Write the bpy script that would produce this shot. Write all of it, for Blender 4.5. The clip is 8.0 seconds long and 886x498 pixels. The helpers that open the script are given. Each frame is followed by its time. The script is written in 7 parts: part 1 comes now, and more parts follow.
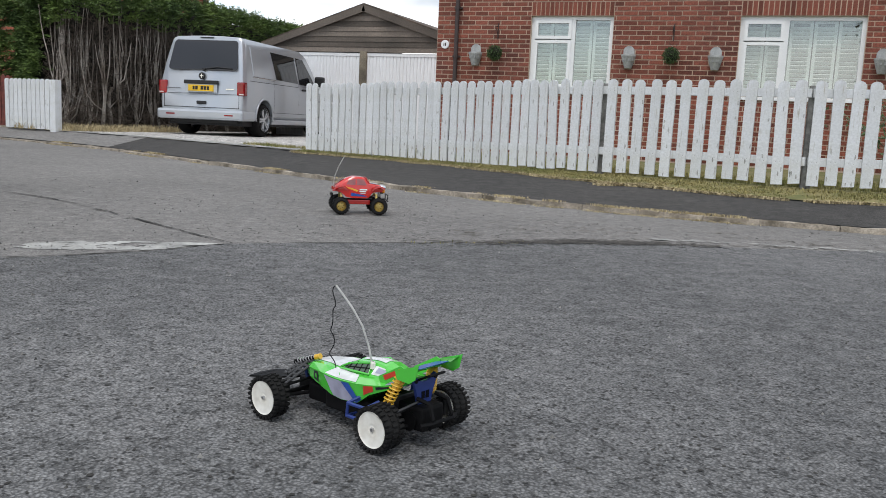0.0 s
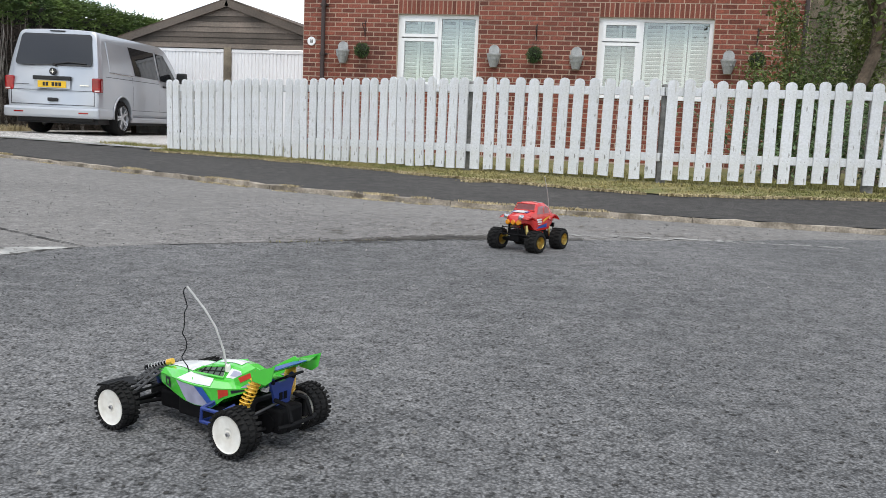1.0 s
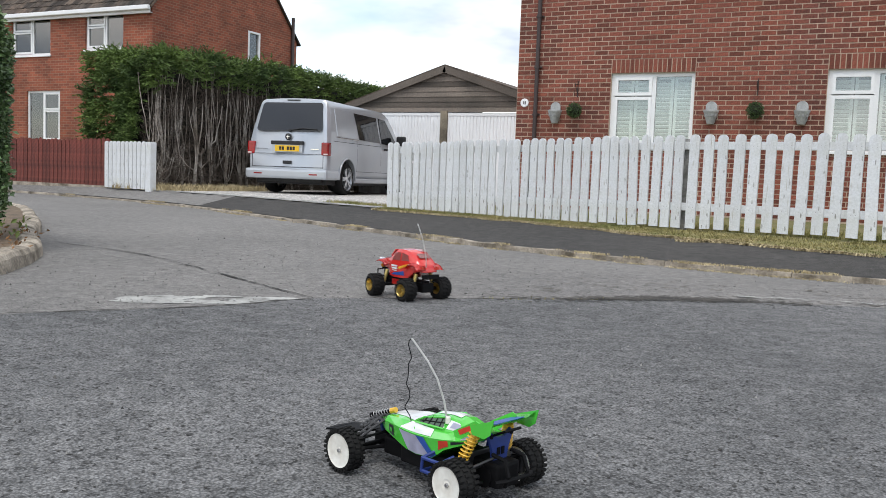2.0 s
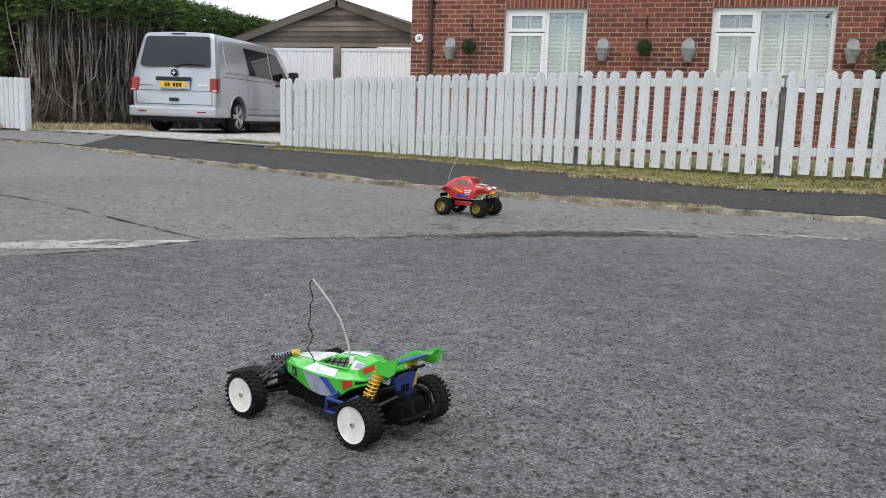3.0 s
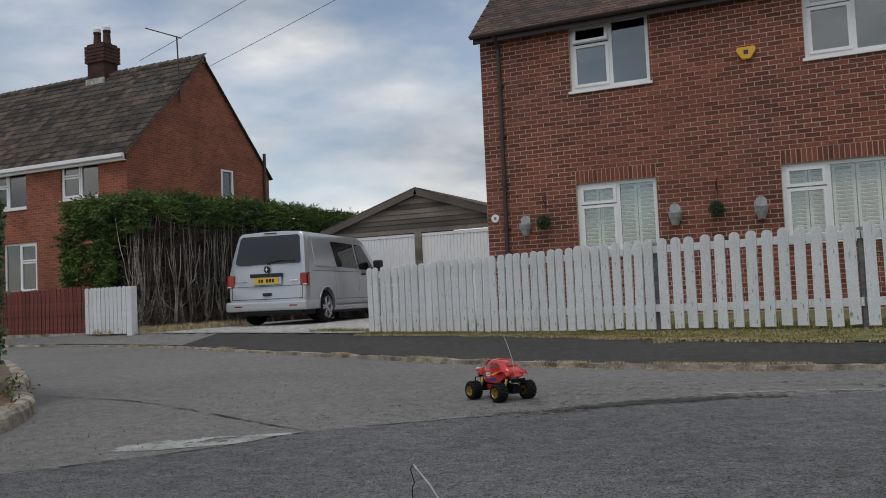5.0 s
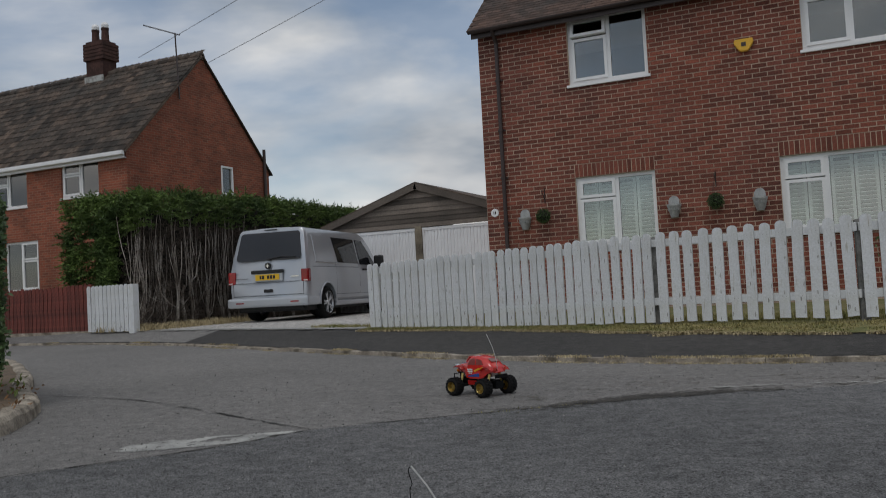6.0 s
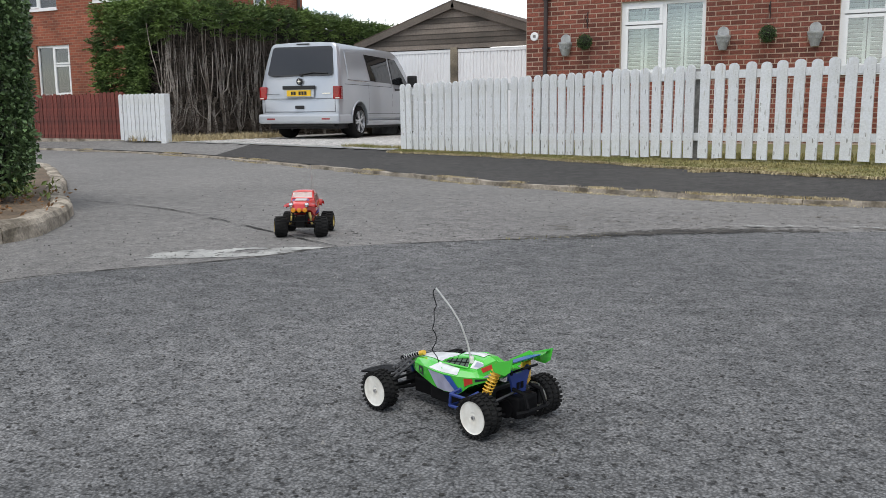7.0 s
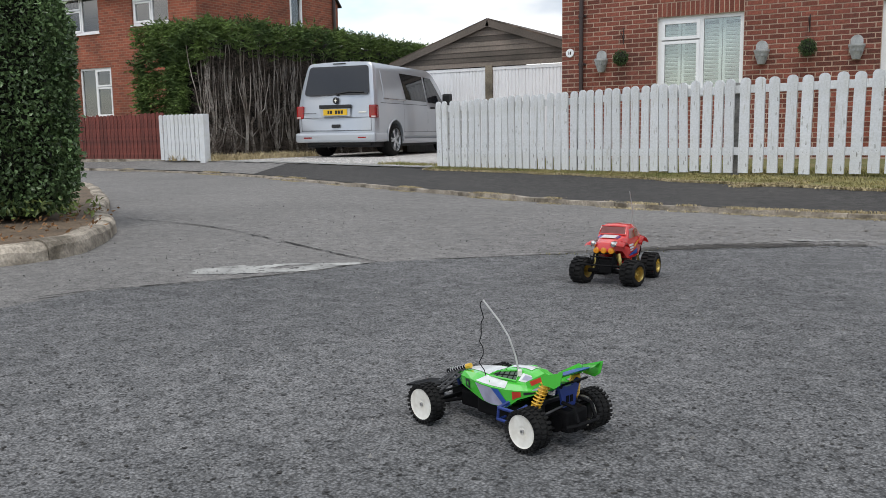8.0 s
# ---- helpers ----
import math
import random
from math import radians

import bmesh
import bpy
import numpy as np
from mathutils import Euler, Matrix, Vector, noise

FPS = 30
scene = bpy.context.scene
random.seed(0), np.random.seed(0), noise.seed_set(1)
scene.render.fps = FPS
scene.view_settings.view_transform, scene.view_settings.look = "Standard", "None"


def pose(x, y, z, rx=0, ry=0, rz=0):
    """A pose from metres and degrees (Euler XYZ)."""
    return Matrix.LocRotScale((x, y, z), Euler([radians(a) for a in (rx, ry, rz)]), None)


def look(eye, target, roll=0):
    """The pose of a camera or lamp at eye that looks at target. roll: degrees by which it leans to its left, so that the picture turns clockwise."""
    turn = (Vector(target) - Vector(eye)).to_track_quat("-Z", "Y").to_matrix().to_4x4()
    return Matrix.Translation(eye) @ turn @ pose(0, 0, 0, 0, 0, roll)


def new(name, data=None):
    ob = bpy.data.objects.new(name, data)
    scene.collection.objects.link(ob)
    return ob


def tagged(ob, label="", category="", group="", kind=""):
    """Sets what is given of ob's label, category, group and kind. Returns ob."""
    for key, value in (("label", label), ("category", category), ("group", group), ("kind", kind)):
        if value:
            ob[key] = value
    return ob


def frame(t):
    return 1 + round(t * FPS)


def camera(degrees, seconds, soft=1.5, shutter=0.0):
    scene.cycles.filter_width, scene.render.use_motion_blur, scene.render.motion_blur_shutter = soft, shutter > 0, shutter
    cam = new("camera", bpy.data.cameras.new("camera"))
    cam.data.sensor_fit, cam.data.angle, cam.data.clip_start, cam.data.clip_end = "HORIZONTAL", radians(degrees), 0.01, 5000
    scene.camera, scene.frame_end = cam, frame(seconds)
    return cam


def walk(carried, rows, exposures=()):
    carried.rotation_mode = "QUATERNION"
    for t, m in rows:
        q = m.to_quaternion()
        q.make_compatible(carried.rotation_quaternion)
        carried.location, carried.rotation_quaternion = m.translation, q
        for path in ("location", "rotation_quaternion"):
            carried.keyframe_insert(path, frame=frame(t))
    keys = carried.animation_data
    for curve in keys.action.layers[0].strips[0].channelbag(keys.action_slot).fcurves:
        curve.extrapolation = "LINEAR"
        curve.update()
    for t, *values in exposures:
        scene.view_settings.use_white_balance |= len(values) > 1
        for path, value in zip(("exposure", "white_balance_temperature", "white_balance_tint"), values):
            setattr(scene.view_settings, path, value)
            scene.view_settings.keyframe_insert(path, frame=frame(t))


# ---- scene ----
cam = camera(54.5, 8.0, soft=0.4, shutter=0.12)
walk(cam, [
    (0.0, look((3.897, -2.071, 0.601), (0.430, 7.201, -0.819), 2.70)),
    (0.5, look((3.914, -2.072, 0.605), (1.035, 7.393, -0.852), 2.05)),
    (1.0, look((3.923, -2.047, 0.595), (1.858, 7.640, -0.778), 2.58)),
    (1.2, look((3.933, -2.020, 0.599), (1.942, 7.691, -0.718), 2.26)),
    (1.3, look((3.923, -2.037, 0.597), (1.268, 7.526, -0.623), 2.31)),
    (1.4, look((3.912, -2.055, 0.594), (0.434, 7.269, -0.392), 2.35)),
    (1.5, look((3.902, -2.072, 0.591), (0.012, 7.104, -0.218), 2.39)),
    (1.6, look((3.906, -2.072, 0.593), (-0.317, 6.961, -0.159), 2.36)),
    (1.7, look((3.910, -2.072, 0.595), (-0.508, 6.873, -0.085), 2.34)),
    (2.8, look((3.881, -2.050, 0.590), (0.259, 7.272, -0.862), 2.00)),
    (3.0, look((3.890, -2.056, 0.593), (0.677, 7.299, -0.877), 2.04)),
    (3.5, look((3.913, -2.073, 0.598), (1.208, 7.445, -0.853), 1.71)),
    (3.6, look((3.926, -2.107, 0.605), (1.009, 7.393, -0.514), 1.44)),
    (3.7, look((3.938, -2.141, 0.612), (0.390, 7.175, -0.177), 1.17)),
    (3.8, look((3.951, -2.175, 0.619), (0.021, 6.993, -0.090), 0.90)),
    (4.0, look((3.976, -2.243, 0.633), (-0.102, 6.867, 0.032), 0.36)),
    (4.5, look((3.989, -2.248, 0.637), (-0.138, 6.854, 0.286), 0.53)),
    (4.7, look((3.985, -2.265, 0.640), (-0.133, 6.840, 0.690), -0.78)),
    (5.8, look((3.982, -2.265, 0.647), (-0.239, 6.749, 1.608), -3.74)),
    (6.0, look((4.017, -2.301, 0.669), (-0.157, 6.774, 1.136), -3.08)),
    (6.2, look((4.006, -2.274, 0.666), (-0.244, 6.778, 0.608), -1.58)),
    (6.3, look((4.000, -2.260, 0.665), (-0.202, 6.804, 0.245), -0.83)),
    (6.4, look((3.995, -2.246, 0.664), (-0.150, 6.832, 0.022), -0.08)),
    (6.5, look((3.989, -2.232, 0.663), (-0.067, 6.846, -0.397), 0.67)),
    (6.8, look((3.978, -2.221, 0.656), (-0.465, 6.639, -0.670), 0.06)),
    (7.0, look((3.970, -2.213, 0.652), (-0.525, 6.586, -0.885), -0.35)),
    (7.5, look((3.959, -2.248, 0.651), (-0.890, 6.405, -0.613), 0.09)),
    (7.6, look((3.955, -2.241, 0.648), (-0.985, 6.370, -0.552), -0.10)),
    (8.0, look((3.940, -2.213, 0.636), (-0.921, 6.425, -0.689), -0.86)),
], exposures=[(0.0, -0.1), (1.0, 0.2), (1.7, 0.15), (2.8, 0.0), (3.5, 0.12), (4.0, -0.15), (4.5, -0.47), (4.7, -0.66), (5.8, -1.26), (6.0, -1.17), (6.5, -0.5), (7.0, -0.05), (7.5, 0.12), (8.0, -0.14)])

# ---- world and sun ----
world = bpy.data.worlds.new("overcast_sky")
scene.world = world
world.use_nodes = True
wt = world.node_tree
wt.nodes.clear()


def wnode(kind, **values):
    n = wt.nodes.new(kind)
    for key, value in values.items():
        n.inputs[key].default_value = value
    return n


w_out = wnode("ShaderNodeOutputWorld")
w_bg = wnode("ShaderNodeBackground", Strength=1.60)
w_sky = wt.nodes.new("ShaderNodeTexSky")
w_sky.sky_type = "NISHITA"
w_sky.sun_disc = False
w_sky.sun_elevation = radians(50)
w_sky.sun_rotation = radians(200)
w_dim = wt.nodes.new("ShaderNodeMix")
w_dim.data_type, w_dim.blend_type = "RGBA", "MULTIPLY"
w_dim.inputs[0].default_value = 1.0
w_dim.inputs[7].default_value = (0.125, 0.130, 0.132, 1)
w_co = wt.nodes.new("ShaderNodeTexCoord")
w_map = wt.nodes.new("ShaderNodeMapping")
w_map.inputs["Scale"].default_value = (1.0, 1.0, 2.9)
w_cloud = wnode("ShaderNodeTexNoise", Scale=2.1, Detail=7.0, Roughness=0.52, Distortion=0.2)
w_ramp = wt.nodes.new("ShaderNodeValToRGB")
w_ramp.color_ramp.elements[0].position, w_ramp.color_ramp.elements[0].color = 0.38, (0.30, 0.30, 0.30, 1)
w_ramp.color_ramp.elements[1].position, w_ramp.color_ramp.elements[1].color = 0.56, (1, 1, 1, 1)
w_tone = wnode("ShaderNodeTexNoise", Scale=3.1, Detail=5.0, Roughness=0.5)
w_grey = wt.nodes.new("ShaderNodeValToRGB")
w_grey.color_ramp.elements[0].position, w_grey.color_ramp.elements[0].color = 0.38, (0.44, 0.495, 0.565, 1)
w_grey.color_ramp.elements[1].position, w_grey.color_ramp.elements[1].color = 0.62, (1.09, 1.07, 1.04, 1)
w_mix = wt.nodes.new("ShaderNodeMix")
w_mix.data_type = "RGBA"
link = wt.links.new
link(w_sky.outputs[0], w_dim.inputs[6])
link(w_co.outputs["Generated"], w_map.inputs[0])
link(w_map.outputs[0], w_cloud.inputs["Vector"])
link(w_map.outputs[0], w_tone.inputs["Vector"])
link(w_cloud.outputs["Fac"], w_ramp.inputs[0])
link(w_tone.outputs["Fac"], w_grey.inputs[0])
link(w_ramp.outputs[0], w_mix.inputs[0])
link(w_dim.outputs[2], w_mix.inputs[6])
link(w_grey.outputs[0], w_mix.inputs[7])
link(w_mix.outputs[2], w_bg.inputs[0])
link(w_bg.outputs[0], w_out.inputs[0])

sun_lamp = bpy.data.lights.new("sun", "SUN")
sun_lamp.energy, sun_lamp.angle, sun_lamp.color = 1.5, radians(22), (1.0, 0.97, 0.93)
sun = new("sun", sun_lamp)
sun.matrix_basis = look((6, -8, 20), (3.5, 2, 0))

# ---- materials ----
def mat(name, color, rough=0.7, metal=0.0, vary=0.18, grain=40.0, stain=1.6, bump=0.0, tint=None, rnd=0.0, trans=0.0, coat=0.0, spec=0.5, space="Object"):
    """A surface with fine grain and broad stains. vary: how strongly; tint: the stains' colour; rnd: change from piece to piece."""
    m = bpy.data.materials.new(name)
    m.use_nodes = True
    nt = m.node_tree
    b = nt.nodes["Principled BSDF"]
    b.inputs["Roughness"].default_value = rough
    b.inputs["Metallic"].default_value = metal
    b.inputs["Transmission Weight"].default_value = trans
    b.inputs["Coat Weight"].default_value = coat
    b.inputs["Specular IOR Level"].default_value = spec
    co = nt.nodes.new("ShaderNodeTexCoord")
    fine = nt.nodes.new("ShaderNodeTexNoise")
    fine.inputs["Scale"].default_value, fine.inputs["Detail"].default_value = grain, 4
    broad = nt.nodes.new("ShaderNodeTexNoise")
    broad.inputs["Scale"].default_value, broad.inputs["Detail"].default_value = stain, 6
    nt.links.new(co.outputs[space], fine.inputs["Vector"])
    nt.links.new(co.outputs[space], broad.inputs["Vector"])
    c = Vector(color)
    t = Vector(tint) if tint else c * (1 - vary * 1.6)
    ramp = nt.nodes.new("ShaderNodeValToRGB")
    ramp.color_ramp.elements[0].position, ramp.color_ramp.elements[0].color = 0.34, (*t, 1)
    ramp.color_ramp.elements[1].position, ramp.color_ramp.elements[1].color = 0.62, (*c, 1)
    nt.links.new(broad.outputs["Fac"], ramp.inputs[0])
    speck = nt.nodes.new("ShaderNodeMapRange")
    speck.inputs["From Min"].default_value, speck.inputs["From Max"].default_value = 0.3, 0.7
    speck.inputs["To Min"].default_value, speck.inputs["To Max"].default_value = 1 - vary, 1 + vary
    nt.links.new(fine.outputs["Fac"], speck.inputs["Value"])
    mul = nt.nodes.new("ShaderNodeMix")
    mul.data_type, mul.blend_type = "RGBA", "MULTIPLY"
    mul.inputs[0].default_value = 1.0
    nt.links.new(ramp.outputs[0], mul.inputs[6])
    nt.links.new(speck.outputs[0], mul.inputs[7])
    last = mul.outputs[2]
    if rnd:
        info = nt.nodes.new("ShaderNodeObjectInfo")
        geo = nt.nodes.new("ShaderNodeNewGeometry")
        add = nt.nodes.new("ShaderNodeMath")
        add.operation = "ADD"
        nt.links.new(info.outputs["Random"], add.inputs[0])
        nt.links.new(geo.outputs["Random Per Island"], add.inputs[1])
        fr = nt.nodes.new("ShaderNodeMath")
        fr.operation = "FRACT"
        nt.links.new(add.outputs[0], fr.inputs[0])
        rr = nt.nodes.new("ShaderNodeMapRange")
        rr.inputs["To Min"].default_value, rr.inputs["To Max"].default_value = 1 - rnd, 1 + rnd
        nt.links.new(fr.outputs[0], rr.inputs["Value"])
        mul2 = nt.nodes.new("ShaderNodeMix")
        mul2.data_type, mul2.blend_type = "RGBA", "MULTIPLY"
        mul2.inputs[0].default_value = 1.0
        nt.links.new(last, mul2.inputs[6])
        nt.links.new(rr.outputs[0], mul2.inputs[7])
        last = mul2.outputs[2]
    nt.links.new(last, b.inputs["Base Color"])
    if bump:
        bp = nt.nodes.new("ShaderNodeBump")
        bp.inputs["Strength"].default_value, bp.inputs["Distance"].default_value = min(1, bump * 2), 0.004
        nt.links.new(fine.outputs["Fac"], bp.inputs["Height"])
        nt.links.new(bp.outputs[0], b.inputs["Normal"])
    return m


def asphalt(name, pale, dark, chip, pit, rough=0.9, relief=0.006, even=1.0):
    """Worn road surface: chippings of chip metres, dark pits between them, broad wear. Gaps and pits carry painted
    shade.
    """
    m = bpy.data.materials.new(name)
    m.use_nodes = True
    nt = m.node_tree
    b = nt.nodes["Principled BSDF"]
    b.inputs["Roughness"].default_value = rough
    b.inputs["Specular IOR Level"].default_value = 0.3
    co = nt.nodes.new("ShaderNodeTexCoord")

    def noise_node(scale, detail=4, kind="ShaderNodeTexNoise"):
        n = nt.nodes.new(kind)
        n.inputs["Scale"].default_value = scale
        if kind == "ShaderNodeTexNoise":
            n.inputs["Detail"].default_value = detail
        nt.links.new(co.outputs["Object"], n.inputs["Vector"])
        return n

    cells = noise_node(1 / chip, kind="ShaderNodeTexVoronoi")
    grains = noise_node(2.3 / chip, kind="ShaderNodeTexVoronoi")
    pits = noise_node(0.55 / chip, 5)
    wear = noise_node(0.55, 8)
    mid = noise_node(9.0, 6)
    clump = noise_node(0.16 / chip, 4)

    def spread(source, socket, a, b, c, d):
        n = nt.nodes.new("ShaderNodeMapRange")
        n.inputs["From Min"].default_value, n.inputs["From Max"].default_value = a, b
        n.inputs["To Min"].default_value, n.inputs["To Max"].default_value = c, d
        nt.links.new(source.outputs[socket], n.inputs["Value"])
        return n

    base = nt.nodes.new("ShaderNodeValToRGB")
    base.color_ramp.elements[0].position, base.color_ramp.elements[0].color = 0.32, (*dark, 1)
    base.color_ramp.elements[1].position, base.color_ramp.elements[1].color = 0.66, (*pale, 1)
    blend = nt.nodes.new("ShaderNodeMix")
    blend.inputs[0].default_value = 0.5
    nt.links.new(wear.outputs["Fac"], blend.inputs[2])
    nt.links.new(mid.outputs["Fac"], blend.inputs[3])
    nt.links.new(blend.outputs[0], base.inputs[0])
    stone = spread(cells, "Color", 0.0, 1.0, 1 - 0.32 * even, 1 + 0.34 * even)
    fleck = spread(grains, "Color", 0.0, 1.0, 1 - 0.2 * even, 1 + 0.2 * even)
    # dark binder and the shade between stones and in pits, multiplied into the colour
    bitumen_shade = spread(cells, "Distance", 0.38, 0.72, 1.0, 1 - 0.66 * even)
    hole = spread(pits, "Fac", pit - 0.06, pit + 0.06, 0.30, 1.0)
    patchy = spread(clump, "Fac", 0.3, 0.7, 0.80, 1.20)
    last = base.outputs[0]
    for n in (stone, fleck, bitumen_shade, hole, patchy):
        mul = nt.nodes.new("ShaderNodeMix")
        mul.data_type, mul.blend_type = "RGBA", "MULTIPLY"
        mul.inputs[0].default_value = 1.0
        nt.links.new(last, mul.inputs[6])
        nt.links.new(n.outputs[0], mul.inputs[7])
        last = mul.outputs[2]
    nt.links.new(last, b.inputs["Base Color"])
    height = nt.nodes.new("ShaderNodeMath")
    height.operation = "MULTIPLY"
    nt.links.new(hole.outputs[0], height.inputs[0])
    nt.links.new(bitumen_shade.outputs[0], height.inputs[1])
    bp = nt.nodes.new("ShaderNodeBump")
    bp.inputs["Strength"].default_value, bp.inputs["Distance"].default_value = 0.9, relief
    nt.links.new(height.outputs[0], bp.inputs["Height"])
    nt.links.new(bp.outputs[0], b.inputs["Normal"])
    return m


def glass(name, tint=(0.9, 0.95, 0.95), rough=0.02, ior=1.65):
    """A thin pane: mostly clear, with the sky's gloss on it."""
    m = bpy.data.materials.new(name)
    m.use_nodes = True
    nt = m.node_tree
    nt.nodes.remove(nt.nodes["Principled BSDF"])
    clear = nt.nodes.new("ShaderNodeBsdfTransparent")
    clear.inputs[0].default_value = (*tint, 1)
    gloss = nt.nodes.new("ShaderNodeBsdfGlossy")
    gloss.inputs["Roughness"].default_value = rough
    fres = nt.nodes.new("ShaderNodeFresnel")
    fres.inputs[0].default_value = ior
    mix = nt.nodes.new("ShaderNodeMixShader")
    nt.links.new(fres.outputs[0], mix.inputs[0])
    nt.links.new(clear.outputs[0], mix.inputs[1])
    nt.links.new(gloss.outputs[0], mix.inputs[2])
    nt.links.new(mix.outputs[0], nt.nodes["Material Output"].inputs[0])
    return m


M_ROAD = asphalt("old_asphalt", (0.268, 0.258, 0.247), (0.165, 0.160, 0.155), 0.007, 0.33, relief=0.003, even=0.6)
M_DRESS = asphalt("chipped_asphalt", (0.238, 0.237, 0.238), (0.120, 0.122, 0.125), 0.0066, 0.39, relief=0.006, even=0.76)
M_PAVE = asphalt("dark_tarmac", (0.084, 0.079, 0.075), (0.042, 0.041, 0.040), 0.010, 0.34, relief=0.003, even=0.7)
M_CRACK = mat("crack_dark", (0.035, 0.033, 0.03), 0.95, vary=0.3)
M_PATCH = mat("pale_worn_concrete", (0.42, 0.42, 0.40), 0.9, vary=0.2, grain=90, stain=5, tint=(0.24, 0.24, 0.23), bump=0.4)
M_SOOT = mat("silt_stain", (0.070, 0.064, 0.056), 0.95, vary=0.4, grain=90, stain=9, tint=(0.035, 0.032, 0.03), bump=0.3)
M_KERB = mat("kerb_concrete", (0.40, 0.35, 0.285), 0.95, vary=0.3, grain=70, stain=6, tint=(0.125, 0.105, 0.078), bump=0.5, rnd=0.15)
M_GRAVEL = asphalt("pale_gravel", (0.82, 0.80, 0.77), (0.52, 0.50, 0.47), 0.030, 0.38, relief=0.012)
M_SOIL = mat("dry_soil", (0.16, 0.115, 0.075), 0.98, vary=0.35, grain=55, stain=6, tint=(0.09, 0.066, 0.045), bump=0.6)
M_LAWN = mat("lawn_ground", (0.12, 0.13, 0.04), 0.95, vary=0.3, grain=60, stain=2.5, tint=(0.19, 0.16, 0.07), bump=0.5)
M_GRASS = mat("dry_grass", (0.30, 0.26, 0.11), 0.9, vary=0.2, grain=30, stain=2.2, tint=(0.14, 0.155, 0.045), rnd=0.35)
M_TURF = mat("dry_turf", (0.23, 0.195, 0.085), 0.95, vary=0.35, grain=70, stain=5, tint=(0.12, 0.125, 0.04), bump=0.6)
M_STRAW = mat("straw", (0.48, 0.40, 0.245), 0.95, vary=0.25, grain=40, stain=3, tint=(0.34, 0.275, 0.15), rnd=0.3)
M_BRICK = mat("red_brick", (0.205, 0.061, 0.038), 0.92, vary=0.35, grain=38, stain=1.1, tint=(0.150, 0.050, 0.036), rnd=0.36, bump=0.35)
M_MORTAR = mat("mortar", (0.50, 0.385, 0.30), 0.95, vary=0.2, grain=60, stain=1.2, bump=0.3)
M_PVC = mat("white_upvc", (0.80, 0.81, 0.82), 0.35, vary=0.03)
def fence_paint():
    """White paint worn off along the grain of upright boards."""
    m = mat("white_fence_paint", (0.63, 0.65, 0.67), 0.8, vary=0.09, grain=60, stain=9, tint=(0.57, 0.585, 0.58), rnd=0.06, bump=0.25)
    nt = m.node_tree
    b = nt.nodes["Principled BSDF"]
    paint = b.inputs["Base Color"].links[0].from_socket
    co = nt.nodes.new("ShaderNodeTexCoord")
    mp = nt.nodes.new("ShaderNodeMapping")
    mp.inputs["Scale"].default_value = (75, 75, 7)
    info = nt.nodes.new("ShaderNodeObjectInfo")
    streak = nt.nodes.new("ShaderNodeTexNoise")
    streak.noise_dimensions = "4D"
    streak.inputs["Scale"].default_value, streak.inputs["Detail"].default_value = 1.0, 5
    shift = nt.nodes.new("ShaderNodeMath")
    shift.operation = "MULTIPLY"
    shift.inputs[1].default_value = 37.0
    nt.links.new(info.outputs["Random"], shift.inputs[0])
    nt.links.new(shift.outputs[0], streak.inputs["W"])
    nt.links.new(co.outputs["Object"], mp.inputs[0])
    nt.links.new(mp.outputs[0], streak.inputs["Vector"])
    bare = nt.nodes.new("ShaderNodeMapRange")
    bare.inputs["From Min"].default_value, bare.inputs["From Max"].default_value = 0.60, 0.74
    nt.links.new(streak.outputs["Fac"], bare.inputs["Value"])
    mix = nt.nodes.new("ShaderNodeMix")
    mix.data_type = "RGBA"
    mix.inputs[7].default_value = (0.40, 0.385, 0.335, 1)
    nt.links.new(bare.outputs[0], mix.inputs[0])
    nt.links.new(paint, mix.inputs[6])
    nt.links.new(mix.outputs[2], b.inputs["Base Color"])
    return m


M_PAINT = fence_paint()
M_WORN = mat("worn_grey_paint", (0.44, 0.45, 0.44), 0.9, vary=0.3, grain=50, stain=8, tint=(0.24, 0.24, 0.22), bump=0.4)
M_POST = mat("weathered_post", (0.27, 0.27, 0.26), 0.9, vary=0.25, grain=35, stain=5, tint=(0.14, 0.14, 0.13), bump=0.4)
M_GLASS = glass("window_glass", (0.92, 0.96, 0.95), ior=2.2)
M_BLIND = mat("shutter_paint", (0.86, 0.89, 0.87), 0.5, vary=0.04)
M_ROOM = mat("room_dark", (0.10, 0.10, 0.10), 0.9)
M_PIPE = mat("brown_pipe", (0.045, 0.03, 0.028), 0.5, vary=0.15)
M_TILE = mat("roof_tile", (0.105, 0.062, 0.046), 0.9, vary=0.3, grain=25, stain=1.5, tint=(0.05, 0.042, 0.038), rnd=0.35, bump=0.4)
M_FARTILE = mat("grey_roof_tile", (0.080, 0.058, 0.044), 0.92, vary=0.45, grain=9, stain=1.1, tint=(0.040, 0.035, 0.030), rnd=0.6, bump=0.4)
M_WOODDARK = mat("weathered_cladding", (0.170, 0.143, 0.120), 0.9, vary=0.15, grain=25, stain=1.2, tint=(0.11, 0.095, 0.08), rnd=0.5, bump=0.3)
M_GDOOR = mat("white_garage_steel", (0.80, 0.81, 0.82), 0.5, vary=0.04, stain=1.5)
M_PEBBLE = mat("pebbledash", (0.25, 0.215, 0.16), 0.95, vary=0.4, grain=60, stain=2, bump=0.6)
M_REDWOOD = mat("red_stained_wood", (0.155, 0.036, 0.026), 0.8, vary=0.3, grain=20, stain=4, tint=(0.09, 0.026, 0.02), rnd=0.25, bump=0.3)
M_BARK = mat("bare_twig", (0.42, 0.385, 0.345), 0.95, vary=0.3, grain=30, stain=3, tint=(0.17, 0.14, 0.115), bump=0.4)
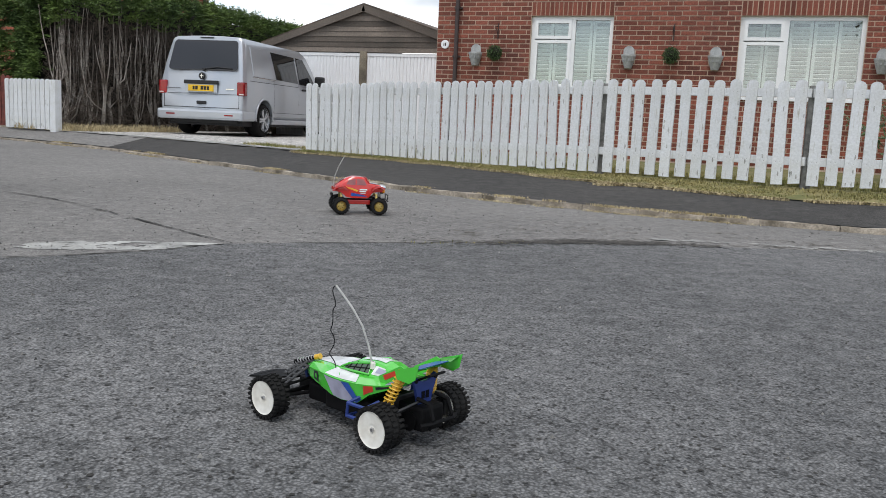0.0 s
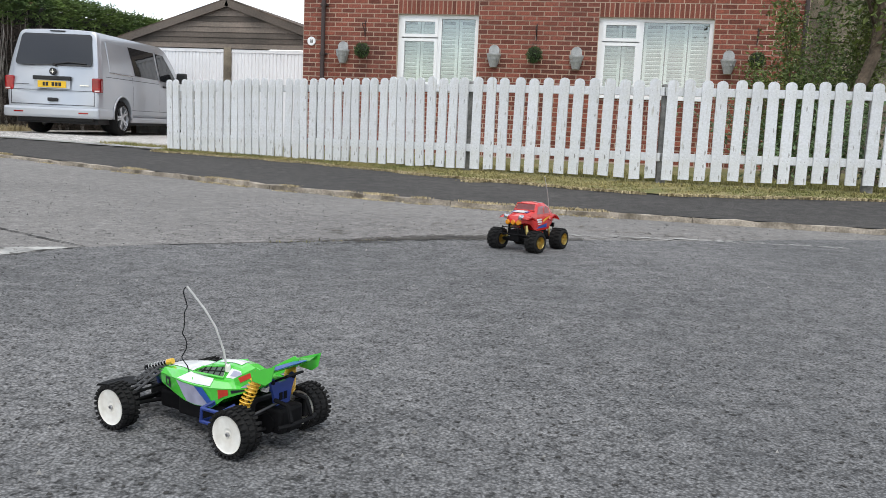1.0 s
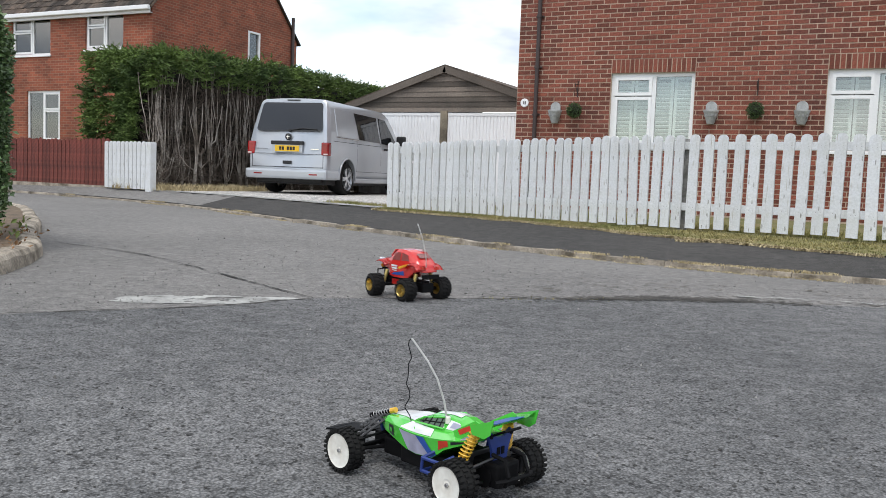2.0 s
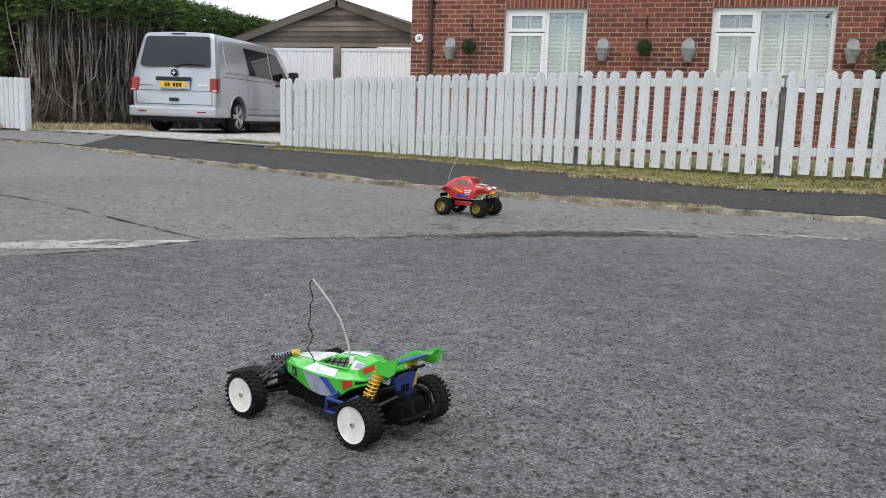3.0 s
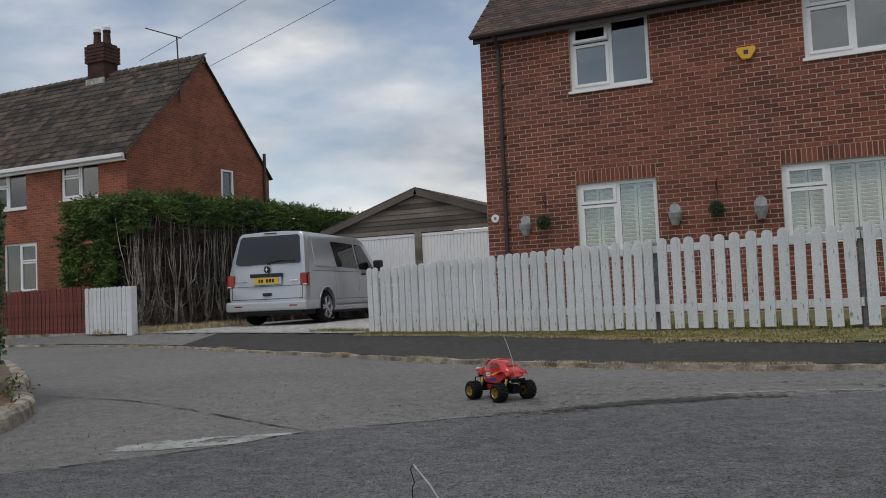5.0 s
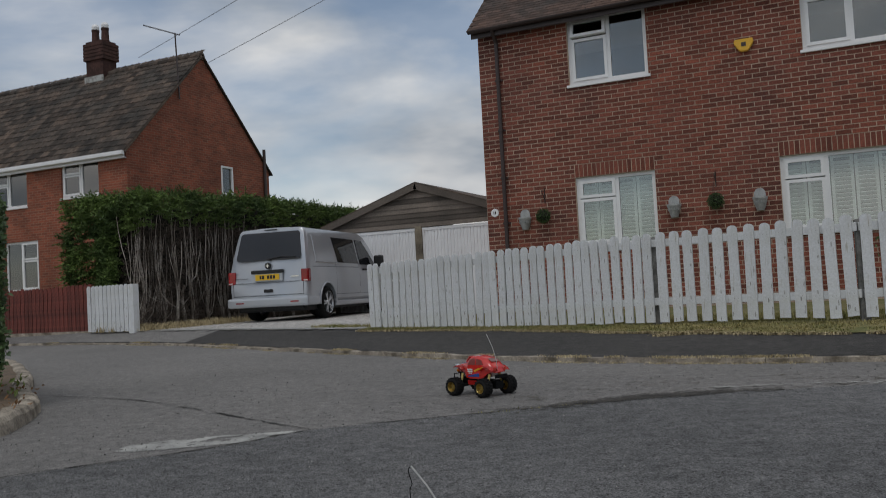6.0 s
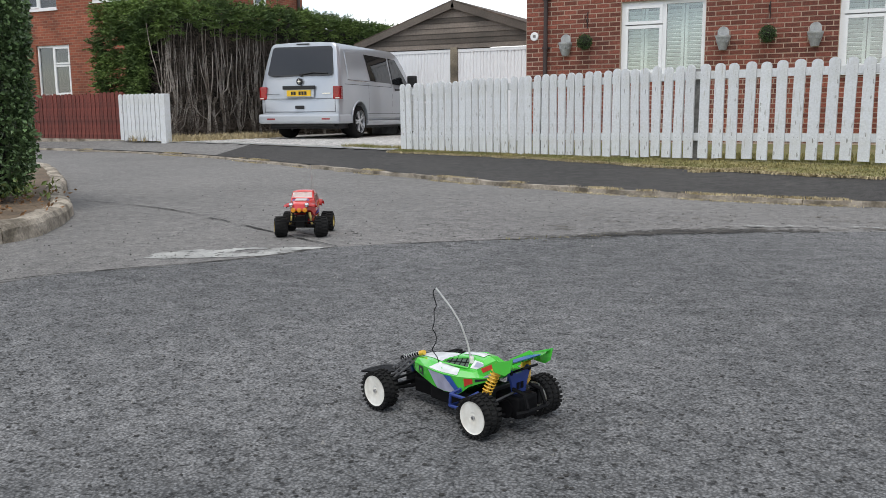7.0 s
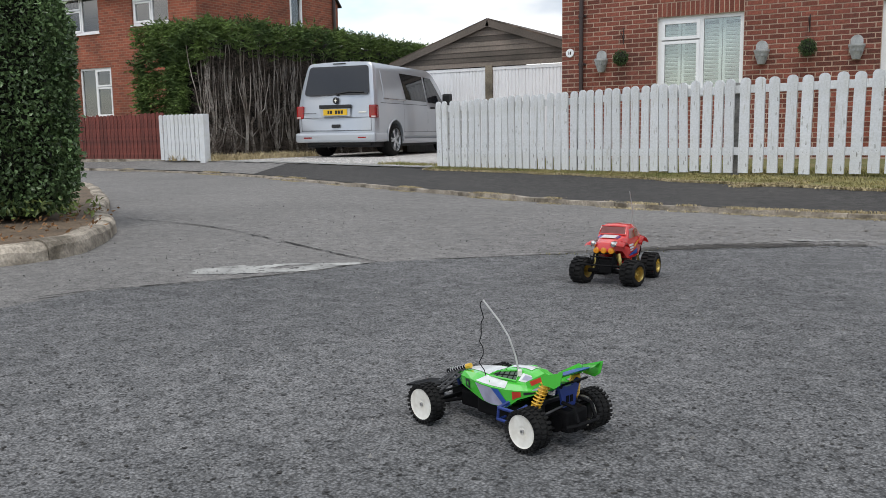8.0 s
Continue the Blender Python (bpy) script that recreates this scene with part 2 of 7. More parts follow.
M_TRUNK = mat("tree_bark", (0.16, 0.12, 0.085), 0.95, vary=0.35, grain=25, stain=4, bump=0.6)
M_DEAD = mat("dead_twigs", (0.125, 0.10, 0.082), 0.98, vary=0.35, grain=30, stain=3)
M_CONIFER = mat("conifer_green", (0.120, 0.185, 0.040), 0.75, vary=0.2, grain=8, stain=1.6, tint=(0.045, 0.085, 0.022), rnd=0.4)
M_PRIVET = mat("privet_leaf", (0.135, 0.210, 0.085), 0.4, vary=0.2, grain=9, stain=1.2, tint=(0.055, 0.095, 0.036), rnd=0.45)
M_SHRUB = mat("shrub_green", (0.13, 0.16, 0.035), 0.55, vary=0.2, grain=9, stain=2.0, tint=(0.05, 0.09, 0.02), rnd=0.45)
# near-black colour standing in for the shade deep inside foliage
M_SHADE_CORE = mat("foliage_shade_core", (0.018, 0.020, 0.012), 0.98, vary=0.4, grain=12, stain=2)
M_STONEPOT = mat("grey_planter", (0.46, 0.47, 0.47), 0.85, vary=0.15, grain=40, stain=8, tint=(0.30, 0.31, 0.31), bump=0.3)
M_BLACK = mat("black_plastic", (0.014, 0.014, 0.015), 0.5, vary=0.2, grain=60)
M_TYRE = mat("tyre_rubber", (0.014, 0.014, 0.0145), 0.85, vary=0.3, grain=60, stain=12, tint=(0.020, 0.0195, 0.019), spec=0.1)

# ---- mesh tools ----
def part(name, bm, material, parent=None, label="", smooth=False):
    """Links a bmesh as one mesh object, under a thing or a part."""
    me = bpy.data.meshes.new(name)
    bm.to_mesh(me)
    bm.free()
    for m in material if isinstance(material, (list, tuple)) else (material,):
        me.materials.append(m)
    if smooth:
        me.shade_smooth()
    ob = new(name, me)
    ob.parent = parent
    if label:
        ob["label"] = label
    return ob


def thing(name, m, label, category, group="", kind=""):
    ob = new(name)
    ob.empty_display_size = 0.1
    ob.matrix_basis = m
    return tagged(ob, label, category, group, kind)


def box(bm, x0, x1, y0, y1, z0, z1, m=None, bevel=0.0, mi=0):
    vs = [bm.verts.new(Vector(p) if m is None else m @ Vector(p)) for p in
          ((x0, y0, z0), (x1, y0, z0), (x1, y1, z0), (x0, y1, z0), (x0, y0, z1), (x1, y0, z1), (x1, y1, z1), (x0, y1, z1))]
    fs = []
    for q in ((3, 2, 1, 0), (4, 5, 6, 7), (0, 1, 5, 4), (1, 2, 6, 5), (2, 3, 7, 6), (3, 0, 4, 7)):
        f = bm.faces.new([vs[i] for i in q])
        f.material_index = mi
        fs.append(f)
    if bevel:
        es = {e for f in fs for e in f.edges}
        bmesh.ops.bevel(bm, geom=list(es), offset=bevel, segments=2, affect="EDGES", profile=0.6)
    return bm


def bm_box(*a, **k):
    return box(bmesh.new(), *a, **k)


def rod(bm, a, b, r0, r1=None, n=8, mi=0, caps=True):
    """A straight round bar from a to b."""
    a, b = Vector(a), Vector(b)
    r1 = r0 if r1 is None else r1
    q = (b - a).to_track_quat("Z", "Y")
    rings = []
    for p, r in ((a, r0), (b, r1)):
        rings.append([bm.verts.new(p + q @ Vector((r * math.cos(2 * math.pi * i / n), r * math.sin(2 * math.pi * i / n), 0))) for i in range(n)])
    for i in range(n):
        bm.faces.new((rings[0][i], rings[0][(i + 1) % n], rings[1][(i + 1) % n], rings[1][i])).material_index = mi
    if caps:
        bm.faces.new(rings[0][::-1]).material_index = mi
        bm.faces.new(rings[1]).material_index = mi
    return bm


def tube(bm, pts, r, n=6, r_end=None):
    """A round bar along a line of points."""
    pts = [Vector(p) for p in pts]
    prev = None
    for i, p in enumerate(pts):
        d = (pts[min(i + 1, len(pts) - 1)] - pts[max(i - 1, 0)]).normalized()
        q = d.to_track_quat("Z", "Y")
        rr = r if r_end is None else r + (r_end - r) * i / (len(pts) - 1)
        ring = [bm.verts.new(p + q @ Vector((rr * math.cos(2 * math.pi * k / n), rr * math.sin(2 * math.pi * k / n), 0))) for k in range(n)]
        if prev:
            off = min(range(n), key=lambda s: sum((ring[(k + s) % n].co - prev[k].co).length for k in range(n)))
            ring = ring[off:] + ring[:off]
            for k in range(n):
                bm.faces.new((prev[k], prev[(k + 1) % n], ring[(k + 1) % n], ring[k]))
        else:
            bm.faces.new(ring[::-1])
        prev = ring
    bm.faces.new(prev)
    return bm


def lathe(bm, profile, n=24, axis="Y", mi=0):
    """Turns (radius, along) points about an axis."""
    rings = []
    for r, h in profile:
        ring = []
        for i in range(n):
            c, s = r * math.cos(2 * math.pi * i / n), r * math.sin(2 * math.pi * i / n)
            ring.append(bm.verts.new({"Y": (c, h, s), "Z": (c, s, h), "X": (h, c, s)}[axis]))
        rings.append(ring)
    for a, b in zip(rings, rings[1:]):
        for i in range(n):
            bm.faces.new((a[i], a[(i + 1) % n], b[(i + 1) % n], b[i])).material_index = mi
    return bm


def prism(bm, outline, y0, y1, plane="XZ", mi=0):
    """An outline of (a, b) points given thickness from y0 to y1 across its plane."""
    def at(a, b, h):
        return {"XZ": (a, h, b), "XY": (a, b, h), "YZ": (h, a, b)}[plane]
    lo = [bm.verts.new(at(a, b, y0)) for a, b in outline]
    hi = [bm.verts.new(at(a, b, y1)) for a, b in outline]
    n = len(outline)
    bm.faces.new(lo).material_index = mi
    bm.faces.new(hi[::-1]).material_index = mi
    for i in range(n):
        bm.faces.new((lo[i], hi[i], hi[(i + 1) % n], lo[(i + 1) % n])).material_index = mi
    bmesh.ops.recalc_face_normals(bm, faces=bm.faces[:])
    return bm


def soup(name, verts, faces, material, parent=None, smooth=False):
    me = bpy.data.meshes.new(name)
    me.from_pydata(verts, [], faces)
    me.materials.append(material)
    if smooth:
        me.shade_smooth()
    ob = new(name, me)
    ob.parent = parent
    return ob


def leaves(name, spots, size, material, parent=None, seed=1, droop=0.0, slim=0.5, spread=0.9):
    """Small folded leaves at (place, outward way) spots."""
    rng = random.Random(seed)
    vs, fs = [], []
    for p, out in spots:
        s = size * rng.uniform(0.6, 1.3)
        way = (Vector(out) + Vector((rng.gauss(0, spread), rng.gauss(0, spread), rng.gauss(0, spread) - droop))).normalized()
        side = way.cross(Vector((rng.gauss(0, 1), rng.gauss(0, 1), rng.gauss(0, 1)))).normalized()
        up = side.cross(way)
        p, k = Vector(p), len(vs)
        vs += [tuple(p), tuple(p + way * s * 0.5 + side * s * slim * 0.5 + up * s * 0.12), tuple(p + way * s), tuple(p + way * s * 0.5 - side * s * slim * 0.5 + up * s * 0.12)]
        fs += [(k, k + 1, k + 2), (k, k + 2, k + 3)]
    return soup(name, vs, fs, material, parent)


def along(points, step):
    """Points at even steps along a plan line."""
    out, rest = [], 0.0
    pts = [Vector((*p, 0)) if len(p) == 2 else Vector(p) for p in points]
    for a, b in zip(pts, pts[1:]):
        d = (b - a).length
        s = rest
        while s < d:
            out.append((a + (b - a) * s / d, (b - a).normalized()))
            s += step
        rest = s - d
    return out


def smooth_line(points, n=6):
    """A Catmull-Rom line through plan points."""
    p = [Vector((*q, 0)) for q in points]
    p = [p[0] * 2 - p[1]] + p + [p[-1] * 2 - p[-2]]
    out = []
    for i in range(1, len(p) - 2):
        for k in range(n):
            t = k / n
            a, b, c, d = p[i - 1:i + 3]
            out.append(0.5 * (2 * b + (c - a) * t + (2 * a - 5 * b + 4 * c - d) * t * t + (3 * b - a - 3 * c + d) * t ** 3))
    out.append(p[-2])
    return [(v.x, v.y) for v in out]


def ribbon(name, line_a, line_b, za, zb, material, rows=1):
    """A sheet between two plan lines of as many points, za and zb their heights."""
    vs, fs, n = [], [], len(line_a)
    for r in range(rows + 1):
        f = r / rows
        vs += [(a[0] + (b[0] - a[0]) * f, a[1] + (b[1] - a[1]) * f, za + (zb - za) * f) for a, b in zip(line_a, line_b)]
    for r in range(rows):
        for i in range(n - 1):
            k = r * n + i
            fs.append((k, k + 1, k + n + 1, k + n))
    return soup(name, vs, fs, material)


def offset(line, d):
    out = []
    for i, p in enumerate(line):
        a, b = line[max(i - 1, 0)], line[min(i + 1, len(line) - 1)]
        t = Vector((b[0] - a[0], b[1] - a[1])).normalized()
        out.append((p[0] - t.y * d, p[1] + t.x * d))
    return out

# ---- ground, road, pavement ----
KERB = smooth_line([(26, 5.6), (12, 4.85), (8, 4.68), (5.7, 4.52), (4.7, 4.52), (3.68, 4.52), (2.65, 4.62), (1.28, 4.98), (-0.13, 5.62), (-2.45, 6.78), (-5.57, 8.40), (-7.72, 9.15), (-9.95, 9.66), (-11.5, 9.80), (-16, 9.95), (-30, 10.0)], 5)
FENCE_LINE = [(-1.87, 8.01), (0.31, 7.22), (2.25, 6.50), (4.17, 6.07), (6.0, 6.28), (7.9, 6.70), (9.8, 7.1)]
FENCE_Z = [0.165, 0.195, 0.225, 0.232, 0.262, 0.28, 0.28]
BACK = smooth_line([(26, 7.6), (12, 6.95), (8, 6.5), (5.7, 6.1), (4.7, 6.0), (3.68, 6.12), (2.65, 6.36), (1.28, 6.80), (-0.13, 7.32), (-2.45, 8.12), (-5.57, 9.35), (-7.72, 9.95), (-9.95, 10.28), (-11.5, 10.4), (-16, 10.5), (-30, 10.6)], 5)
Z_LAND = 0.20

ground = soup("ground", [(-700, -700, 0), (700, -700, 0), (700, 900, 0), (-700, 900, 0)], [(0, 1, 2, 3)], M_ROAD)
tagged(ground, "grey worn asphalt road reaching into the distance", "road", kind="structure")
pavement = ribbon("pavement", offset(KERB, -0.05), BACK, 0.036, Z_LAND - 0.02, M_PAVE, 4)
tagged(pavement, "dark tarmac pavement sloping up to the fence", "pavement", kind="structure")
far = [(p[0] * 18, 700) for p in BACK]
land = ribbon("land", BACK, far, Z_LAND - 0.02, Z_LAND, M_LAWN, 1)
tagged(land, "dry lawn and earth behind the pavement", "ground", kind="structure")

# worn dressing of the near road, its edge running along an uneven seam
rng = random.Random(5)
seam = smooth_line([(-30, -14), (-12, -8.5), (-4, -4.2), (0.45, -1.5), (0.80, -0.18), (0.86, 0.05), (0.99, 0.29), (1.25, 0.64), (1.44, 0.97), (1.57, 1.337), (2.10, 1.80), (2.61, 2.22), (2.95, 2.52), (3.55, 2.85), (4.3, 3.22), (5.2, 3.85), (6.2, 4.25), (8, 4.42), (12, 4.6), (30, 5.0)], 10)
seam = [(x + rng.uniform(-0.002, 0.002), y + rng.uniform(-0.002, 0.002)) for x, y in seam]
seam = [(max(p[0] for p in seam[:i + 1]) + i * 1e-5, max(p[1] for p in seam[:i + 1]) + i * 1e-5) for i in range(len(seam))]
dressing = ribbon("road", seam, [(x * 1.2 + y * 2, -60) for x, y in seam], 0.005, 0.005, M_DRESS, 1)
tagged(dressing, "coarse chipped grey road surface, worn pale in places", "road", kind="structure")


def strip(name, line, width, z, material, label, seed=3, gap=0.0):
    """A thin crack along a plan line, its width changing, broken in places."""
    r = random.Random(seed)
    pts = [p for p, d in along(line, 0.02)]
    vs, fs = [], []
    for i, p in enumerate(pts):
        q = pts[min(i + 1, len(pts) - 1)] - pts[max(i - 1, 0)]
        n = Vector((-q.y, q.x, 0)).normalized()
        k = max(0.0, 0.55 + 0.9 * noise.noise((p.x * 3.1, p.y * 3.1, seed)) - gap + 0.5 * noise.noise((p.x * 17, p.y * 17, seed)))
        c = p + n * 0.012 * noise.noise((p.x * 9, p.y * 9, seed + 4))
        vs += [tuple(c + n * width * k * 0.5 + Vector((0, 0, z))), tuple(c - n * width * k * 0.5 + Vector((0, 0, z)))]
        if i:
            m = 2 * i
            fs.append((m - 2, m - 1, m + 1, m))
    return tagged(soup(name, vs, fs, material), label, "crack", kind="structure")


def blots(name, spots, z, material, label, seed, n=12):
    """Ragged flat flecks at (x, y, rx, ry, turn), joined."""
    vs, fs = [], []
    r = random.Random(seed)
    for x, y, rx, ry, turn in spots:
        c, s = math.cos(radians(turn)), math.sin(radians(turn))
        k, zz = len(vs), z + r.uniform(0, 0.0012)
        vs.append((x, y, zz))
        for i in range(n):
            a = 2 * math.pi * i / n
            f = r.uniform(0.55, 1.2)
            u, v = rx * f * math.cos(a), ry * f * math.sin(a)
            vs.append((x + c * u - s * v, y + s * u + c * v, zz))
        fs += [(k, k + 1 + i, k + 1 + (i + 1) % n) for i in range(n)]
    return tagged(soup(name, vs, fs, material), label, "road patch", kind="structure")


strip("road_seam", [p for p in seam if 1.0 < p[0] < 3.7], 0.032, 0.0075, M_CRACK, "dark open crack along the seam of the road", 3, 0.1)
strip("road_crack", smooth_line([(-1.6, 2.52), (-0.95, 2.42), (-0.42, 2.28), (0.35, 1.93), (1.13, 1.55), (1.58, 1.335)], 10), 0.020, 0.0055, M_CRACK, "dark crack running across the old asphalt", 5)
strip("road_crack", smooth_line([(0.80, -0.16), (0.87, 0.06), (1.0, 0.30), (1.26, 0.65), (1.44, 0.97), (1.56, 1.30)], 10), 0.026, 0.0085, M_CRACK, "dark crack running across the old asphalt", 8, 0.2)
strip("pavement_crack", smooth_line([(3.1, 5.3), (2.2, 5.6), (1.2, 5.85), (0.2, 6.2)], 8), 0.012, 0.125, M_CRACK, "thin crack in the pavement", 6, 0.3)
r = random.Random(71)
pale = []
axis = smooth_line([(0.93, 0.76), (1.10, 0.92), (1.30, 1.08), (1.52, 1.26)], 12)
for i in range(300):
    u = r.random()
    q = axis[int(u * (len(axis) - 1))]
    wide = 0.135 * math.sin(math.pi * (0.10 + 0.84 * u)) ** 0.7
    o = r.uniform(-1, 1) * wide
    if noise.noise((u * 5, o * 20, 3.3)) < -0.22:
        continue
    pale.append((q[0] - 0.64 * o, q[1] + 0.76 * o, r.uniform(0.025, 0.055), r.uniform(0.014, 0.03), 40 + r.uniform(-15, 15)))
blots("road_patch", pale, 0.0014, M_PATCH, "pale worn concrete repair in the road", 2)
dark = []
for i in range(1100):
    u = r.gauss(0, 0.32)
    x = 2.98 + u * 0.95
    y = np.interp(x, [2.0, 2.6, 2.95, 3.55, 4.4], [1.85, 2.26, 2.58, 2.90, 3.10]) + r.gauss(0, 0.055)
    dark.append((x, y, r.uniform(0.006, 0.038), r.uniform(0.003, 0.012), 28 + r.uniform(-20, 20)))
blots("silt_stain", dark, 0.0072, M_SOOT, "damp dark silt along the road seam", 3, 8)
light = []
for i in range(160):
    x = r.uniform(3.3, 5.2)
    y = np.interp(x, [3.2, 3.6, 4.4, 5.3], [2.95, 3.12, 3.32, 3.42]) + r.gauss(0, 0.03)
    light.append((x, y, r.uniform(0.008, 0.04), r.uniform(0.003, 0.010), 15 + r.uniform(-15, 15)))
blots("pale_flecks", light, 0.0068, M_PATCH, "pale worn flecks beside the road seam", 4, 8)
M_SILT = mat("brown_road_silt", (0.135, 0.12, 0.098), 0.95, vary=0.3, grain=60, stain=5, tint=(0.09, 0.082, 0.07), bump=0.3)
silt = []
for i in range(900):
    x = r.uniform(2.2, 7.5)
    y = np.interp(x, [2.2, 3.0, 4.4, 7.5], [2.3, 2.75, 3.25, 3.6]) + abs(r.gauss(0, 0.45))
    if noise.noise((x * 1.3, y * 3.5, 2.0)) > -0.12:
        silt.append((x, y, r.uniform(0.008, 0.04), r.uniform(0.003, 0.010), 6 + r.uniform(-14, 14)))
blots("silt_stain", silt, 0.0025, M_SILT, "brown silt streaks on the old asphalt", 14, 7)
flecks = []
for i in range(1500):
    y = r.uniform(1.6, 5.5)
    flecks.append((3.0 + r.uniform(-1, 1) * (1.6 + 0.7 * y), y, r.uniform(0.004, 0.018), r.uniform(0.003, 0.010), r.uniform(0, 180)))
blots("worn_pits", flecks, 0.0012, M_CRACK, "small dark pits worn in the old asphalt", 5, 6)
holes = []
for i in range(4200):
    y = -1.7 + 4.6 * r.random() ** 1.2
    holes.append((3.2 + r.uniform(-1, 1) * (1.2 + 0.6 * (y + 2.0)), y, r.uniform(0.0025, 0.008), r.uniform(0.002, 0.006), r.uniform(0, 180)))
blots("chipping_pits", holes, 0.0060, M_CRACK, "small dark holes where chippings have come loose", 6, 6)

# kerb stones of the far side, low and weathered
kerb = thing("kerb", pose(0, 0, 0), "weathered low concrete kerb with dry weeds along it", "kerb", kind="structure")


def kerb_run(parent, line, stones, profile, rough, drop=None):
    """Kerb stones swept along a plan line: stones points each, profile of (across, z), worn by rough."""
    for i in range(0, len(line) - stones, stones):
        run = line[i:i + stones + 1]
        v = random.Random(i)
        lift, out = v.uniform(-.006, .006), v.uniform(-.006, .006)
        bm = bmesh.new()
        rings = []
        for k, p in enumerate(run):
            a, b = run[max(k - 1, 0)], run[min(k + 1, len(run) - 1)]
            t = Vector((b[0] - a[0], b[1] - a[1], 0)).normalized()
            n = Vector((-t.y, t.x, 0))
            c = Vector((p[0], p[1], 0)) + t * (0.003 if k == 0 else -0.003 if k == len(run) - 1 else 0)
            ring = []
            for across, z in profile:
                q = c + n * (across + out) + Vector((0, 0, z + (lift if z > 0 else 0) + (drop(p[0]) if drop else 0)))
                w = Vector((noise.noise(q * 7), noise.noise(q * 7 + Vector((9, 0, 0))), noise.noise(q * 9 + Vector((0, 5, 0)))))
                ring.append(bm.verts.new(q + (n * w.x + Vector((0, 0, w.z))) * rough))
            rings.append(ring)
        for a, b in zip(rings, rings[1:]):
            for k in range(len(profile) - 1):
                bm.faces.new((a[k], a[k + 1], b[k + 1], b[k]))
        bm.faces.new(rings[0][::-1])
        bm.faces.new(rings[-1])
        bmesh.ops.recalc_face_normals(bm, faces=bm.faces[:])
        part("kerb_stone", bm, M_KERB, parent)


k_line = [p for p in KERB if -24 < p[0] < 20]
bed = ribbon("kerb_bed", offset(k_line, -0.075), offset(k_line, 0.045), 0.030, 0.012, M_KERB, 1)
bed.parent = kerb
kerb_run(kerb, [(p.x, p.y) for p, d in along(k_line, 0.1525)], 6, [(-0.062, -0.05), (-0.060, 0.018), (-0.045, 0.034), (0.0, 0.040), (0.055, 0.042), (0.060, -0.05)], 0.016, lambda x: -0.015 if -9.4 < x < -2.6 else 0.0)


def tufts(name, spots, height, width, material, label, seed, per=9, lean=0.5, group=""):
    """Clumps of grass blades at (x, y, z, size) spots, as stuff."""
    r = random.Random(seed)
    vs, fs = [], []
    for x, y, z, k in spots:
        for _ in range(per):
            a, h, w = r.uniform(0, 6.283), height * k * r.uniform(0.45, 1.25), width * r.uniform(0.6, 1.3)
            bx, by = x + r.gauss(0, 0.028), y + r.gauss(0, 0.028)
            lx, ly = math.cos(a) * h * lean * r.uniform(0.2, 1.2), math.sin(a) * h * lean * r.uniform(0.2, 1.2)
            wx, wy = -math.sin(a) * w, math.cos(a) * w
            n = len(vs)
            vs += [(bx - wx, by - wy, z - 0.01), (bx + wx, by + wy, z - 0.01), (bx + lx * 0.4 + wx * 0.7, by + ly * 0.4 + wy * 0.7, z + h * 0.6), (bx + lx * 0.4 - wx * 0.7, by + ly * 0.4 - wy * 0.7, z + h * 0.6), (bx + lx, by + ly, z + h)]
            fs += [(n, n + 1, n + 2, n + 3), (n + 3, n + 2, n + 4)]
    ob = soup(name, vs, fs, material)
    return tagged(ob, label, "grass", kind="stuff")


r = random.Random(11)
fine_fence = along([p for p in FENCE_LINE], 0.02)


def line_gap(x, y, line):
    best = 9.9
    for a, b in zip(line, line[1:]):
        a, b, p = Vector(a), Vector(b), Vector((x, y))
        u = max(0.0, min(1.0, (p - a).dot(b - a) / (b - a).length_squared))
        best = min(best, (a + (b - a) * u - p).length)
    return best


NEAR_KERB, NEAR_BACK = [[p for p in q if -4 < p[0] < 12.5] for q in (KERB, BACK)]


def pavement_z(x, y):
    a, b = line_gap(x, y, NEAR_KERB), line_gap(x, y, NEAR_BACK)
    return 0.036 + (Z_LAND - 0.056) * a / (a + b)


# strip of dry turf before the fence, with a ragged straw edge
TONGUE = ((2.46, 5.82), (3.05, 6.02))
VERGE_X, VERGE_W = [-1.8, 0.4, 2.2, 3.6, 4.8, 6.0, 9.7], [0.20, 0.22, 0.42, 0.60, 0.55, 0.35, 0.30]
inner, outer, verge, edge_line = [], [], [], []
for i, (p, d) in enumerate(fine_fence):
    n = Vector((d.y, -d.x, 0))
    w = float(np.interp(p.x, VERGE_X, VERGE_W)) + 0.05 * noise.noise((p.x * 2.2, 1, 4)) + 0.025 * noise.noise((p.x * 9, 5, 2))
    q = p + n * w
    zq = pavement_z(q.x, q.y)
    if i % 3 == 0:
        inner.append((p.x - n.x * 0.12, p.y - n.y * 0.12, Z_LAND + 0.004))
        outer.append((q.x, q.y, zq + 0.008))
    for _ in range(5):
        u = r.random()
        c = p + n * w * u
        verge.append((c.x, c.y, Z_LAND + 0.004 + (zq + 0.004 - Z_LAND) * u, r.uniform(0.4, 1.2)))
    for _ in range(3):
        c = q + n * r.gauss(0.0, 0.025)
        edge_line.append((c.x, c.y, zq + 0.006, r.uniform(0.3, 0.9)))
turf = soup("verge", [v for a, b in zip(inner, outer) for v in (a, b)], [(2 * i, 2 * i + 1, 2 * i + 3, 2 * i + 2) for i in range(len(inner) - 1)], M_TURF)
tagged(turf, "strip of dry yellowed turf before the fence", "ground", kind="structure")
tufts("grass_verge", verge, 0.012, 0.0036, M_GRASS, "dry yellow-green grass along the foot of the fence", 4, per=10, lean=2.8)
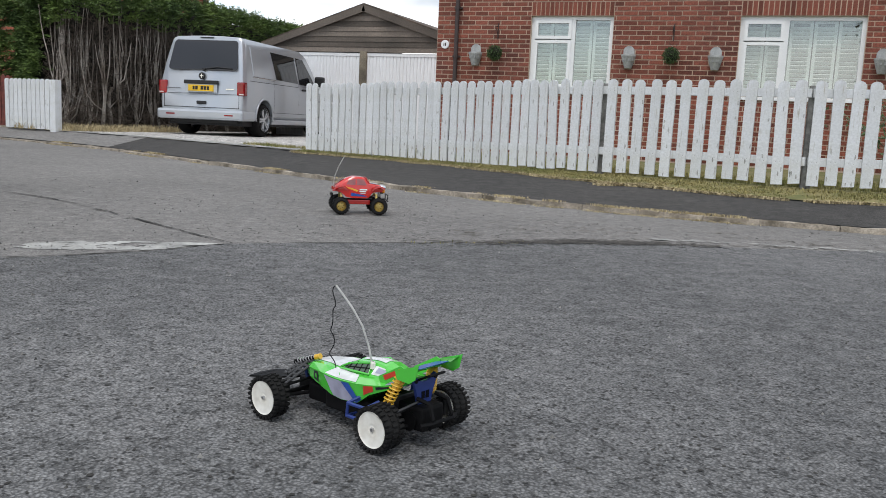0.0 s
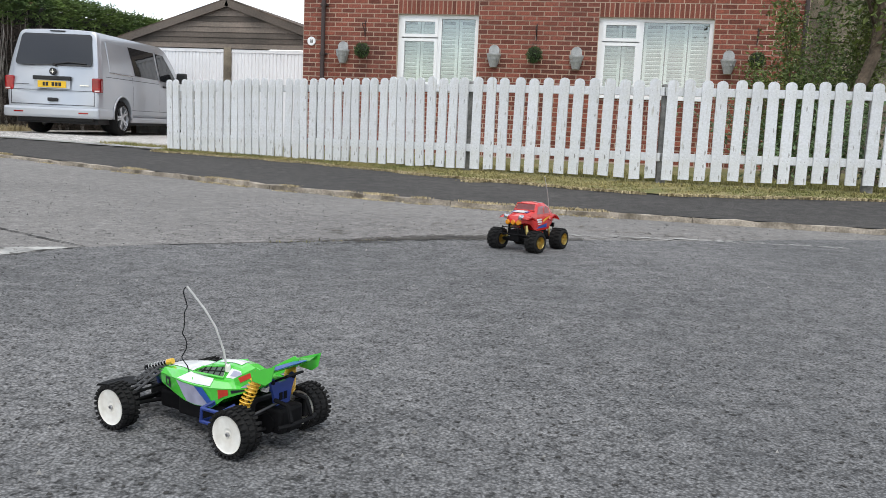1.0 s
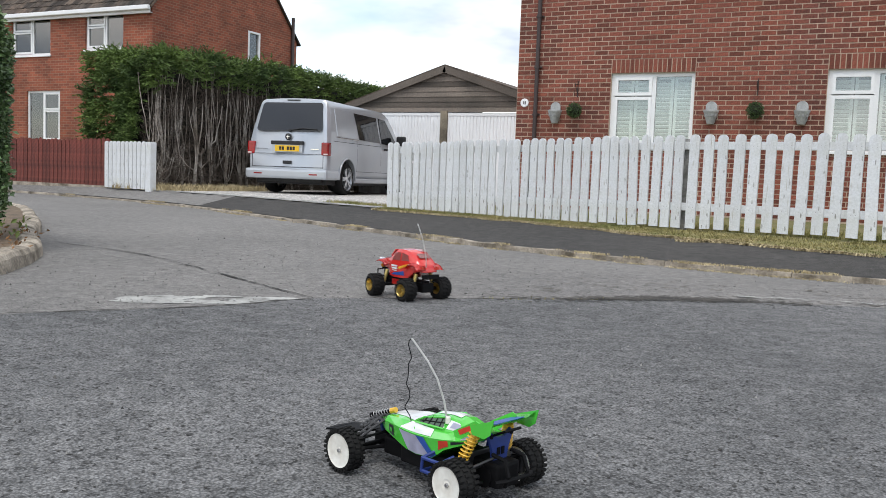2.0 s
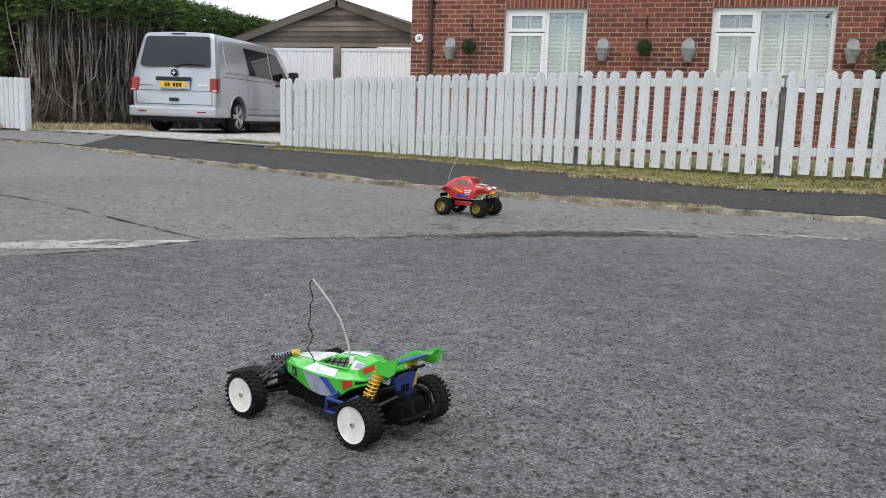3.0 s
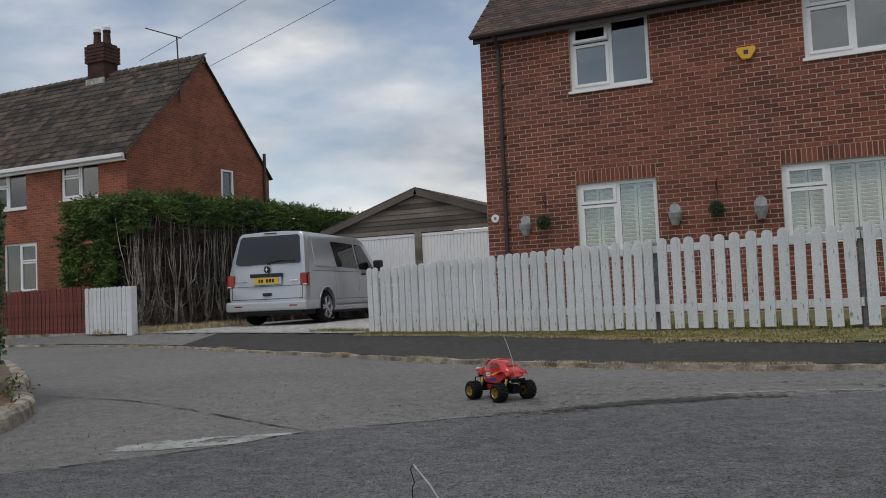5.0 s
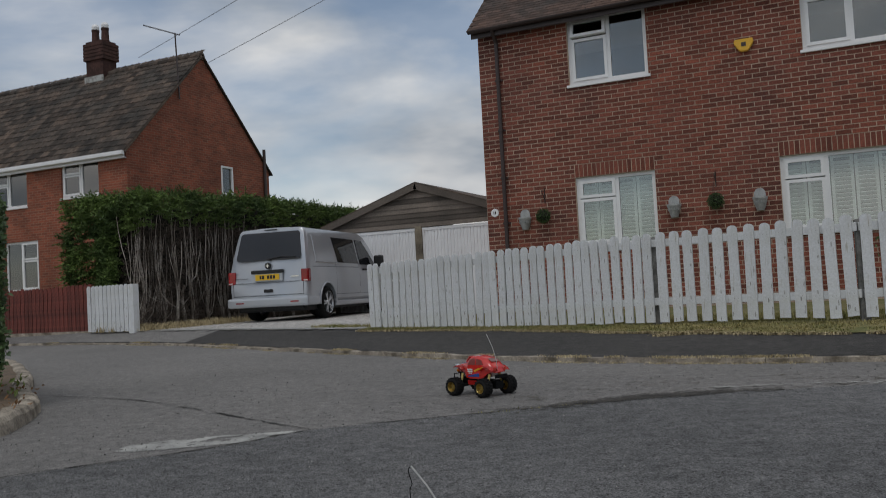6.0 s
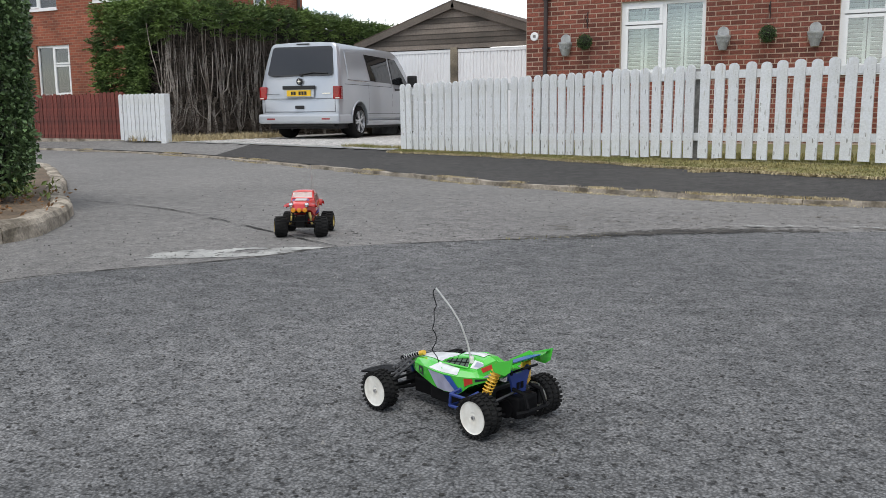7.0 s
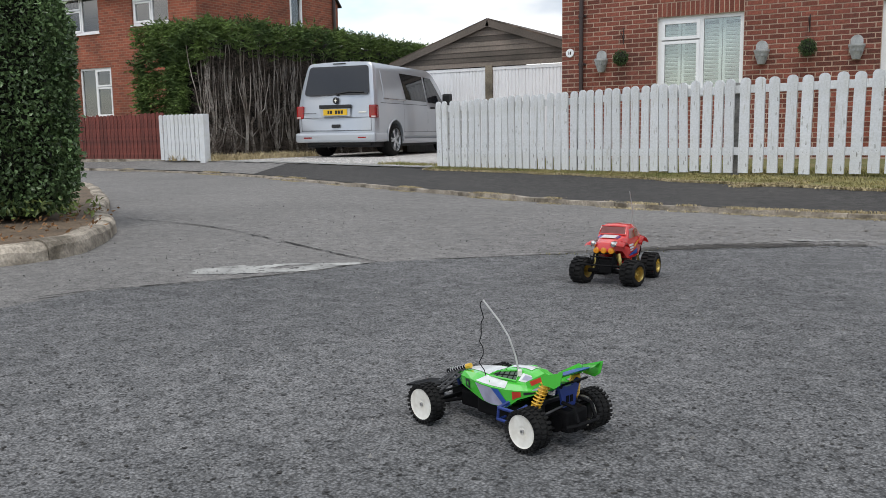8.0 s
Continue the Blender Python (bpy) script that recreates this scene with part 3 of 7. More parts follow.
for i in range(420):   # a tongue of straw reaching over the pavement
    u = r.random()
    x, y = TONGUE[0][0] + (TONGUE[1][0] - TONGUE[0][0]) * u, TONGUE[0][1] + (TONGUE[1][1] - TONGUE[0][1]) * u
    x, y = x + r.gauss(0, 0.03), y + r.gauss(0, 0.012 + 0.05 * u)
    edge_line.append((x, y, pavement_z(x, y) + 0.004, r.uniform(0.3, 0.8)))
tufts("dead_grass", edge_line, 0.014, 0.0050, M_STRAW, "bleached dead grass at the verge's edge", 6, per=14, lean=3.6)
kerb_weeds = []
for p, d in along(k_line, 0.012):
    if p.x > -10:
        k = noise.noise((p.x * 1.1, p.y, 7)) + 0.5 * noise.noise((p.x * 4.5, p.y, 2))
        if k > 0.02:
            kerb_weeds.append((p.x + r.uniform(-.03, .03), p.y - 0.085 + r.uniform(-.05, .03), 0.0, r.uniform(0.3, 0.9)))
        if k > 0.12:
            kerb_weeds.append((p.x + r.uniform(-.03, .03), p.y + r.uniform(-.05, .08), 0.045, r.uniform(0.15, 0.5)))
tufts("kerb_weeds", kerb_weeds, 0.018, 0.003, M_STRAW, "straw-coloured dead weeds in the kerb gutter", 8, per=9, lean=2.8)
seam_weeds = [(p[0] + r.uniform(-.02, .02), p[1] + r.uniform(-.02, .02), 0.0, r.uniform(0.3, 0.9)) for p in seam if 2.2 < p[0] < 2.8 for _ in range(2)]
tufts("seam_weeds", seam_weeds, 0.018, 0.003, M_GRASS, "tiny weeds growing in the road crack", 9, per=5, lean=1.2)

# loose chippings on the road
r = random.Random(23)
vs, fs = [], []
for _ in range(2600):
    y = -1.9 + 6.3 * r.random() ** 1.3
    x = 3.0 + r.uniform(-1, 1) * (1.4 + 0.6 * (y + 2.2))
    s, n = r.uniform(0.002, 0.0065) * (1.4 if r.random() < 0.04 else 1), len(vs)
    a = r.uniform(0, 6.28)
    for k in range(3):
        vs.append((x + s * math.cos(a + k * 2.1), y + s * math.sin(a + k * 2.1), 0.003))
    vs.append((x + s * 0.2, y, 0.005 + s * r.uniform(0.7, 1.3)))
    fs += [(n, n + 1, n + 3), (n + 1, n + 2, n + 3), (n + 2, n, n + 3)]
grit = soup("grit", vs, fs, mat("loose_grit", (0.20, 0.195, 0.185), 0.9, vary=0.3, rnd=0.75))
tagged(grit, "loose grey and dark grit scattered on the road", "grit", kind="stuff")

# worn crossing of the pavement before the drive
n = [i for i, p in enumerate(KERB) if p[0] < -5.3]
crossing = ribbon("crossing", [offset(KERB, -0.05)[i] for i in n], [BACK[i] for i in n], 0.041, Z_LAND - 0.015, M_ROAD, 4)
tagged(crossing, "worn grey asphalt crossing leading up to the drive", "pavement", kind="structure")

# gravel drive
drive_front = [p for p in BACK if -9.2 < p[0] < -1.6]
drive = ribbon("driveway", drive_front, [(-1.7 - 6.9 * i / (len(drive_front) - 1), 24) for i in range(len(drive_front))], Z_LAND - 0.012, Z_LAND + 0.006, M_GRAVEL, 1)
tagged(drive, "pale gravel drive leading to the garage", "driveway", kind="structure")
apron = []
for i in range(420):
    q = drive_front[r.randrange(len(drive_front))]
    apron.append((q[0] + r.uniform(-.3, .3), q[1] + r.uniform(0.02, 0.3), r.uniform(0.04, 0.14), r.uniform(0.03, 0.08), r.uniform(0, 180)))
blots("drive_apron", apron, Z_LAND - 0.008, M_PATCH, "pale broken concrete apron of the drive", 31, 9)
r = random.Random(77)
hedge_grass = []
for _ in range(900):
    y = r.uniform(9.95, 13.5)
    hedge_grass.append((-8.35 + r.uniform(-0.7, 0.55) - (y - 10) * 0.02, y, Z_LAND, r.uniform(0.5, 1.3)))
tufts("grass_verge", hedge_grass, 0.10, 0.006, M_STRAW, "long dead grass at the foot of the bare hedge", 12, per=7, lean=0.8)
drive_grass = [(-2.0 + r.uniform(-1.5, 0.35), 8.14 + r.uniform(-.12, .25) + 0.3 * r.random(), Z_LAND - 0.02, r.uniform(0.4, 1)) for _ in range(260)]
drive_grass = [(x, y + (-1.7 - x) * 0.42, z, k) for x, y, z, k in drive_grass]
tufts("grass_verge", drive_grass, 0.06, 0.004, M_GRASS, "dry grass beside the end of the fence", 13, per=8, lean=0.8)
lawn_spots = [(r.uniform(-1.4, 8), 0, Z_LAND, r.uniform(0.4, 1.0)) for _ in range(2600)]
lawn_spots = [(x, float(np.interp(x, [p[0] for p in FENCE_LINE], [p[1] for p in FENCE_LINE])) + r.uniform(0.08, 1.7), z, k) for x, y, z, k in lawn_spots]
tufts("lawn_grass", lawn_spots, 0.045, 0.005, M_GRASS, "short dry lawn behind the fence", 15, per=6)

# ---- brick house ----
HX0, HX1, HY, EAVE = -1.65, 6.36, 12.0, 5.30
OPENINGS = [(0.0, 1.35, 1.25, 2.45), (3.27, 5.01, 1.25, 2.45), (0.0, 1.35, 4.05, 5.22), (3.72, 5.45, 4.05, 5.22)]
COURSE, BRICK = 0.075, 0.225


def wall_cells(x0, x1, z0, z1, holes):
    """Rectangles of a wall that leave its openings free."""
    xs = sorted({x0, x1, *[h[0] for h in holes], *[h[1] for h in holes]})
    zs = sorted({z0, z1, *[h[2] for h in holes], *[h[3] for h in holes]})
    for a, b in zip(xs, xs[1:]):
        for c, d in zip(zs, zs[1:]):
            if not any(h[0] <= a and b <= h[1] and h[2] <= c and d <= h[3] for h in holes):
                yield a, b, c, d


house = thing("house", pose(0, 0, 0), "two-storey red brick house with white windows behind the fence", "house")
bm = bmesh.new()
for a, b, c, d in wall_cells(HX0, HX1, 0.0, EAVE, OPENINGS):
    box(bm, a, b, HY + 0.0015, HY + 0.28, c, d)
bmesh.ops.remove_doubles(bm, verts=bm.verts[:], dist=1e-5)
wall = part("wall", bm, M_MORTAR, house, "red brick wall with pale mortar joints")
bm = bmesh.new()
box(bm, HX0, HX0 + 0.28, HY + 0.28, HY + 7.2, 0, EAVE)
box(bm, HX1 - 0.28, HX1, HY + 0.28, HY + 7.2, 0, EAVE)
box(bm, HX0, HX1, HY + 7.2, HY + 7.48, 0, EAVE)
prism(bm, [(HY + 0.0, EAVE), (HY + 7.48, EAVE), (HY + 3.74, EAVE + 3.3)], HX0, HX0 + 0.28, "YZ")
part("side_wall", bm, M_BRICK, house)
box_floor = bm_box(HX0 + 0.28, HX1 - 0.28, HY + 0.28, HY + 7.2, 2.70, 2.9)
part("upper_floor", box_floor, M_ROOM, house)
part("room_wall", bm_box(HX0 + 0.28, HX1 - 0.28, HY + 2.4, HY + 2.5, 0.2, 5.2), M_ROOM, house)
part("ground_floor", bm_box(HX0 + 0.28, HX1 - 0.28, HY + 0.28, HY + 7.2, 0.0, 0.3), M_ROOM, house)

# bricks: front face of the wall, one by one
SOLDIERS = [(h[0] - 0.0, h[1] + 0.0, h[3], h[3] + 0.225) for h in OPENINGS[:2]]


def brick_mesh(w, h):
    bm = bmesh.new()
    box(bm, -w / 2, w / 2, -0.0035, 0.02, -h / 2, h / 2)
    bmesh.ops.delete(bm, geom=[f for f in bm.faces if f.normal.y > 0.5 or f.calc_center_median().y > 0.015], context="FACES_ONLY")
    me = bpy.data.meshes.new("brick")
    bm.to_mesh(me)
    bm.free()
    me.materials.append(M_BRICK)
    return me


FULL = brick_mesh(BRICK - 0.015, COURSE - 0.015)
SOLDIER = brick_mesh(COURSE - 0.014, 0.212)
laid = []
r = random.Random(2)
row = 0
z = 0.2
while z < EAVE - 0.02:
    x = HX0 - (0.1125 if row % 2 else 0.0)
    while x < HX1:
        a, b = max(x, HX0), min(x + BRICK, HX1)
        spans = [(a, b)]
        for h in OPENINGS + SOLDIERS:
            if z + COURSE > h[2] + 0.02 and z < h[3] - 0.02:
                cut = []
                for s, e in spans:
                    if s < h[0] < e:
                        cut.append((s, h[0]))
                    if s < h[1] < e:
                        cut.append((h[1], e))
                    if e <= h[0] or s >= h[1]:
                        cut.append((s, e))
                spans = cut
        for s, e in spans:
            if e - s > 0.03:
                laid.append(((s + e) / 2, z + COURSE / 2, e - s, COURSE))
        x += BRICK
    z += COURSE
    row += 1
for h in SOLDIERS:
    n = round((h[1] - h[0]) / COURSE)
    for i in range(n):
        laid.append((h[0] + (i + 0.5) * (h[1] - h[0]) / n, (h[2] + h[3]) / 2, COURSE, 0.225))
# the stretch round the first window is laid as single bricks
single = [q for q in laid if -0.9 < q[0] < 2.2 and 1.9 < q[1] < 3.25 and abs(q[2] - BRICK) < 0.01 or abs(q[3] - 0.225) < 0.001][:300]
chosen = set(single)
for q in single:
    ob = new("brick", SOLDIER if q[3] > 0.2 else FULL)
    ob.parent = wall
    ob.matrix_basis = pose(q[0], HY + r.uniform(-.0015, .0015), q[1], 0, r.uniform(-.25, .25), 0)
vs, fs = [], []
for q in laid:
    if q in chosen:
        continue
    w, h, y = q[2] / 2 - 0.0075, q[3] / 2 - 0.0075, HY - 0.0035 + r.uniform(-.0015, .0015)
    n, t = len(vs), r.uniform(-.0015, .0015)
    for yy in (y, HY + 0.012):
        vs += [(q[0] - w, yy, q[1] - h + t), (q[0] + w, yy, q[1] - h + t), (q[0] + w, yy, q[1] + h + t), (q[0] - w, yy, q[1] + h + t)]
    fs += [(n, n + 1, n + 2, n + 3), (n, n + 4, n + 5, n + 1), (n + 1, n + 5, n + 6, n + 2), (n + 2, n + 6, n + 7, n + 3), (n + 3, n + 7, n + 4, n)]
tagged(soup("brickwork", vs, fs, M_BRICK, wall), kind="stuff")


M_DOUBLE_GLASS = glass("double_glazing", (0.8, 0.86, 0.88), ior=2.5)


def window(name, x0, x1, z0, z1, split, transom, parent, shutters, open_top=False, y=HY, flip=False):
    """A white plastic window: frame, mullion, a side with a top light, panes and slatted shutters behind."""
    w = new(name)
    w.parent = parent
    w.matrix_basis = pose(x0, y + 0.055, z0)
    W, H = x1 - x0, z1 - z0
    f = 0.062
    pane_glass = M_GLASS if shutters else M_DOUBLE_GLASS
    bm = bmesh.new()
    for a in ((0, W, 0, f), (0, W, H - f, H)):
        box(bm, a[0], a[1], 0, 0.07, a[2], a[3])
    for a in ((0, f), (W - f, W), (split - f / 2, split + f / 2)):
        box(bm, a[0], a[1], 0.002, 0.068, f, H - f)
    part("window_frame", bm, M_PVC, w)
    for k, (a, b, c, d) in enumerate(((f, split - f / 2, f, transom - 0.01), (f, split - f / 2, transom + 0.01, H - f))):
        s = bmesh.new()
        e = 0.05
        for q in ((a, b, c, c + e), (a, b, d - e, d), (a, a + e, c + e, d - e), (b - e, b, c + e, d - e)):
            box(s, q[0], q[1], -0.018, 0.045, q[2], q[3])
        cas = part("casement", s, M_PVC, w)
        g = part("pane", bm_box(a + e, b - e, 0.012, 0.018, c + e, d - e), pane_glass, w)
        g.visible_shadow = False
        if k and open_top:   # top-hung light ajar
            cas.matrix_basis = g.matrix_basis = Matrix.Translation((0, 0, d)) @ Matrix.Rotation(radians(-13), 4, "X") @ Matrix.Translation((0, 0, -d))
    g = part("pane", bm_box(split + f / 2, W - f, 0.03, 0.036, f, H - f), pane_glass, w)
    g.visible_shadow = False
    part("window_sill", bm_box(-0.04, W + 0.04, -0.095, 0.05, -0.05, -0.004, bevel=0.006), M_PVC, w)
    if shutters:
        n = shutters
        for i in range(n):
            a, b = 0.03 + (W - 0.06) * i / n + 0.008, 0.03 + (W - 0.06) * (i + 1) / n - 0.008
            s = bmesh.new()
            for q in ((a, b, 0.03, 0.09), (a, b, H - 0.09, H - 0.03), (a, a + 0.045, 0.09, H - 0.09), (b - 0.045, b, 0.09, H - 0.09)):
                box(s, q[0], q[1], 0.11, 0.135, q[2], q[3])
            z = 0.10
            while z < H - 0.12:
                m = Matrix.Translation((0, 0.122, z)) @ Matrix.Rotation(radians(-38), 4, "X")
                box(s, a + 0.045, b - 0.045, -0.034, 0.034, -0.005, 0.005, m)
                z += 0.062
            part("shutter", s, M_BLIND, w, "white slatted shutter")
    if flip:   # opening side on the other hand
        for ob in w.children:
            ob.data.transform(Matrix.Translation((W, 0, 0)) @ Matrix.Scale(-1, 4, (1, 0, 0)))
            ob.data.flip_normals()
    return w


window("window_1", 0.0, 1.35, 1.25, 2.45, 0.70, 0.83, house, 4)
window("window_2", 3.27, 5.01, 1.25, 2.45, 0.66, 0.83, house, 5)
window("window_3", 0.0, 1.35, 4.05, 5.22, 0.70, 0.80, house, 0, True)
window("window_4", 3.72, 5.45, 4.05, 5.22, 0.70, 0.80, house, 0)

# roof: boards, gutter and courses of plain tiles
PITCH = math.atan2(3.3, 3.74)
roof_m = Matrix.Translation((0, HY - 0.22, EAVE - 0.06)) @ Matrix.Rotation(PITCH, 4, "X")
roof = part("roof", bm_box(HX0 - 0.10, HX1 + 0.1, 0.0, 5.3, -0.05, 0.0, roof_m), M_TILE, house, "steep dark red-brown tiled roof")
part("roof_back", bm_box(HX0 - 0.10, HX1 + 0.1, -5.3, 0.0, -0.05, 0.0, Matrix.Translation((0, HY + 7.7, EAVE - 0.06)) @ Matrix.Rotation(-PITCH, 4, "X")), M_TILE, house)
vs, fs = [], []
r = random.Random(9)
for i in range(50):
    for j in range(50):
        x = HX0 - 0.12 + 0.168 * j + (0.084 if i % 2 else 0)
        if x > HX1 + 0.02:
            continue
        m = roof_m @ Matrix.Translation((x, i * 0.105 - 0.03, 0.004)) @ Matrix.Rotation(radians(-3 + r.uniform(-.6, .6)), 4, "X")
        n = len(vs)
        for p in ((0.003, 0, 0.012), (0.163, 0, 0.012), (0.163, 0.2, 0.012), (0.003, 0.2, 0.012), (0.003, 0, 0), (0.163, 0, 0)):
            vs.append(tuple(m @ Vector(p)))
        fs += [(n, n + 1, n + 2, n + 3), (n + 4, n + 5, n + 1, n)]
tagged(soup("roof_tiles", vs, fs, M_TILE, roof), kind="stuff")
part("fascia", bm_box(HX0 - 0.05, HX1 + 0.05, HY - 0.19, HY - 0.165, EAVE - 0.20, EAVE - 0.02), M_PIPE, house)
part("soffit", bm_box(HX0, HX1, HY - 0.165, HY - 0.004, EAVE - 0.03, EAVE - 0.006), M_PIPE, house)
bm = bmesh.new()
prof = [(0.055 * math.cos(a), 0.055 * math.sin(a)) for a in [math.pi + math.pi * k / 8 for k in range(9)]]
prism(bm, [(HY - 0.25 + a, EAVE - 0.07 + b) for a, b in prof + [(x * 0.86, z * 0.86) for x, z in prof[::-1]]], HX0 - 0.08, HX1 + 0.08, "YZ")
part("gutter", bm, M_PIPE, house)
bm = bmesh.new()
rod(bm, (-1.28, HY - 0.06, 0.2), (-1.28, HY - 0.06, EAVE - 0.3), 0.036, n=10)
rod(bm, (-1.28, HY - 0.06, EAVE - 0.3), (-1.28, HY - 0.25, EAVE - 0.1), 0.036, n=10)
for z in (0.9, 1.75, 2.55, 3.4, 4.3):
    rod(bm, (-1.28, HY - 0.06, z), (-1.28, HY - 0.06, z + 0.05), 0.047, n=10)
    box(bm, -1.35, -1.21, HY - 0.03, HY - 0.004, z + 0.01, z + 0.04)
part("downpipe", bm, M_PIPE, house, "brown rainwater downpipe")
bm = bmesh.new()
rod(bm, (6.31, HY - 0.05, 0.2), (6.31, HY - 0.05, EAVE - 0.1), 0.034, n=10)
part("downpipe", bm, M_PIPE, house, "brown rainwater downpipe")
# round number plate, its figures as plain bars
bm = bmesh.new()
lathe(bm, [(0.001, -0.018), (0.066, -0.018), (0.074, -0.010), (0.074, -0.003)], 28)
plate = part("number_plaque", bm, M_PVC, house, "round white house plaque")
plate.matrix_basis = pose(-1.50, HY - 0.002, 1.975)
bm = bmesh.new()
box(bm, -0.022, -0.010, -0.0215, -0.018, -0.026, 0.026)
box(bm, 0.004, 0.024, -0.0215, -0.018, -0.026, 0.026)
part("figure_bars", bm, M_PIPE, plate)
# alarm box
bm = bmesh.new()
prism(bm, [(-0.14, 0.09), (0.14, 0.09), (0.15, 0.02), (0.06, -0.11), (-0.06, -0.11), (-0.15, 0.02)], -0.07, -0.004)
bmesh.ops.bevel(bm, geom=[e for e in bm.edges], offset=0.012, segments=2, affect="EDGES")
alarm = part("alarm_box", bm, mat("yellow_plastic", (0.75, 0.42, 0.03), 0.5, vary=0.06), house, "yellow burglar alarm box")
alarm.matrix_basis = pose(2.87, HY, 4.27)
part("emblem", bm_box(-0.035, 0.035, -0.074, -0.069, -0.03, 0.035), M_PIPE, alarm)


M_RELIEF = mat("planter_relief", (0.27, 0.28, 0.28), 0.9)


def wall_planter(x, z, seed):
    t = thing("wall_planter", pose(x, HY - 0.004, z), "grey stone half-round wall planter with arched back", "planter", "wall planters on the house")
    bm = bmesh.new()
    outline = [(-0.085, -0.02), (0.085, -0.02), (0.085, 0.10)] + [(0.085 * math.cos(a), 0.10 + 0.085 * math.sin(a)) for a in [math.pi * k / 10 for k in range(1, 10)]] + [(-0.085, 0.10)]
    prism(bm, outline, -0.03, -0.002)
    part("backplate", bm, M_STONEPOT, t)
    bm = bmesh.new()
    rings = []
    for zz, w, d in ((-0.17, 0.055, 0.07), (-0.08, 0.085, 0.11), (0.0, 0.108, 0.145), (0.02, 0.116, 0.155), (0.045, 0.116, 0.155), (0.045, 0.10, 0.135), (-0.02, 0.09, 0.12)):
        rings.append([bm.verts.new((w * math.cos(math.pi + math.pi * k / 10), -0.03 + d * math.sin(math.pi + math.pi * k / 10), zz)) for k in range(11)])
    for a, b in zip(rings, rings[1:]):
        for k in range(10):
            bm.faces.new((a[k], a[k + 1], b[k + 1], b[k]))
    bm.faces.new(rings[0][::-1])
    bm.faces.new(rings[-1])
    bmesh.ops.recalc_face_normals(bm, faces=bm.faces[:])
    part("bowl", bm, M_STONEPOT, t)
    for k in range(4):
        a = math.pi + math.pi * (k + 1) / 5
        bm = bmesh.new()
        box(bm, 0.092 * math.cos(a) - .012, 0.092 * math.cos(a) + .012, -0.035 + 0.122 * math.sin(a) - .008, -0.03 + 0.122 * math.sin(a) + .008, -0.06, -0.025)
        part("relief", bm, M_RELIEF, t)


for x in (-0.93, 1.63, 2.95, 5.255):
    wall_planter(x, 1.80, 1)


def topiary_ball(x, z, seed):
    t = thing("topiary_ball", pose(x, HY - 0.16, z), "dark green leafy topiary ball hung from a wall bracket", "topiary", "topiary balls on the house")
    r = random.Random(seed)
    bm = bmesh.new()
    # added dark sphere, its colour serving as shade behind the leaves
    bmesh.ops.create_icosphere(bm, subdivisions=2, radius=0.105)
    part("core", bm, M_SHADE_CORE, t)
    spots = []
    for _ in range(700):
        d = Vector((r.gauss(0, 1), r.gauss(0, 1), r.gauss(0, 1))).normalized()
        spots.append((d * r.uniform(0.095, 0.122), d))
    leaves("foliage", spots, 0.03, mat("box_green", (0.045, 0.09, 0.022), 0.6, rnd=0.4), t, seed)
    bm = bmesh.new()
    tube(bm, [(0, 0.15, 0.46), (0, 0.10, 0.44), (0, 0.0, 0.44), (0, -0.01, 0.42)], 0.007)
    tube(bm, [(0, 0.152, 0.50), (0, 0.152, 0.24)], 0.008)
    tube(bm, [(0, 0.15, 0.30), (0, 0.08, 0.36), (0, 0.0, 0.43)], 0.006)
    for a in (0, 2.1, 4.2):
        tube(bm, [(0, -0.0, 0.42), (0.1 * math.cos(a), 0.1 * math.sin(a), 0.03)], 0.0015, 4)
    part("bracket", bm, M_PIPE, t, "rusty wall bracket")


for i, x in enumerate((-0.56, 2.30, 5.65)):
    topiary_ball(x, 1.83, i + 1)

# ---- white picket fence ----
fence = thing("picket_fence", pose(0, 0, 0), "weathered white-painted picket fence with rounded tops", "fence")


def picket_mesh(seed, w=0.096, h=0.90, t=0.02):
    r = random.Random(seed)
    bm = bmesh.new()
    k = 8
    out = [(-w / 2, 0.0), (w / 2, 0.0), (w / 2, h * 0.33), (w / 2, h * 0.66), (w / 2, h - w * 0.42)]
    out += [(w / 2 * math.cos(math.pi * i / k), h - w * 0.42 + w * 0.42 * math.sin(math.pi * i / k)) for i in range(1, k)]
    out += [(-w / 2, h - w * 0.42), (-w / 2, h * 0.66), (-w / 2, h * 0.33)]
    out = [(x + (r.uniform(-.003, .003) if 0 < z < h * 0.8 else 0), z + (r.uniform(-.006, .006) if z == 0 else 0)) for x, z in out]
    prism(bm, out, -t, 0.0)
    # flakes where the paint has gone
    for _ in range(r.randint(1, 5)):
        fx, fz = r.uniform(-w * 0.42, w * 0.42), r.uniform(0.0, h * 0.85) if r.random() < 0.6 else r.uniform(0, 0.2)
        n = 7
        vs = [bm.verts.new((max(-w * .49, min(w * .49, fx + r.uniform(.3, 1) * 0.010 * math.cos(2 * math.pi * i / n))), -t - 0.0008, max(0.005, fz + r.uniform(.3, 1) * 0.035 * math.sin(2 * math.pi * i / n)))) for i in range(n)]
        bm.faces.new(vs).material_index = 1
    for zz in (0.20, 0.79):
        for xx in (-0.018, 0.02):
            vs = [bm.verts.new((xx + 0.004 * math.cos(a), -t - 0.001, zz + 0.004 * math.sin(a))) for a in (0, 1.57, 3.14, 4.71)]
            bm.faces.new(vs).material_index = 1
    for f in bm.faces:
        if f.material_index == 1 and f.normal.y > 0:
            f.normal_flip()
    me = bpy.data.meshes.new("picket")
    bm.to_mesh(me)
    bm.free()
    me.materials.append(M_PAINT)
    me.materials.append(M_WORN)
    return me


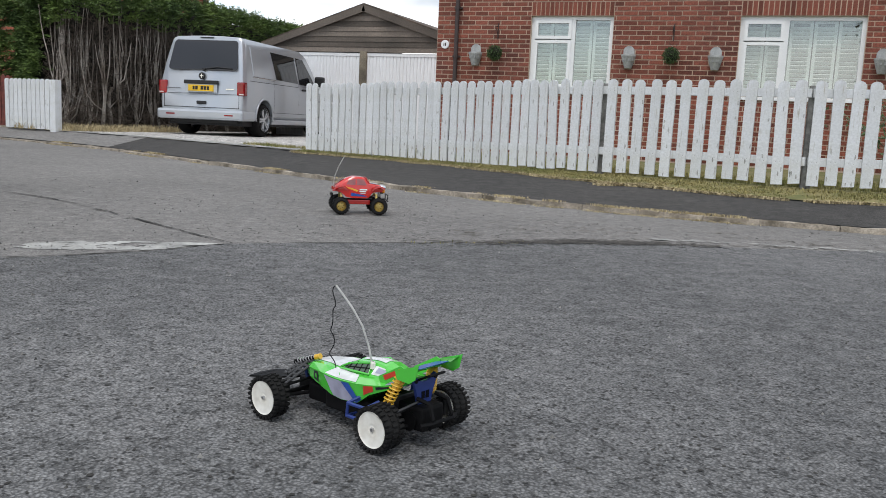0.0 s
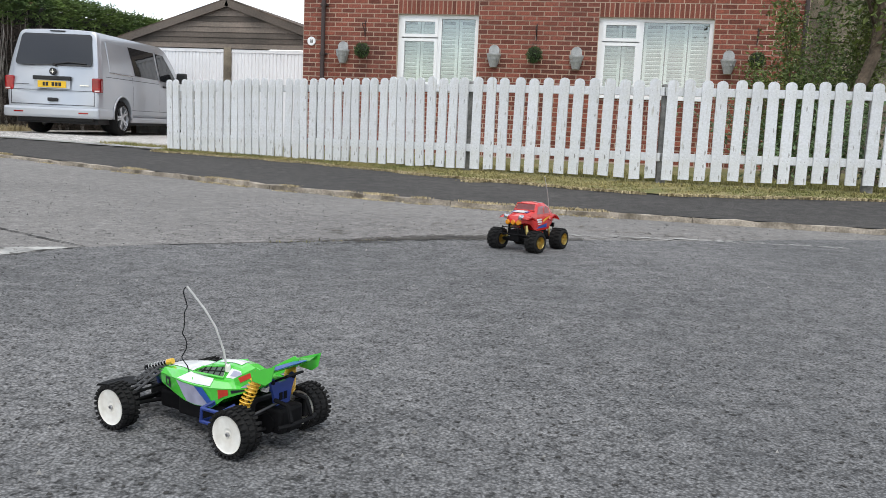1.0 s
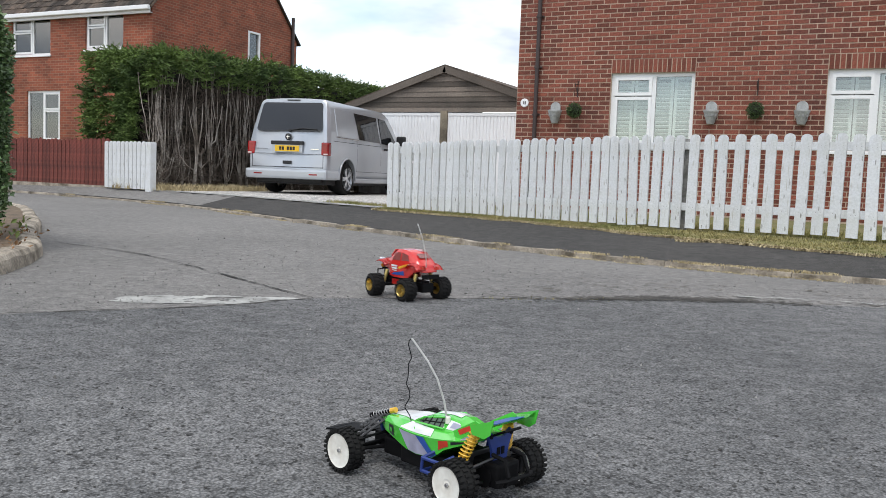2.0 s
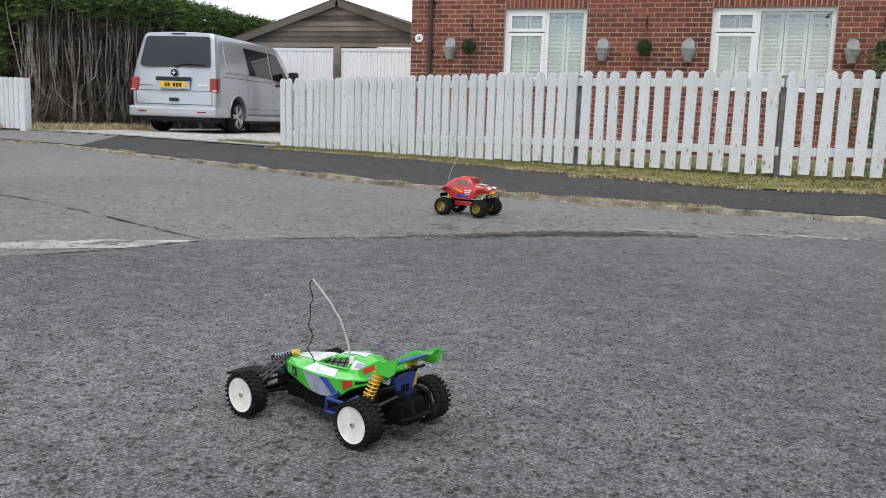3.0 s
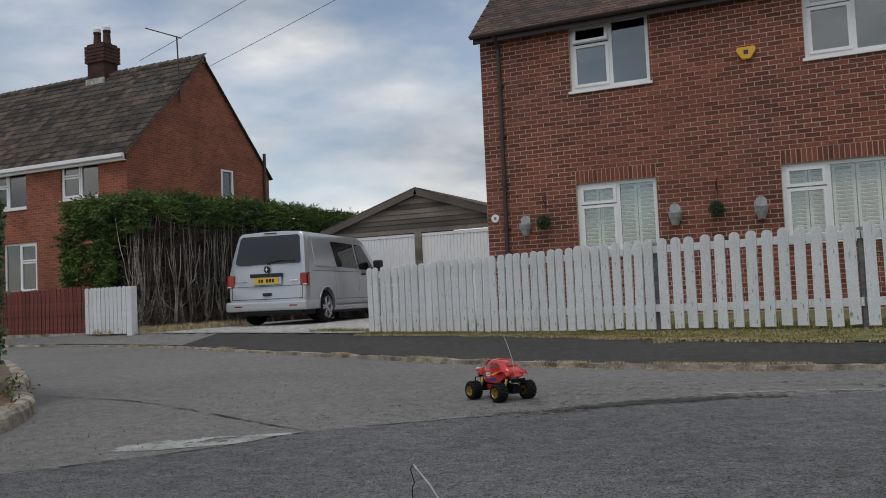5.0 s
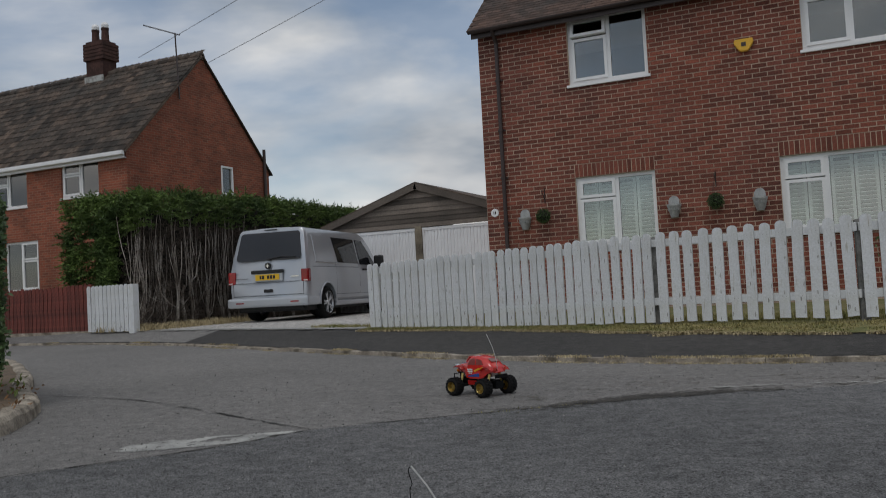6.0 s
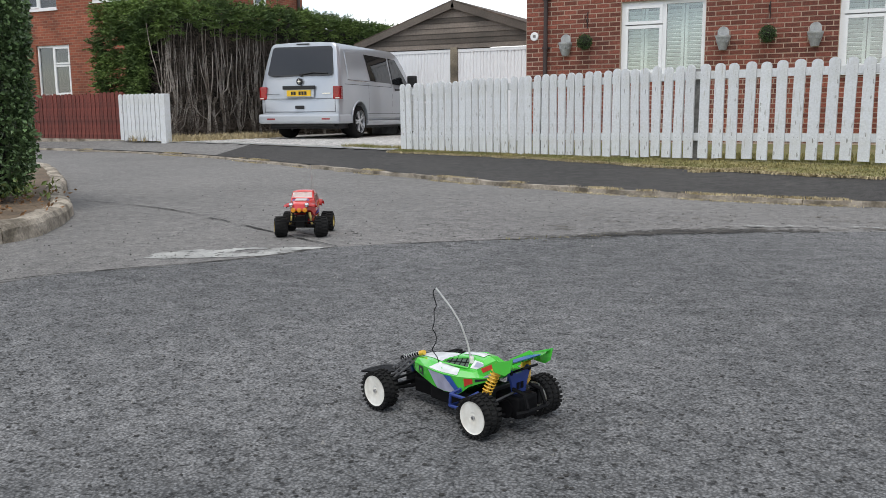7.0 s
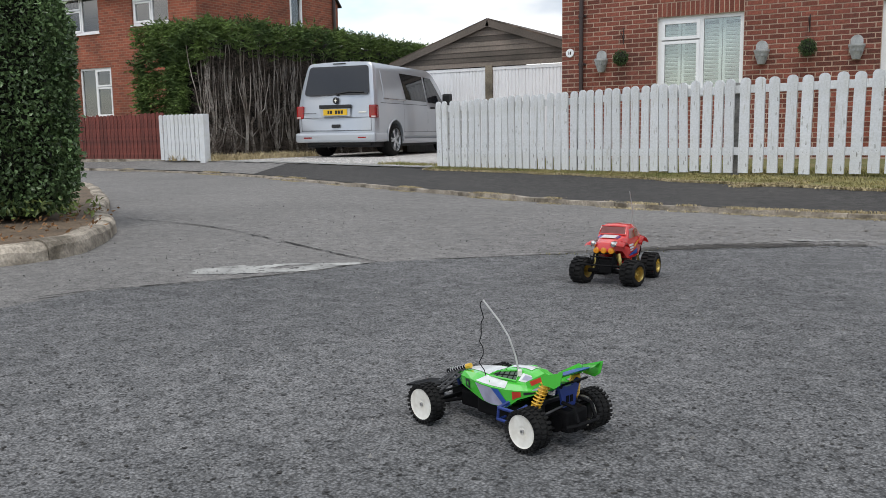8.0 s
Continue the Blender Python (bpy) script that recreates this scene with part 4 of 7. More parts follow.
PICKETS = [picket_mesh(s) for s in range(14)]
r = random.Random(31)
length = sum((Vector(b) - Vector(a)).length for a, b in zip(FENCE_LINE, FENCE_LINE[1:]))


def fence_point(s):
    for a, b in zip(FENCE_LINE, FENCE_LINE[1:]):
        a, b = Vector(a), Vector(b)
        d = (b - a).length
        if s <= d:
            return a + (b - a) * s / d, (b - a) / d
        s -= d
    return b, (b - a) / d


s, i = 0.06, 0
while s < length:
    p, d = fence_point(s)
    ob = new("picket", PICKETS[r.randrange(14)])
    ob.parent = fence
    ang = math.degrees(math.atan2(d.y, d.x))
    ob.matrix_basis = pose(p.x, p.y, float(np.interp(p.x, [q[0] for q in FENCE_LINE], FENCE_Z)) + r.uniform(-.010, .010), r.uniform(-1, 1), r.uniform(-1.0, 1.0), ang)
    s += (0.146 if s > 4.35 else 0.124) + r.uniform(-.008, .008)
POSTS_AT = [0.03]
for a, b in zip(FENCE_LINE, FENCE_LINE[1:]):
    POSTS_AT.append(POSTS_AT[-1] + (Vector(b) - Vector(a)).length - (0.06 if b == FENCE_LINE[-1] else 0))
for q, ps in enumerate(POSTS_AT):
    p, d = fence_point(ps)
    ang = math.degrees(math.atan2(d.y, d.x))
    ob = part("post", bm_box(-0.04, 0.04, 0.045, 0.125, -0.2, 0.86, bevel=0.006), M_PAINT if q == 0 else M_POST, fence, "grey weathered post" if q else "white end post")
    ob.matrix_basis = pose(p.x, p.y, FENCE_Z[q], 0, 0, ang)
for a, b, za, zb in zip(POSTS_AT, POSTS_AT[1:], FENCE_Z, FENCE_Z[1:]):
    pa, d = fence_point(a)
    pb, _ = fence_point(b - 0.031)
    v = pb - pa
    ang = math.degrees(math.atan2(v.y, v.x))
    slope = -math.degrees(math.atan2(zb - za, v.length))
    for zz in (0.165, 0.755):
        ob = part("rail", bm_box(-0.004, v.length, 0.001, 0.044, zz, zz + 0.075, bevel=0.004), M_PAINT, fence)
        ob.matrix_basis = pose(pa.x, pa.y, za, 0, slope, ang)
# boards of the fence's return towards the house
ret = thing("fence_return", pose(-1.91, 8.07, FENCE_Z[0], 0, 0, 100), "white painted side panel closing the end of the fence", "fence")
for k in range(4):
    part("board", bm_box(0.02, 1.6, -0.045, -0.02, 0.06 + k * 0.21, 0.24 + k * 0.21, bevel=0.004), M_PAINT, ret)

# ---- garage ----
GY, GX0, GXM, GX1 = 16.6, -7.95, -5.30, -2.65
garage = thing("garage", pose(0, 0, 0), "double garage with white ribbed doors and timber gable", "garage")
bm = bmesh.new()
box(bm, GX0 + 0.15, GX0 + 0.30, GY + 0.02, GY + 6, 0.1, 2.40)
box(bm, GX1 - 0.30, GX1 - 0.15, GY + 0.02, GY + 6, 0.1, 2.40)
box(bm, GX0 + 0.3, GX1 - 0.3, GY + 5.85, GY + 6, 0.1, 2.40)
part("wall", bm, M_PEBBLE, garage)
part("pillar", bm_box(GXM - 0.09, GXM + 0.09, GY - 0.05, GY + 0.12, 0.1, 2.24), M_PEBBLE, garage, "pebbledashed centre pillar")
for a, b in ((GX0 + 0.30, GXM - 0.09), (GXM + 0.09, GX1 - 0.30)):
    bm = bmesh.new()
    n = int((b - a) / 0.085)
    pts = []
    for i in range(n):
        x = a + (b - a) * i / n
        w = (b - a) / n
        pts += [(x, 0.0), (x + w * 0.62, 0.0), (x + w * 0.74, 0.014), (x + w * 0.90, 0.014)]
    pts.append((b, 0.0))
    lo = [bm.verts.new((x, GY + y, 0.2)) for x, y in pts]
    hi = [bm.verts.new((x, GY + y, 2.20)) for x, y in pts]
    for i in range(len(pts) - 1):
        bm.faces.new((lo[i], lo[i + 1], hi[i + 1], hi[i]))
    box(bm, a, b, GY + 0.03, GY + 0.06, 0.2, 2.2)
    box(bm, a, b, GY - 0.012, GY - 0.002, 2.13, 2.2)
    part("garage_door", bm, M_GDOOR, garage, "white ribbed up-and-over door")
r = random.Random(3)
z, k = 2.22, 0
while z < 3.2:
    half = min(GXM - GX0, (3.27 - z) / 0.87 * (GXM - GX0)) - 0.02
    if half > 0.1:
        m = Matrix.Translation((GXM, GY - 0.03, z)) @ Matrix.Rotation(radians(-8), 4, "X")
        h = 0.130
        bm = bmesh.new()
        top = min(GXM - GX0, max(0.02, (3.27 - z - h) / 0.87 * (GXM - GX0)))
        pr = [bm.verts.new(m @ Vector(p)) for p in ((-half, 0, 0), (half, 0, 0), (top, 0, h), (-top, 0, h), (-half, 0.022, 0), (half, 0.022, 0), (top, 0.022, h), (-top, 0.022, h))]
        for q in ((0, 1, 2, 3), (4, 7, 6, 5), (0, 4, 5, 1), (1, 5, 6, 2), (2, 6, 7, 3), (3, 7, 4, 0)):
            bm.faces.new([pr[i] for i in q])
        part("cladding_board", bm, M_WOODDARK, garage)
    z += 0.120
ang = math.atan2(0.87, GXM - GX0)
for s in (-1, 1):
    L = math.hypot(0.87, GXM - GX0) + 0.12
    m = Matrix.Translation((GXM, GY, 3.30)) @ Matrix.Rotation(s * ang, 4, "Y")
    lo, hi = (0.0, L) if s > 0 else (-L, 0.0)
    part("bargeboard", bm_box(lo, hi, -0.12, -0.085, -0.15, 0.0, m), M_WOODDARK, garage)
    part("roof", bm_box(lo, hi, -0.10, 6.1, -0.01, 0.035, m), M_FARTILE, garage, "grey shallow-pitched roof")
part("finial", prism(bmesh.new(), [(-0.07, 3.16), (0.07, 3.16), (0.05, 3.36), (0.0, 3.44), (-0.05, 3.36)], GY - 0.15, GY - 0.121), M_WOODDARK, garage)

# ---- neighbouring brick house ----
LX, LY0, LY1, LE, LR = -14.15, 16.05, 22.75, 5.15, 8.56
M_FARBRICK = bpy.data.materials.new("far_brick")
M_FARBRICK.use_nodes = True
nt = M_FARBRICK.node_tree
bt = nt.nodes.new("ShaderNodeTexBrick")
bt.inputs["Color1"].default_value, bt.inputs["Color2"].default_value, bt.inputs["Mortar"].default_value = (0.29, 0.080, 0.042, 1), (0.17, 0.050, 0.030, 1), (0.26, 0.15, 0.10, 1)
for key, value in (("Scale", 1.0), ("Mortar Size", 0.008), ("Brick Width", 0.225), ("Row Height", 0.075), ("Mortar Smooth", 0.3)):
    bt.inputs[key].default_value = value
co = nt.nodes.new("ShaderNodeTexCoord")
sep = nt.nodes.new("ShaderNodeSeparateXYZ")
add = nt.nodes.new("ShaderNodeMath")
com = nt.nodes.new("ShaderNodeCombineXYZ")
nt.links.new(co.outputs["Object"], sep.inputs[0])
nt.links.new(sep.outputs[0], add.inputs[0])
nt.links.new(sep.outputs[1], add.inputs[1])
nt.links.new(add.outputs[0], com.inputs[0])
nt.links.new(sep.outputs[2], com.inputs[1])
nt.links.new(com.outputs[0], bt.inputs["Vector"])
ns = nt.nodes.new("ShaderNodeTexNoise")
ns.inputs["Scale"].default_value, ns.inputs["Detail"].default_value = 1.3, 6
nt.links.new(co.outputs["Object"], ns.inputs["Vector"])
mr = nt.nodes.new("ShaderNodeMapRange")
mr.inputs["From Min"].default_value, mr.inputs["From Max"].default_value, mr.inputs["To Min"].default_value, mr.inputs["To Max"].default_value = 0.3, 0.7, 0.75, 1.2
nt.links.new(ns.outputs["Fac"], mr.inputs["Value"])
mx = nt.nodes.new("ShaderNodeMix")
mx.data_type, mx.blend_type = "RGBA", "MULTIPLY"
mx.inputs[0].default_value = 1
nt.links.new(bt.outputs["Color"], mx.inputs[6])
nt.links.new(mr.outputs[0], mx.inputs[7])
nt.links.new(mx.outputs[2], nt.nodes["Principled BSDF"].inputs["Base Color"])
nt.nodes["Principled BSDF"].inputs["Roughness"].default_value = 0.9

far_house = thing("house", pose(0, 0, 0), "red brick neighbouring house with grey tiled gable roof and chimney", "house")
LH = [(-16.75, -15.25, 3.95, 5.02), (-19.9, -18.2, 3.85, 5.0), (-19.23, -17.78, 1.28, 2.80), (-24, -22.5, 3.85, 5.0), (-24, -22.5, 1.15, 2.66)]
bm = bmesh.new()
for a, b, c, d in wall_cells(-27, LX, 0.0, LE, LH):
    box(bm, a, b, LY0, LY0 + 0.28, c, d)
bmesh.ops.remove_doubles(bm, verts=bm.verts[:], dist=1e-5)
part("wall", bm, M_FARBRICK, far_house)
SW = (20.15, 20.75, 4.15, 5.10)
bm = bmesh.new()
for a, b, c, d in wall_cells(LY0 + 0.28, LY1, 0.0, LE, [SW]):
    box(bm, LX - 0.28, LX, a, b, c, d)
bmesh.ops.remove_doubles(bm, verts=bm.verts[:], dist=1e-5)
part("gable_wall", bm, M_FARBRICK, far_house)
part("gable", prism(bmesh.new(), [(LY0, LE), (LY1, LE), ((LY0 + LY1) / 2, LR)], LX - 0.28, LX, "YZ"), M_FARBRICK, far_house)
part("back_wall", bm_box(-27, LX - 0.28, LY1 - 0.28, LY1, 0, LE), M_FARBRICK, far_house)
part("room_wall", bm_box(-26.9, LX - 0.35, LY0 + 1.4, LY0 + 1.5, 0, LE), M_ROOM, far_house)
M_CURTAIN = mat("net_curtain", (0.44, 0.46, 0.51), 0.9, vary=0.15, grain=3, stain=6)
for k, h in enumerate(LH):
    window("window_%d" % (5 + k), h[0], h[1], h[2], h[3], (h[1] - h[0]) * 0.52, (h[3] - h[2]) * 0.62, far_house, 0, y=LY0, flip=h[2] < 2)
    bm = bmesh.new()
    for i in range(int((h[1] - h[0]) / 0.07)):
        rod(bm, (h[0] + 0.05 + i * 0.07, LY0 + 0.2, h[2]), (h[0] + 0.05 + i * 0.07, LY0 + 0.2, h[3]), 0.04, n=6, caps=False)
    part("curtain", bm, M_CURTAIN, far_house, "pale pleated curtain")
sw = new("window_10")
sw.parent = far_house
sw.matrix_basis = pose(LX, SW[0], SW[2])
bm = bmesh.new()
for q in ((0, 0.6, 0, 0.06), (0, 0.6, 0.89, 0.95), (0, 0.06, 0.06, 0.89), (0.54, 0.6, 0.06, 0.89)):
    box(bm, -0.08, 0.02, q[0], q[1], q[2], q[3])
part("window_frame", bm, M_PVC, sw)
part("pane", bm_box(-0.05, -0.044, 0.06, 0.54, 0.06, 0.89), M_GLASS, sw)
part("window_sill", bm_box(-0.02, 0.06, -0.04, 0.64, -0.05, -0.002), M_PVC, sw)
LP = math.atan2(LR - LE, (LY1 - LY0) / 2)
LL = math.hypot(LR - LE, (LY1 - LY0) / 2) + 0.22
fm = Matrix.Translation((0, LY0 - 0.15, LE - 0.10)) @ Matrix.Rotation(LP, 4, "X")
far_roof = part("roof", bm_box(-27.2, LX + 0.08, 0, LL, -0.05, 0.0, fm), M_FARTILE, far_house, "grey-brown tiled roof")
part("roof_back", bm_box(-27.2, LX + 0.08, -LL, 0, -0.05, 0.0, Matrix.Translation((0, LY1 + 0.15, LE - 0.10)) @ Matrix.Rotation(-LP, 4, "X")), M_FARTILE, far_house)
vs, fs = [], []
r = random.Random(19)
for i in range(int(LL / 0.29) + 1):
    for j in range(44):
        x = LX + 0.06 - 0.30 * (j + 1)
        m = fm @ Matrix.Translation((x, i * 0.29, 0.006)) @ Matrix.Rotation(radians(-3.5 + r.uniform(-.5, .5)), 4, "X")
        n = len(vs)
        for p in ((0.004, 0, 0.03), (0.10, 0, 0.03), (0.15, 0, 0.05), (0.20, 0, 0.03), (0.296, 0, 0.03)):
            vs.append(tuple(m @ Vector(p)))
            vs.append(tuple(m @ Vector((p[0], 0.33, p[2]))))
            vs.append(tuple(m @ Vector((p[0], 0, p[2] - 0.025))))
        for k in range(4):
            q = n + 3 * k
            fs += [(q, q + 3, q + 4, q + 1), (q + 2, q + 5, q + 3, q)]
tagged(soup("roof_tiles", vs, fs, M_FARTILE, far_roof), kind="stuff")
for j in range(30):
    bm = bmesh.new()
    rod(bm, (LX + 0.05 - 0.44 * j, (LY0 + LY1) / 2, LR + 0.0), (LX + 0.05 - 0.44 * j - 0.42, (LY0 + LY1) / 2, LR + 0.0), 0.13, n=10)
    part("ridge_tile", bm, M_FARTILE, far_roof)
part("gutter", bm_box(-27.2, LX + 0.05, LY0 - 0.24, LY0 - 0.13, LE - 0.20, LE - 0.08, bevel=0.02), M_PVC, far_house, "white gutter")
part("fascia", bm_box(-27.2, LX + 0.02, LY0 - 0.125, LY0 - 0.10, LE - 0.28, LE - 0.06), M_PVC, far_house)
part("soffit", bm_box(-27.2, LX, LY0 - 0.10, LY0 - 0.003, LE - 0.27, LE - 0.25), M_PVC, far_house)
bm = bmesh.new()
rod(bm, (LX + 0.06, LY1 - 0.3, 3), (LX + 0.06, LY1 - 0.3, LE + 0.75), 0.055, n=10)
part("vent_pipe", bm, M_PIPE, far_house)
# chimney
CX, CY = -18.45, 19.40
bm = bmesh.new()
box(bm, CX - 0.38, CX + 0.38, CY - 0.30, CY + 0.30, 7.9, 9.72)
M_SOOTBRICK = mat("sooty_brick", (0.075, 0.035, 0.028), 0.95, vary=0.3, grain=14, stain=3, bump=0.4)
part("flashing", bm_box(CX - 0.42, CX + 0.42, CY - 0.36, CY - 0.31, 8.30, 8.50), M_WORN, far_house, "pale lead flashing at the chimney foot")
chimney = part("chimney", bm, M_SOOTBRICK, far_house, "soot-darkened brick chimney")
for k in range(5):
    part("brick_course", bm_box(CX - 0.45, CX + 0.45, CY - 0.36, CY + 0.36, 9.06 + k * 0.12, 9.16 + k * 0.12), M_SOOTBRICK, chimney)
for dx in (-0.22, 0.22):
    bm = bmesh.new()
    lathe(bm, [(0.15, 9.75), (0.13, 9.8), (0.115, 10.12), (0.13, 10.14), (0.13, 10.2), (0.10, 10.2)], 14, "Z")
    ob = part("chimney_pot", bm, M_SOOTBRICK, chimney)
    ob.matrix_basis = pose(CX + dx, CY, 0)
    bm = bmesh.new()
    lathe(bm, [(0.12, 10.2), (0.13, 10.30), (0.09, 10.38), (0.001, 10.42)], 12, "Z")
    part("cowl", bm, M_PVC, ob, "pale domed cowl")
# aerial
bm = bmesh.new()
AX = LX + 0.06
rod(bm, (AX, 18.26, 6.95), (AX - 0.02, 18.19, 9.0), 0.022, n=6)
rod(bm, (AX + 0.10, 18.28, 8.94), (AX - 0.68, 17.55, 9.2), 0.018, n=6)
for i in range(9):
    x, y, z = AX + 0.05 - i * 0.085, 18.23 - i * 0.08, 8.96 + i * 0.028
    rod(bm, (x + 0.05, y - 0.05, z - 0.03), (x - 0.05, y + 0.05, z + 0.03), 0.008, n=4)
part("aerial", bm, M_PIPE, far_house)
# two overhead wires
for a, b in (((-18.7, 21.4, 9.7), (-3.5, 20.8, 13.9)), ((-15.65, 21.56, 9.06), (-0.3, 20.2, 12.7))):
    w = new("overhead_wire", None)
    tagged(w, "thin dark overhead wire running from the house", "wire", "overhead wires")
    bm = bmesh.new()
    a, b = Vector(a), Vector(b)
    tube(bm, [a + (b - a) * i / 14 - Vector((0, 0, 0.12 * math.sin(math.pi * i / 14))) for i in range(15)], 0.009, 5)
    part("cable", bm, M_PIPE, w)

# ---- concrete shed behind the garden ----
shed = thing("concrete_building", pose(0, 0, 0), "pebbledashed building of horizontal concrete panels", "building")
for k in range(9):
    part("panel", bm_box(6.5, 13, 13.0, 13.14, 0.1 + k * 0.36, 0.445 + k * 0.36, bevel=0.006), M_PEBBLE, shed)
part("backing", bm_box(6.5, 13, 13.12, 16, 0.1, 3.3), M_ROOM, shed)
part("roof", bm_box(6.4, 13.2, 12.9, 16.2, 3.34, 3.45), M_FARTILE, shed)

# ---- red fence and white gate panel ----
red = thing("red_fence", pose(0, 0, 0), "dark red stained close-board fence", "fence")
r = random.Random(8)
x = -16.0
while x < -9.55:
    t = r.uniform(-.02, .02)
    bm = bmesh.new()
    w, h = 0.098, 0.93 + t
    prism(bm, [(0, 0), (w, 0), (w, h - 0.03), (w * 0.75, h), (w * 0.25, h), (0, h - 0.03)], 0, 0.02)
    ob = part("board", bm, M_REDWOOD, red)
    ob.matrix_basis = pose(x, 10.30, Z_LAND, 0, r.uniform(-.6, .6), 0)
    x += 0.112
part("rail", bm_box(-16, -9.5, 10.325, 10.37, 0.4, 0.48), M_REDWOOD, red)
part("rail", bm_box(-16, -9.5, 10.325, 10.37, 0.85, 0.93), M_REDWOOD, red)
part("gravel_board", bm_box(-16, -9.5, 10.28, 10.32, 0.12, 0.22), M_KERB, red)
gate = thing("white_fence_panel", pose(-9.42, 10.12, Z_LAND, 0, 0, -8), "white picket panel standing before the hedge", "fence")
for k in range(10):
    ob = new("picket", PICKETS[k % 14])
    ob.parent = gate
    ob.matrix_basis = pose(0.06 + k * 0.125, 0, 0.0, 0, r.uniform(-.8, .8), 0)
    ob.scale = (1.12, 1, 0.99)
for zz in (0.12, 0.70):
    part("rail", bm_box(0, 1.3, 0.002, 0.04, zz, zz + 0.07), M_PAINT, gate)
part("post", bm_box(1.27, 1.42, -0.035, 0.10, -0.1, 0.88, bevel=0.01), M_PAINT, gate)

# ---- conifer hedge, bare on the drive side ----
hedge = thing("conifer_hedge", pose(0, 0, 0), "tall conifer hedge, green on top, bare brown stems below", "hedge")
HX, HL, HYA, HYB, HT = -8.75, -10.6, 10.75, 21.5, 3.05
# added near-black block: painted shade seen between stems and sprays
part("core", bm_box(HL + 0.3, HX - 0.45, HYA + 0.35, HYB, 0.15, HT - 0.14, bevel=0.15), M_SHADE_CORE, hedge)
r = random.Random(41)
spots = []


def hedge_top(y):
    near = max(0.0, 1 - (y - HYA) / 0.9)
    return HT + 0.16 * noise.noise((y * 0.9, 2, 5)) + 0.12 * noise.noise((y * 2.6, 7, 1)) + (0.10 if y > 14 else 0) - 0.22 * near * near


def spray(p, out, size):
    """A flat drooping spray of scale leaves pointing out from p."""
    way = (Vector(out) + Vector((r.gauss(0, .35), r.gauss(0, .35), r.gauss(0, .25)))).normalized()
    side = way.cross(Vector((r.gauss(0, .4), r.gauss(0, .4), 1))).normalized()
    n = 11
    for i in range(n):
        u = i / n
        c = Vector(p) + way * size * u - Vector((0, 0, 0.25 * size * u * u))
        k = (1 - 0.65 * u) * (1 if i % 2 else -1)
        spots.append((c, way * 0.8 + side * k * 1.1))


for _ in range(5200):
    k = r.random()
    if k < 0.40:      # crown over the drive side
        y = r.uniform(HYA, HYB)
        top = hedge_top(y)
        z = top - abs(r.gauss(0, 0.33)) - 0.03
        if z < 2.28 + 0.30 * noise.noise((y * 1.4, 0, 3)):
            continue
        bulge = 0.16 * noise.noise((y * 1.7, z * 2.2, 0)) - 0.45 * max(0.0, z - top + 0.28)
        spray((HX + r.uniform(-0.22, 0.05) + bulge, y, z), (0.9, -0.25, 0.25), r.uniform(0.14, 0.30))
    elif k < 0.60:    # top
        y = r.uniform(HYA, HYB)
        spray((r.uniform(HL, HX - 0.1), y, hedge_top(y) + r.uniform(-0.16, 0.0)), (r.uniform(-.5, .6), -0.4, 0.6), r.uniform(0.14, 0.32))
    else:             # green front by the road
        x, z = r.uniform(HL - 0.05, HX + 0.02), r.uniform(1.0, HT - 0.1)
        bulge = 0.20 * noise.noise((x * 2.3, z * 1.7, 4)) + 0.3 * max(0.0, z - HT + 0.5)
        if x > HX - 0.50 and z < 2.15 + 0.3 * noise.noise((x * 4, z * 2, 9)):
            continue
        spray((x, HYA + 0.05 + bulge + r.uniform(-0.05, 0.15), z), (r.gauss(0, .3), -1, 0.05), r.uniform(0.14, 0.30))
leaves("foliage", spots, 0.085, M_CONIFER, hedge, 5, droop=0.05, slim=0.34, spread=0.22)
r = random.Random(43)
for k in range(32):   # cut-back stems, forking upwards into pale bare shoots
    y = HYA + 0.10 + (HYB - HYA) * (k + r.uniform(-.3, .3)) / 32 * (0.50 + 0.50 * k / 32)
    bm = bmesh.new()
    x = HX - 0.18 + r.uniform(-.22, .08)
    p = [Vector((x - 0.05, y, 0.15))]
    for j in range(4):
        p.append(p[-1] + Vector((r.uniform(-.03, .07), r.uniform(-.07, .07), r.uniform(.16, .27))))
    tube(bm, p, r.uniform(.030, .055), 6, 0.022)
    for j in range(6):
        q = [p[r.randint(1, 4)].copy()]
        fan = r.gauss(0, 0.13)
        reach = r.uniform(1.75, 2.62)
        q.append(q[-1] + Vector((r.uniform(.0, .10), fan, r.uniform(.10, .20))))
        while q[-1].z < reach:
            fan *= 0.55
            q.append(q[-1] + Vector((r.uniform(-.03, .04), fan + r.gauss(0, .028), r.uniform(.20, .34))))
        tube(bm, q, r.uniform(.008, .019), 5, 0.006)
    part("stem", bm, M_BARK, hedge, "bare grey-brown stem")
vs, fs = [], []
for _ in range(16000):  # fine dead twigs between the stems
    y, z = r.uniform(HYA, HYB - 3), 0.2 + 2.2 * r.random() ** 1.3
    a = Vector((HX + r.uniform(-.5, -.08), y, z))
    d = Vector((r.uniform(0, .5), r.uniform(-.7, .7), r.uniform(-.5, .7))).normalized() * r.uniform(.12, .34)
    s = Vector((0, 0.005, 0.005)) if abs(d.z) < 0.1 else Vector((0.002, 0.006, 0))
    n = len(vs)
    vs += [tuple(a - s), tuple(a + s), tuple(a + d)]
    fs.append((n, n + 1, n + 2))
tagged(soup("twig_mass", vs, fs, M_DEAD, hedge), kind="stuff")

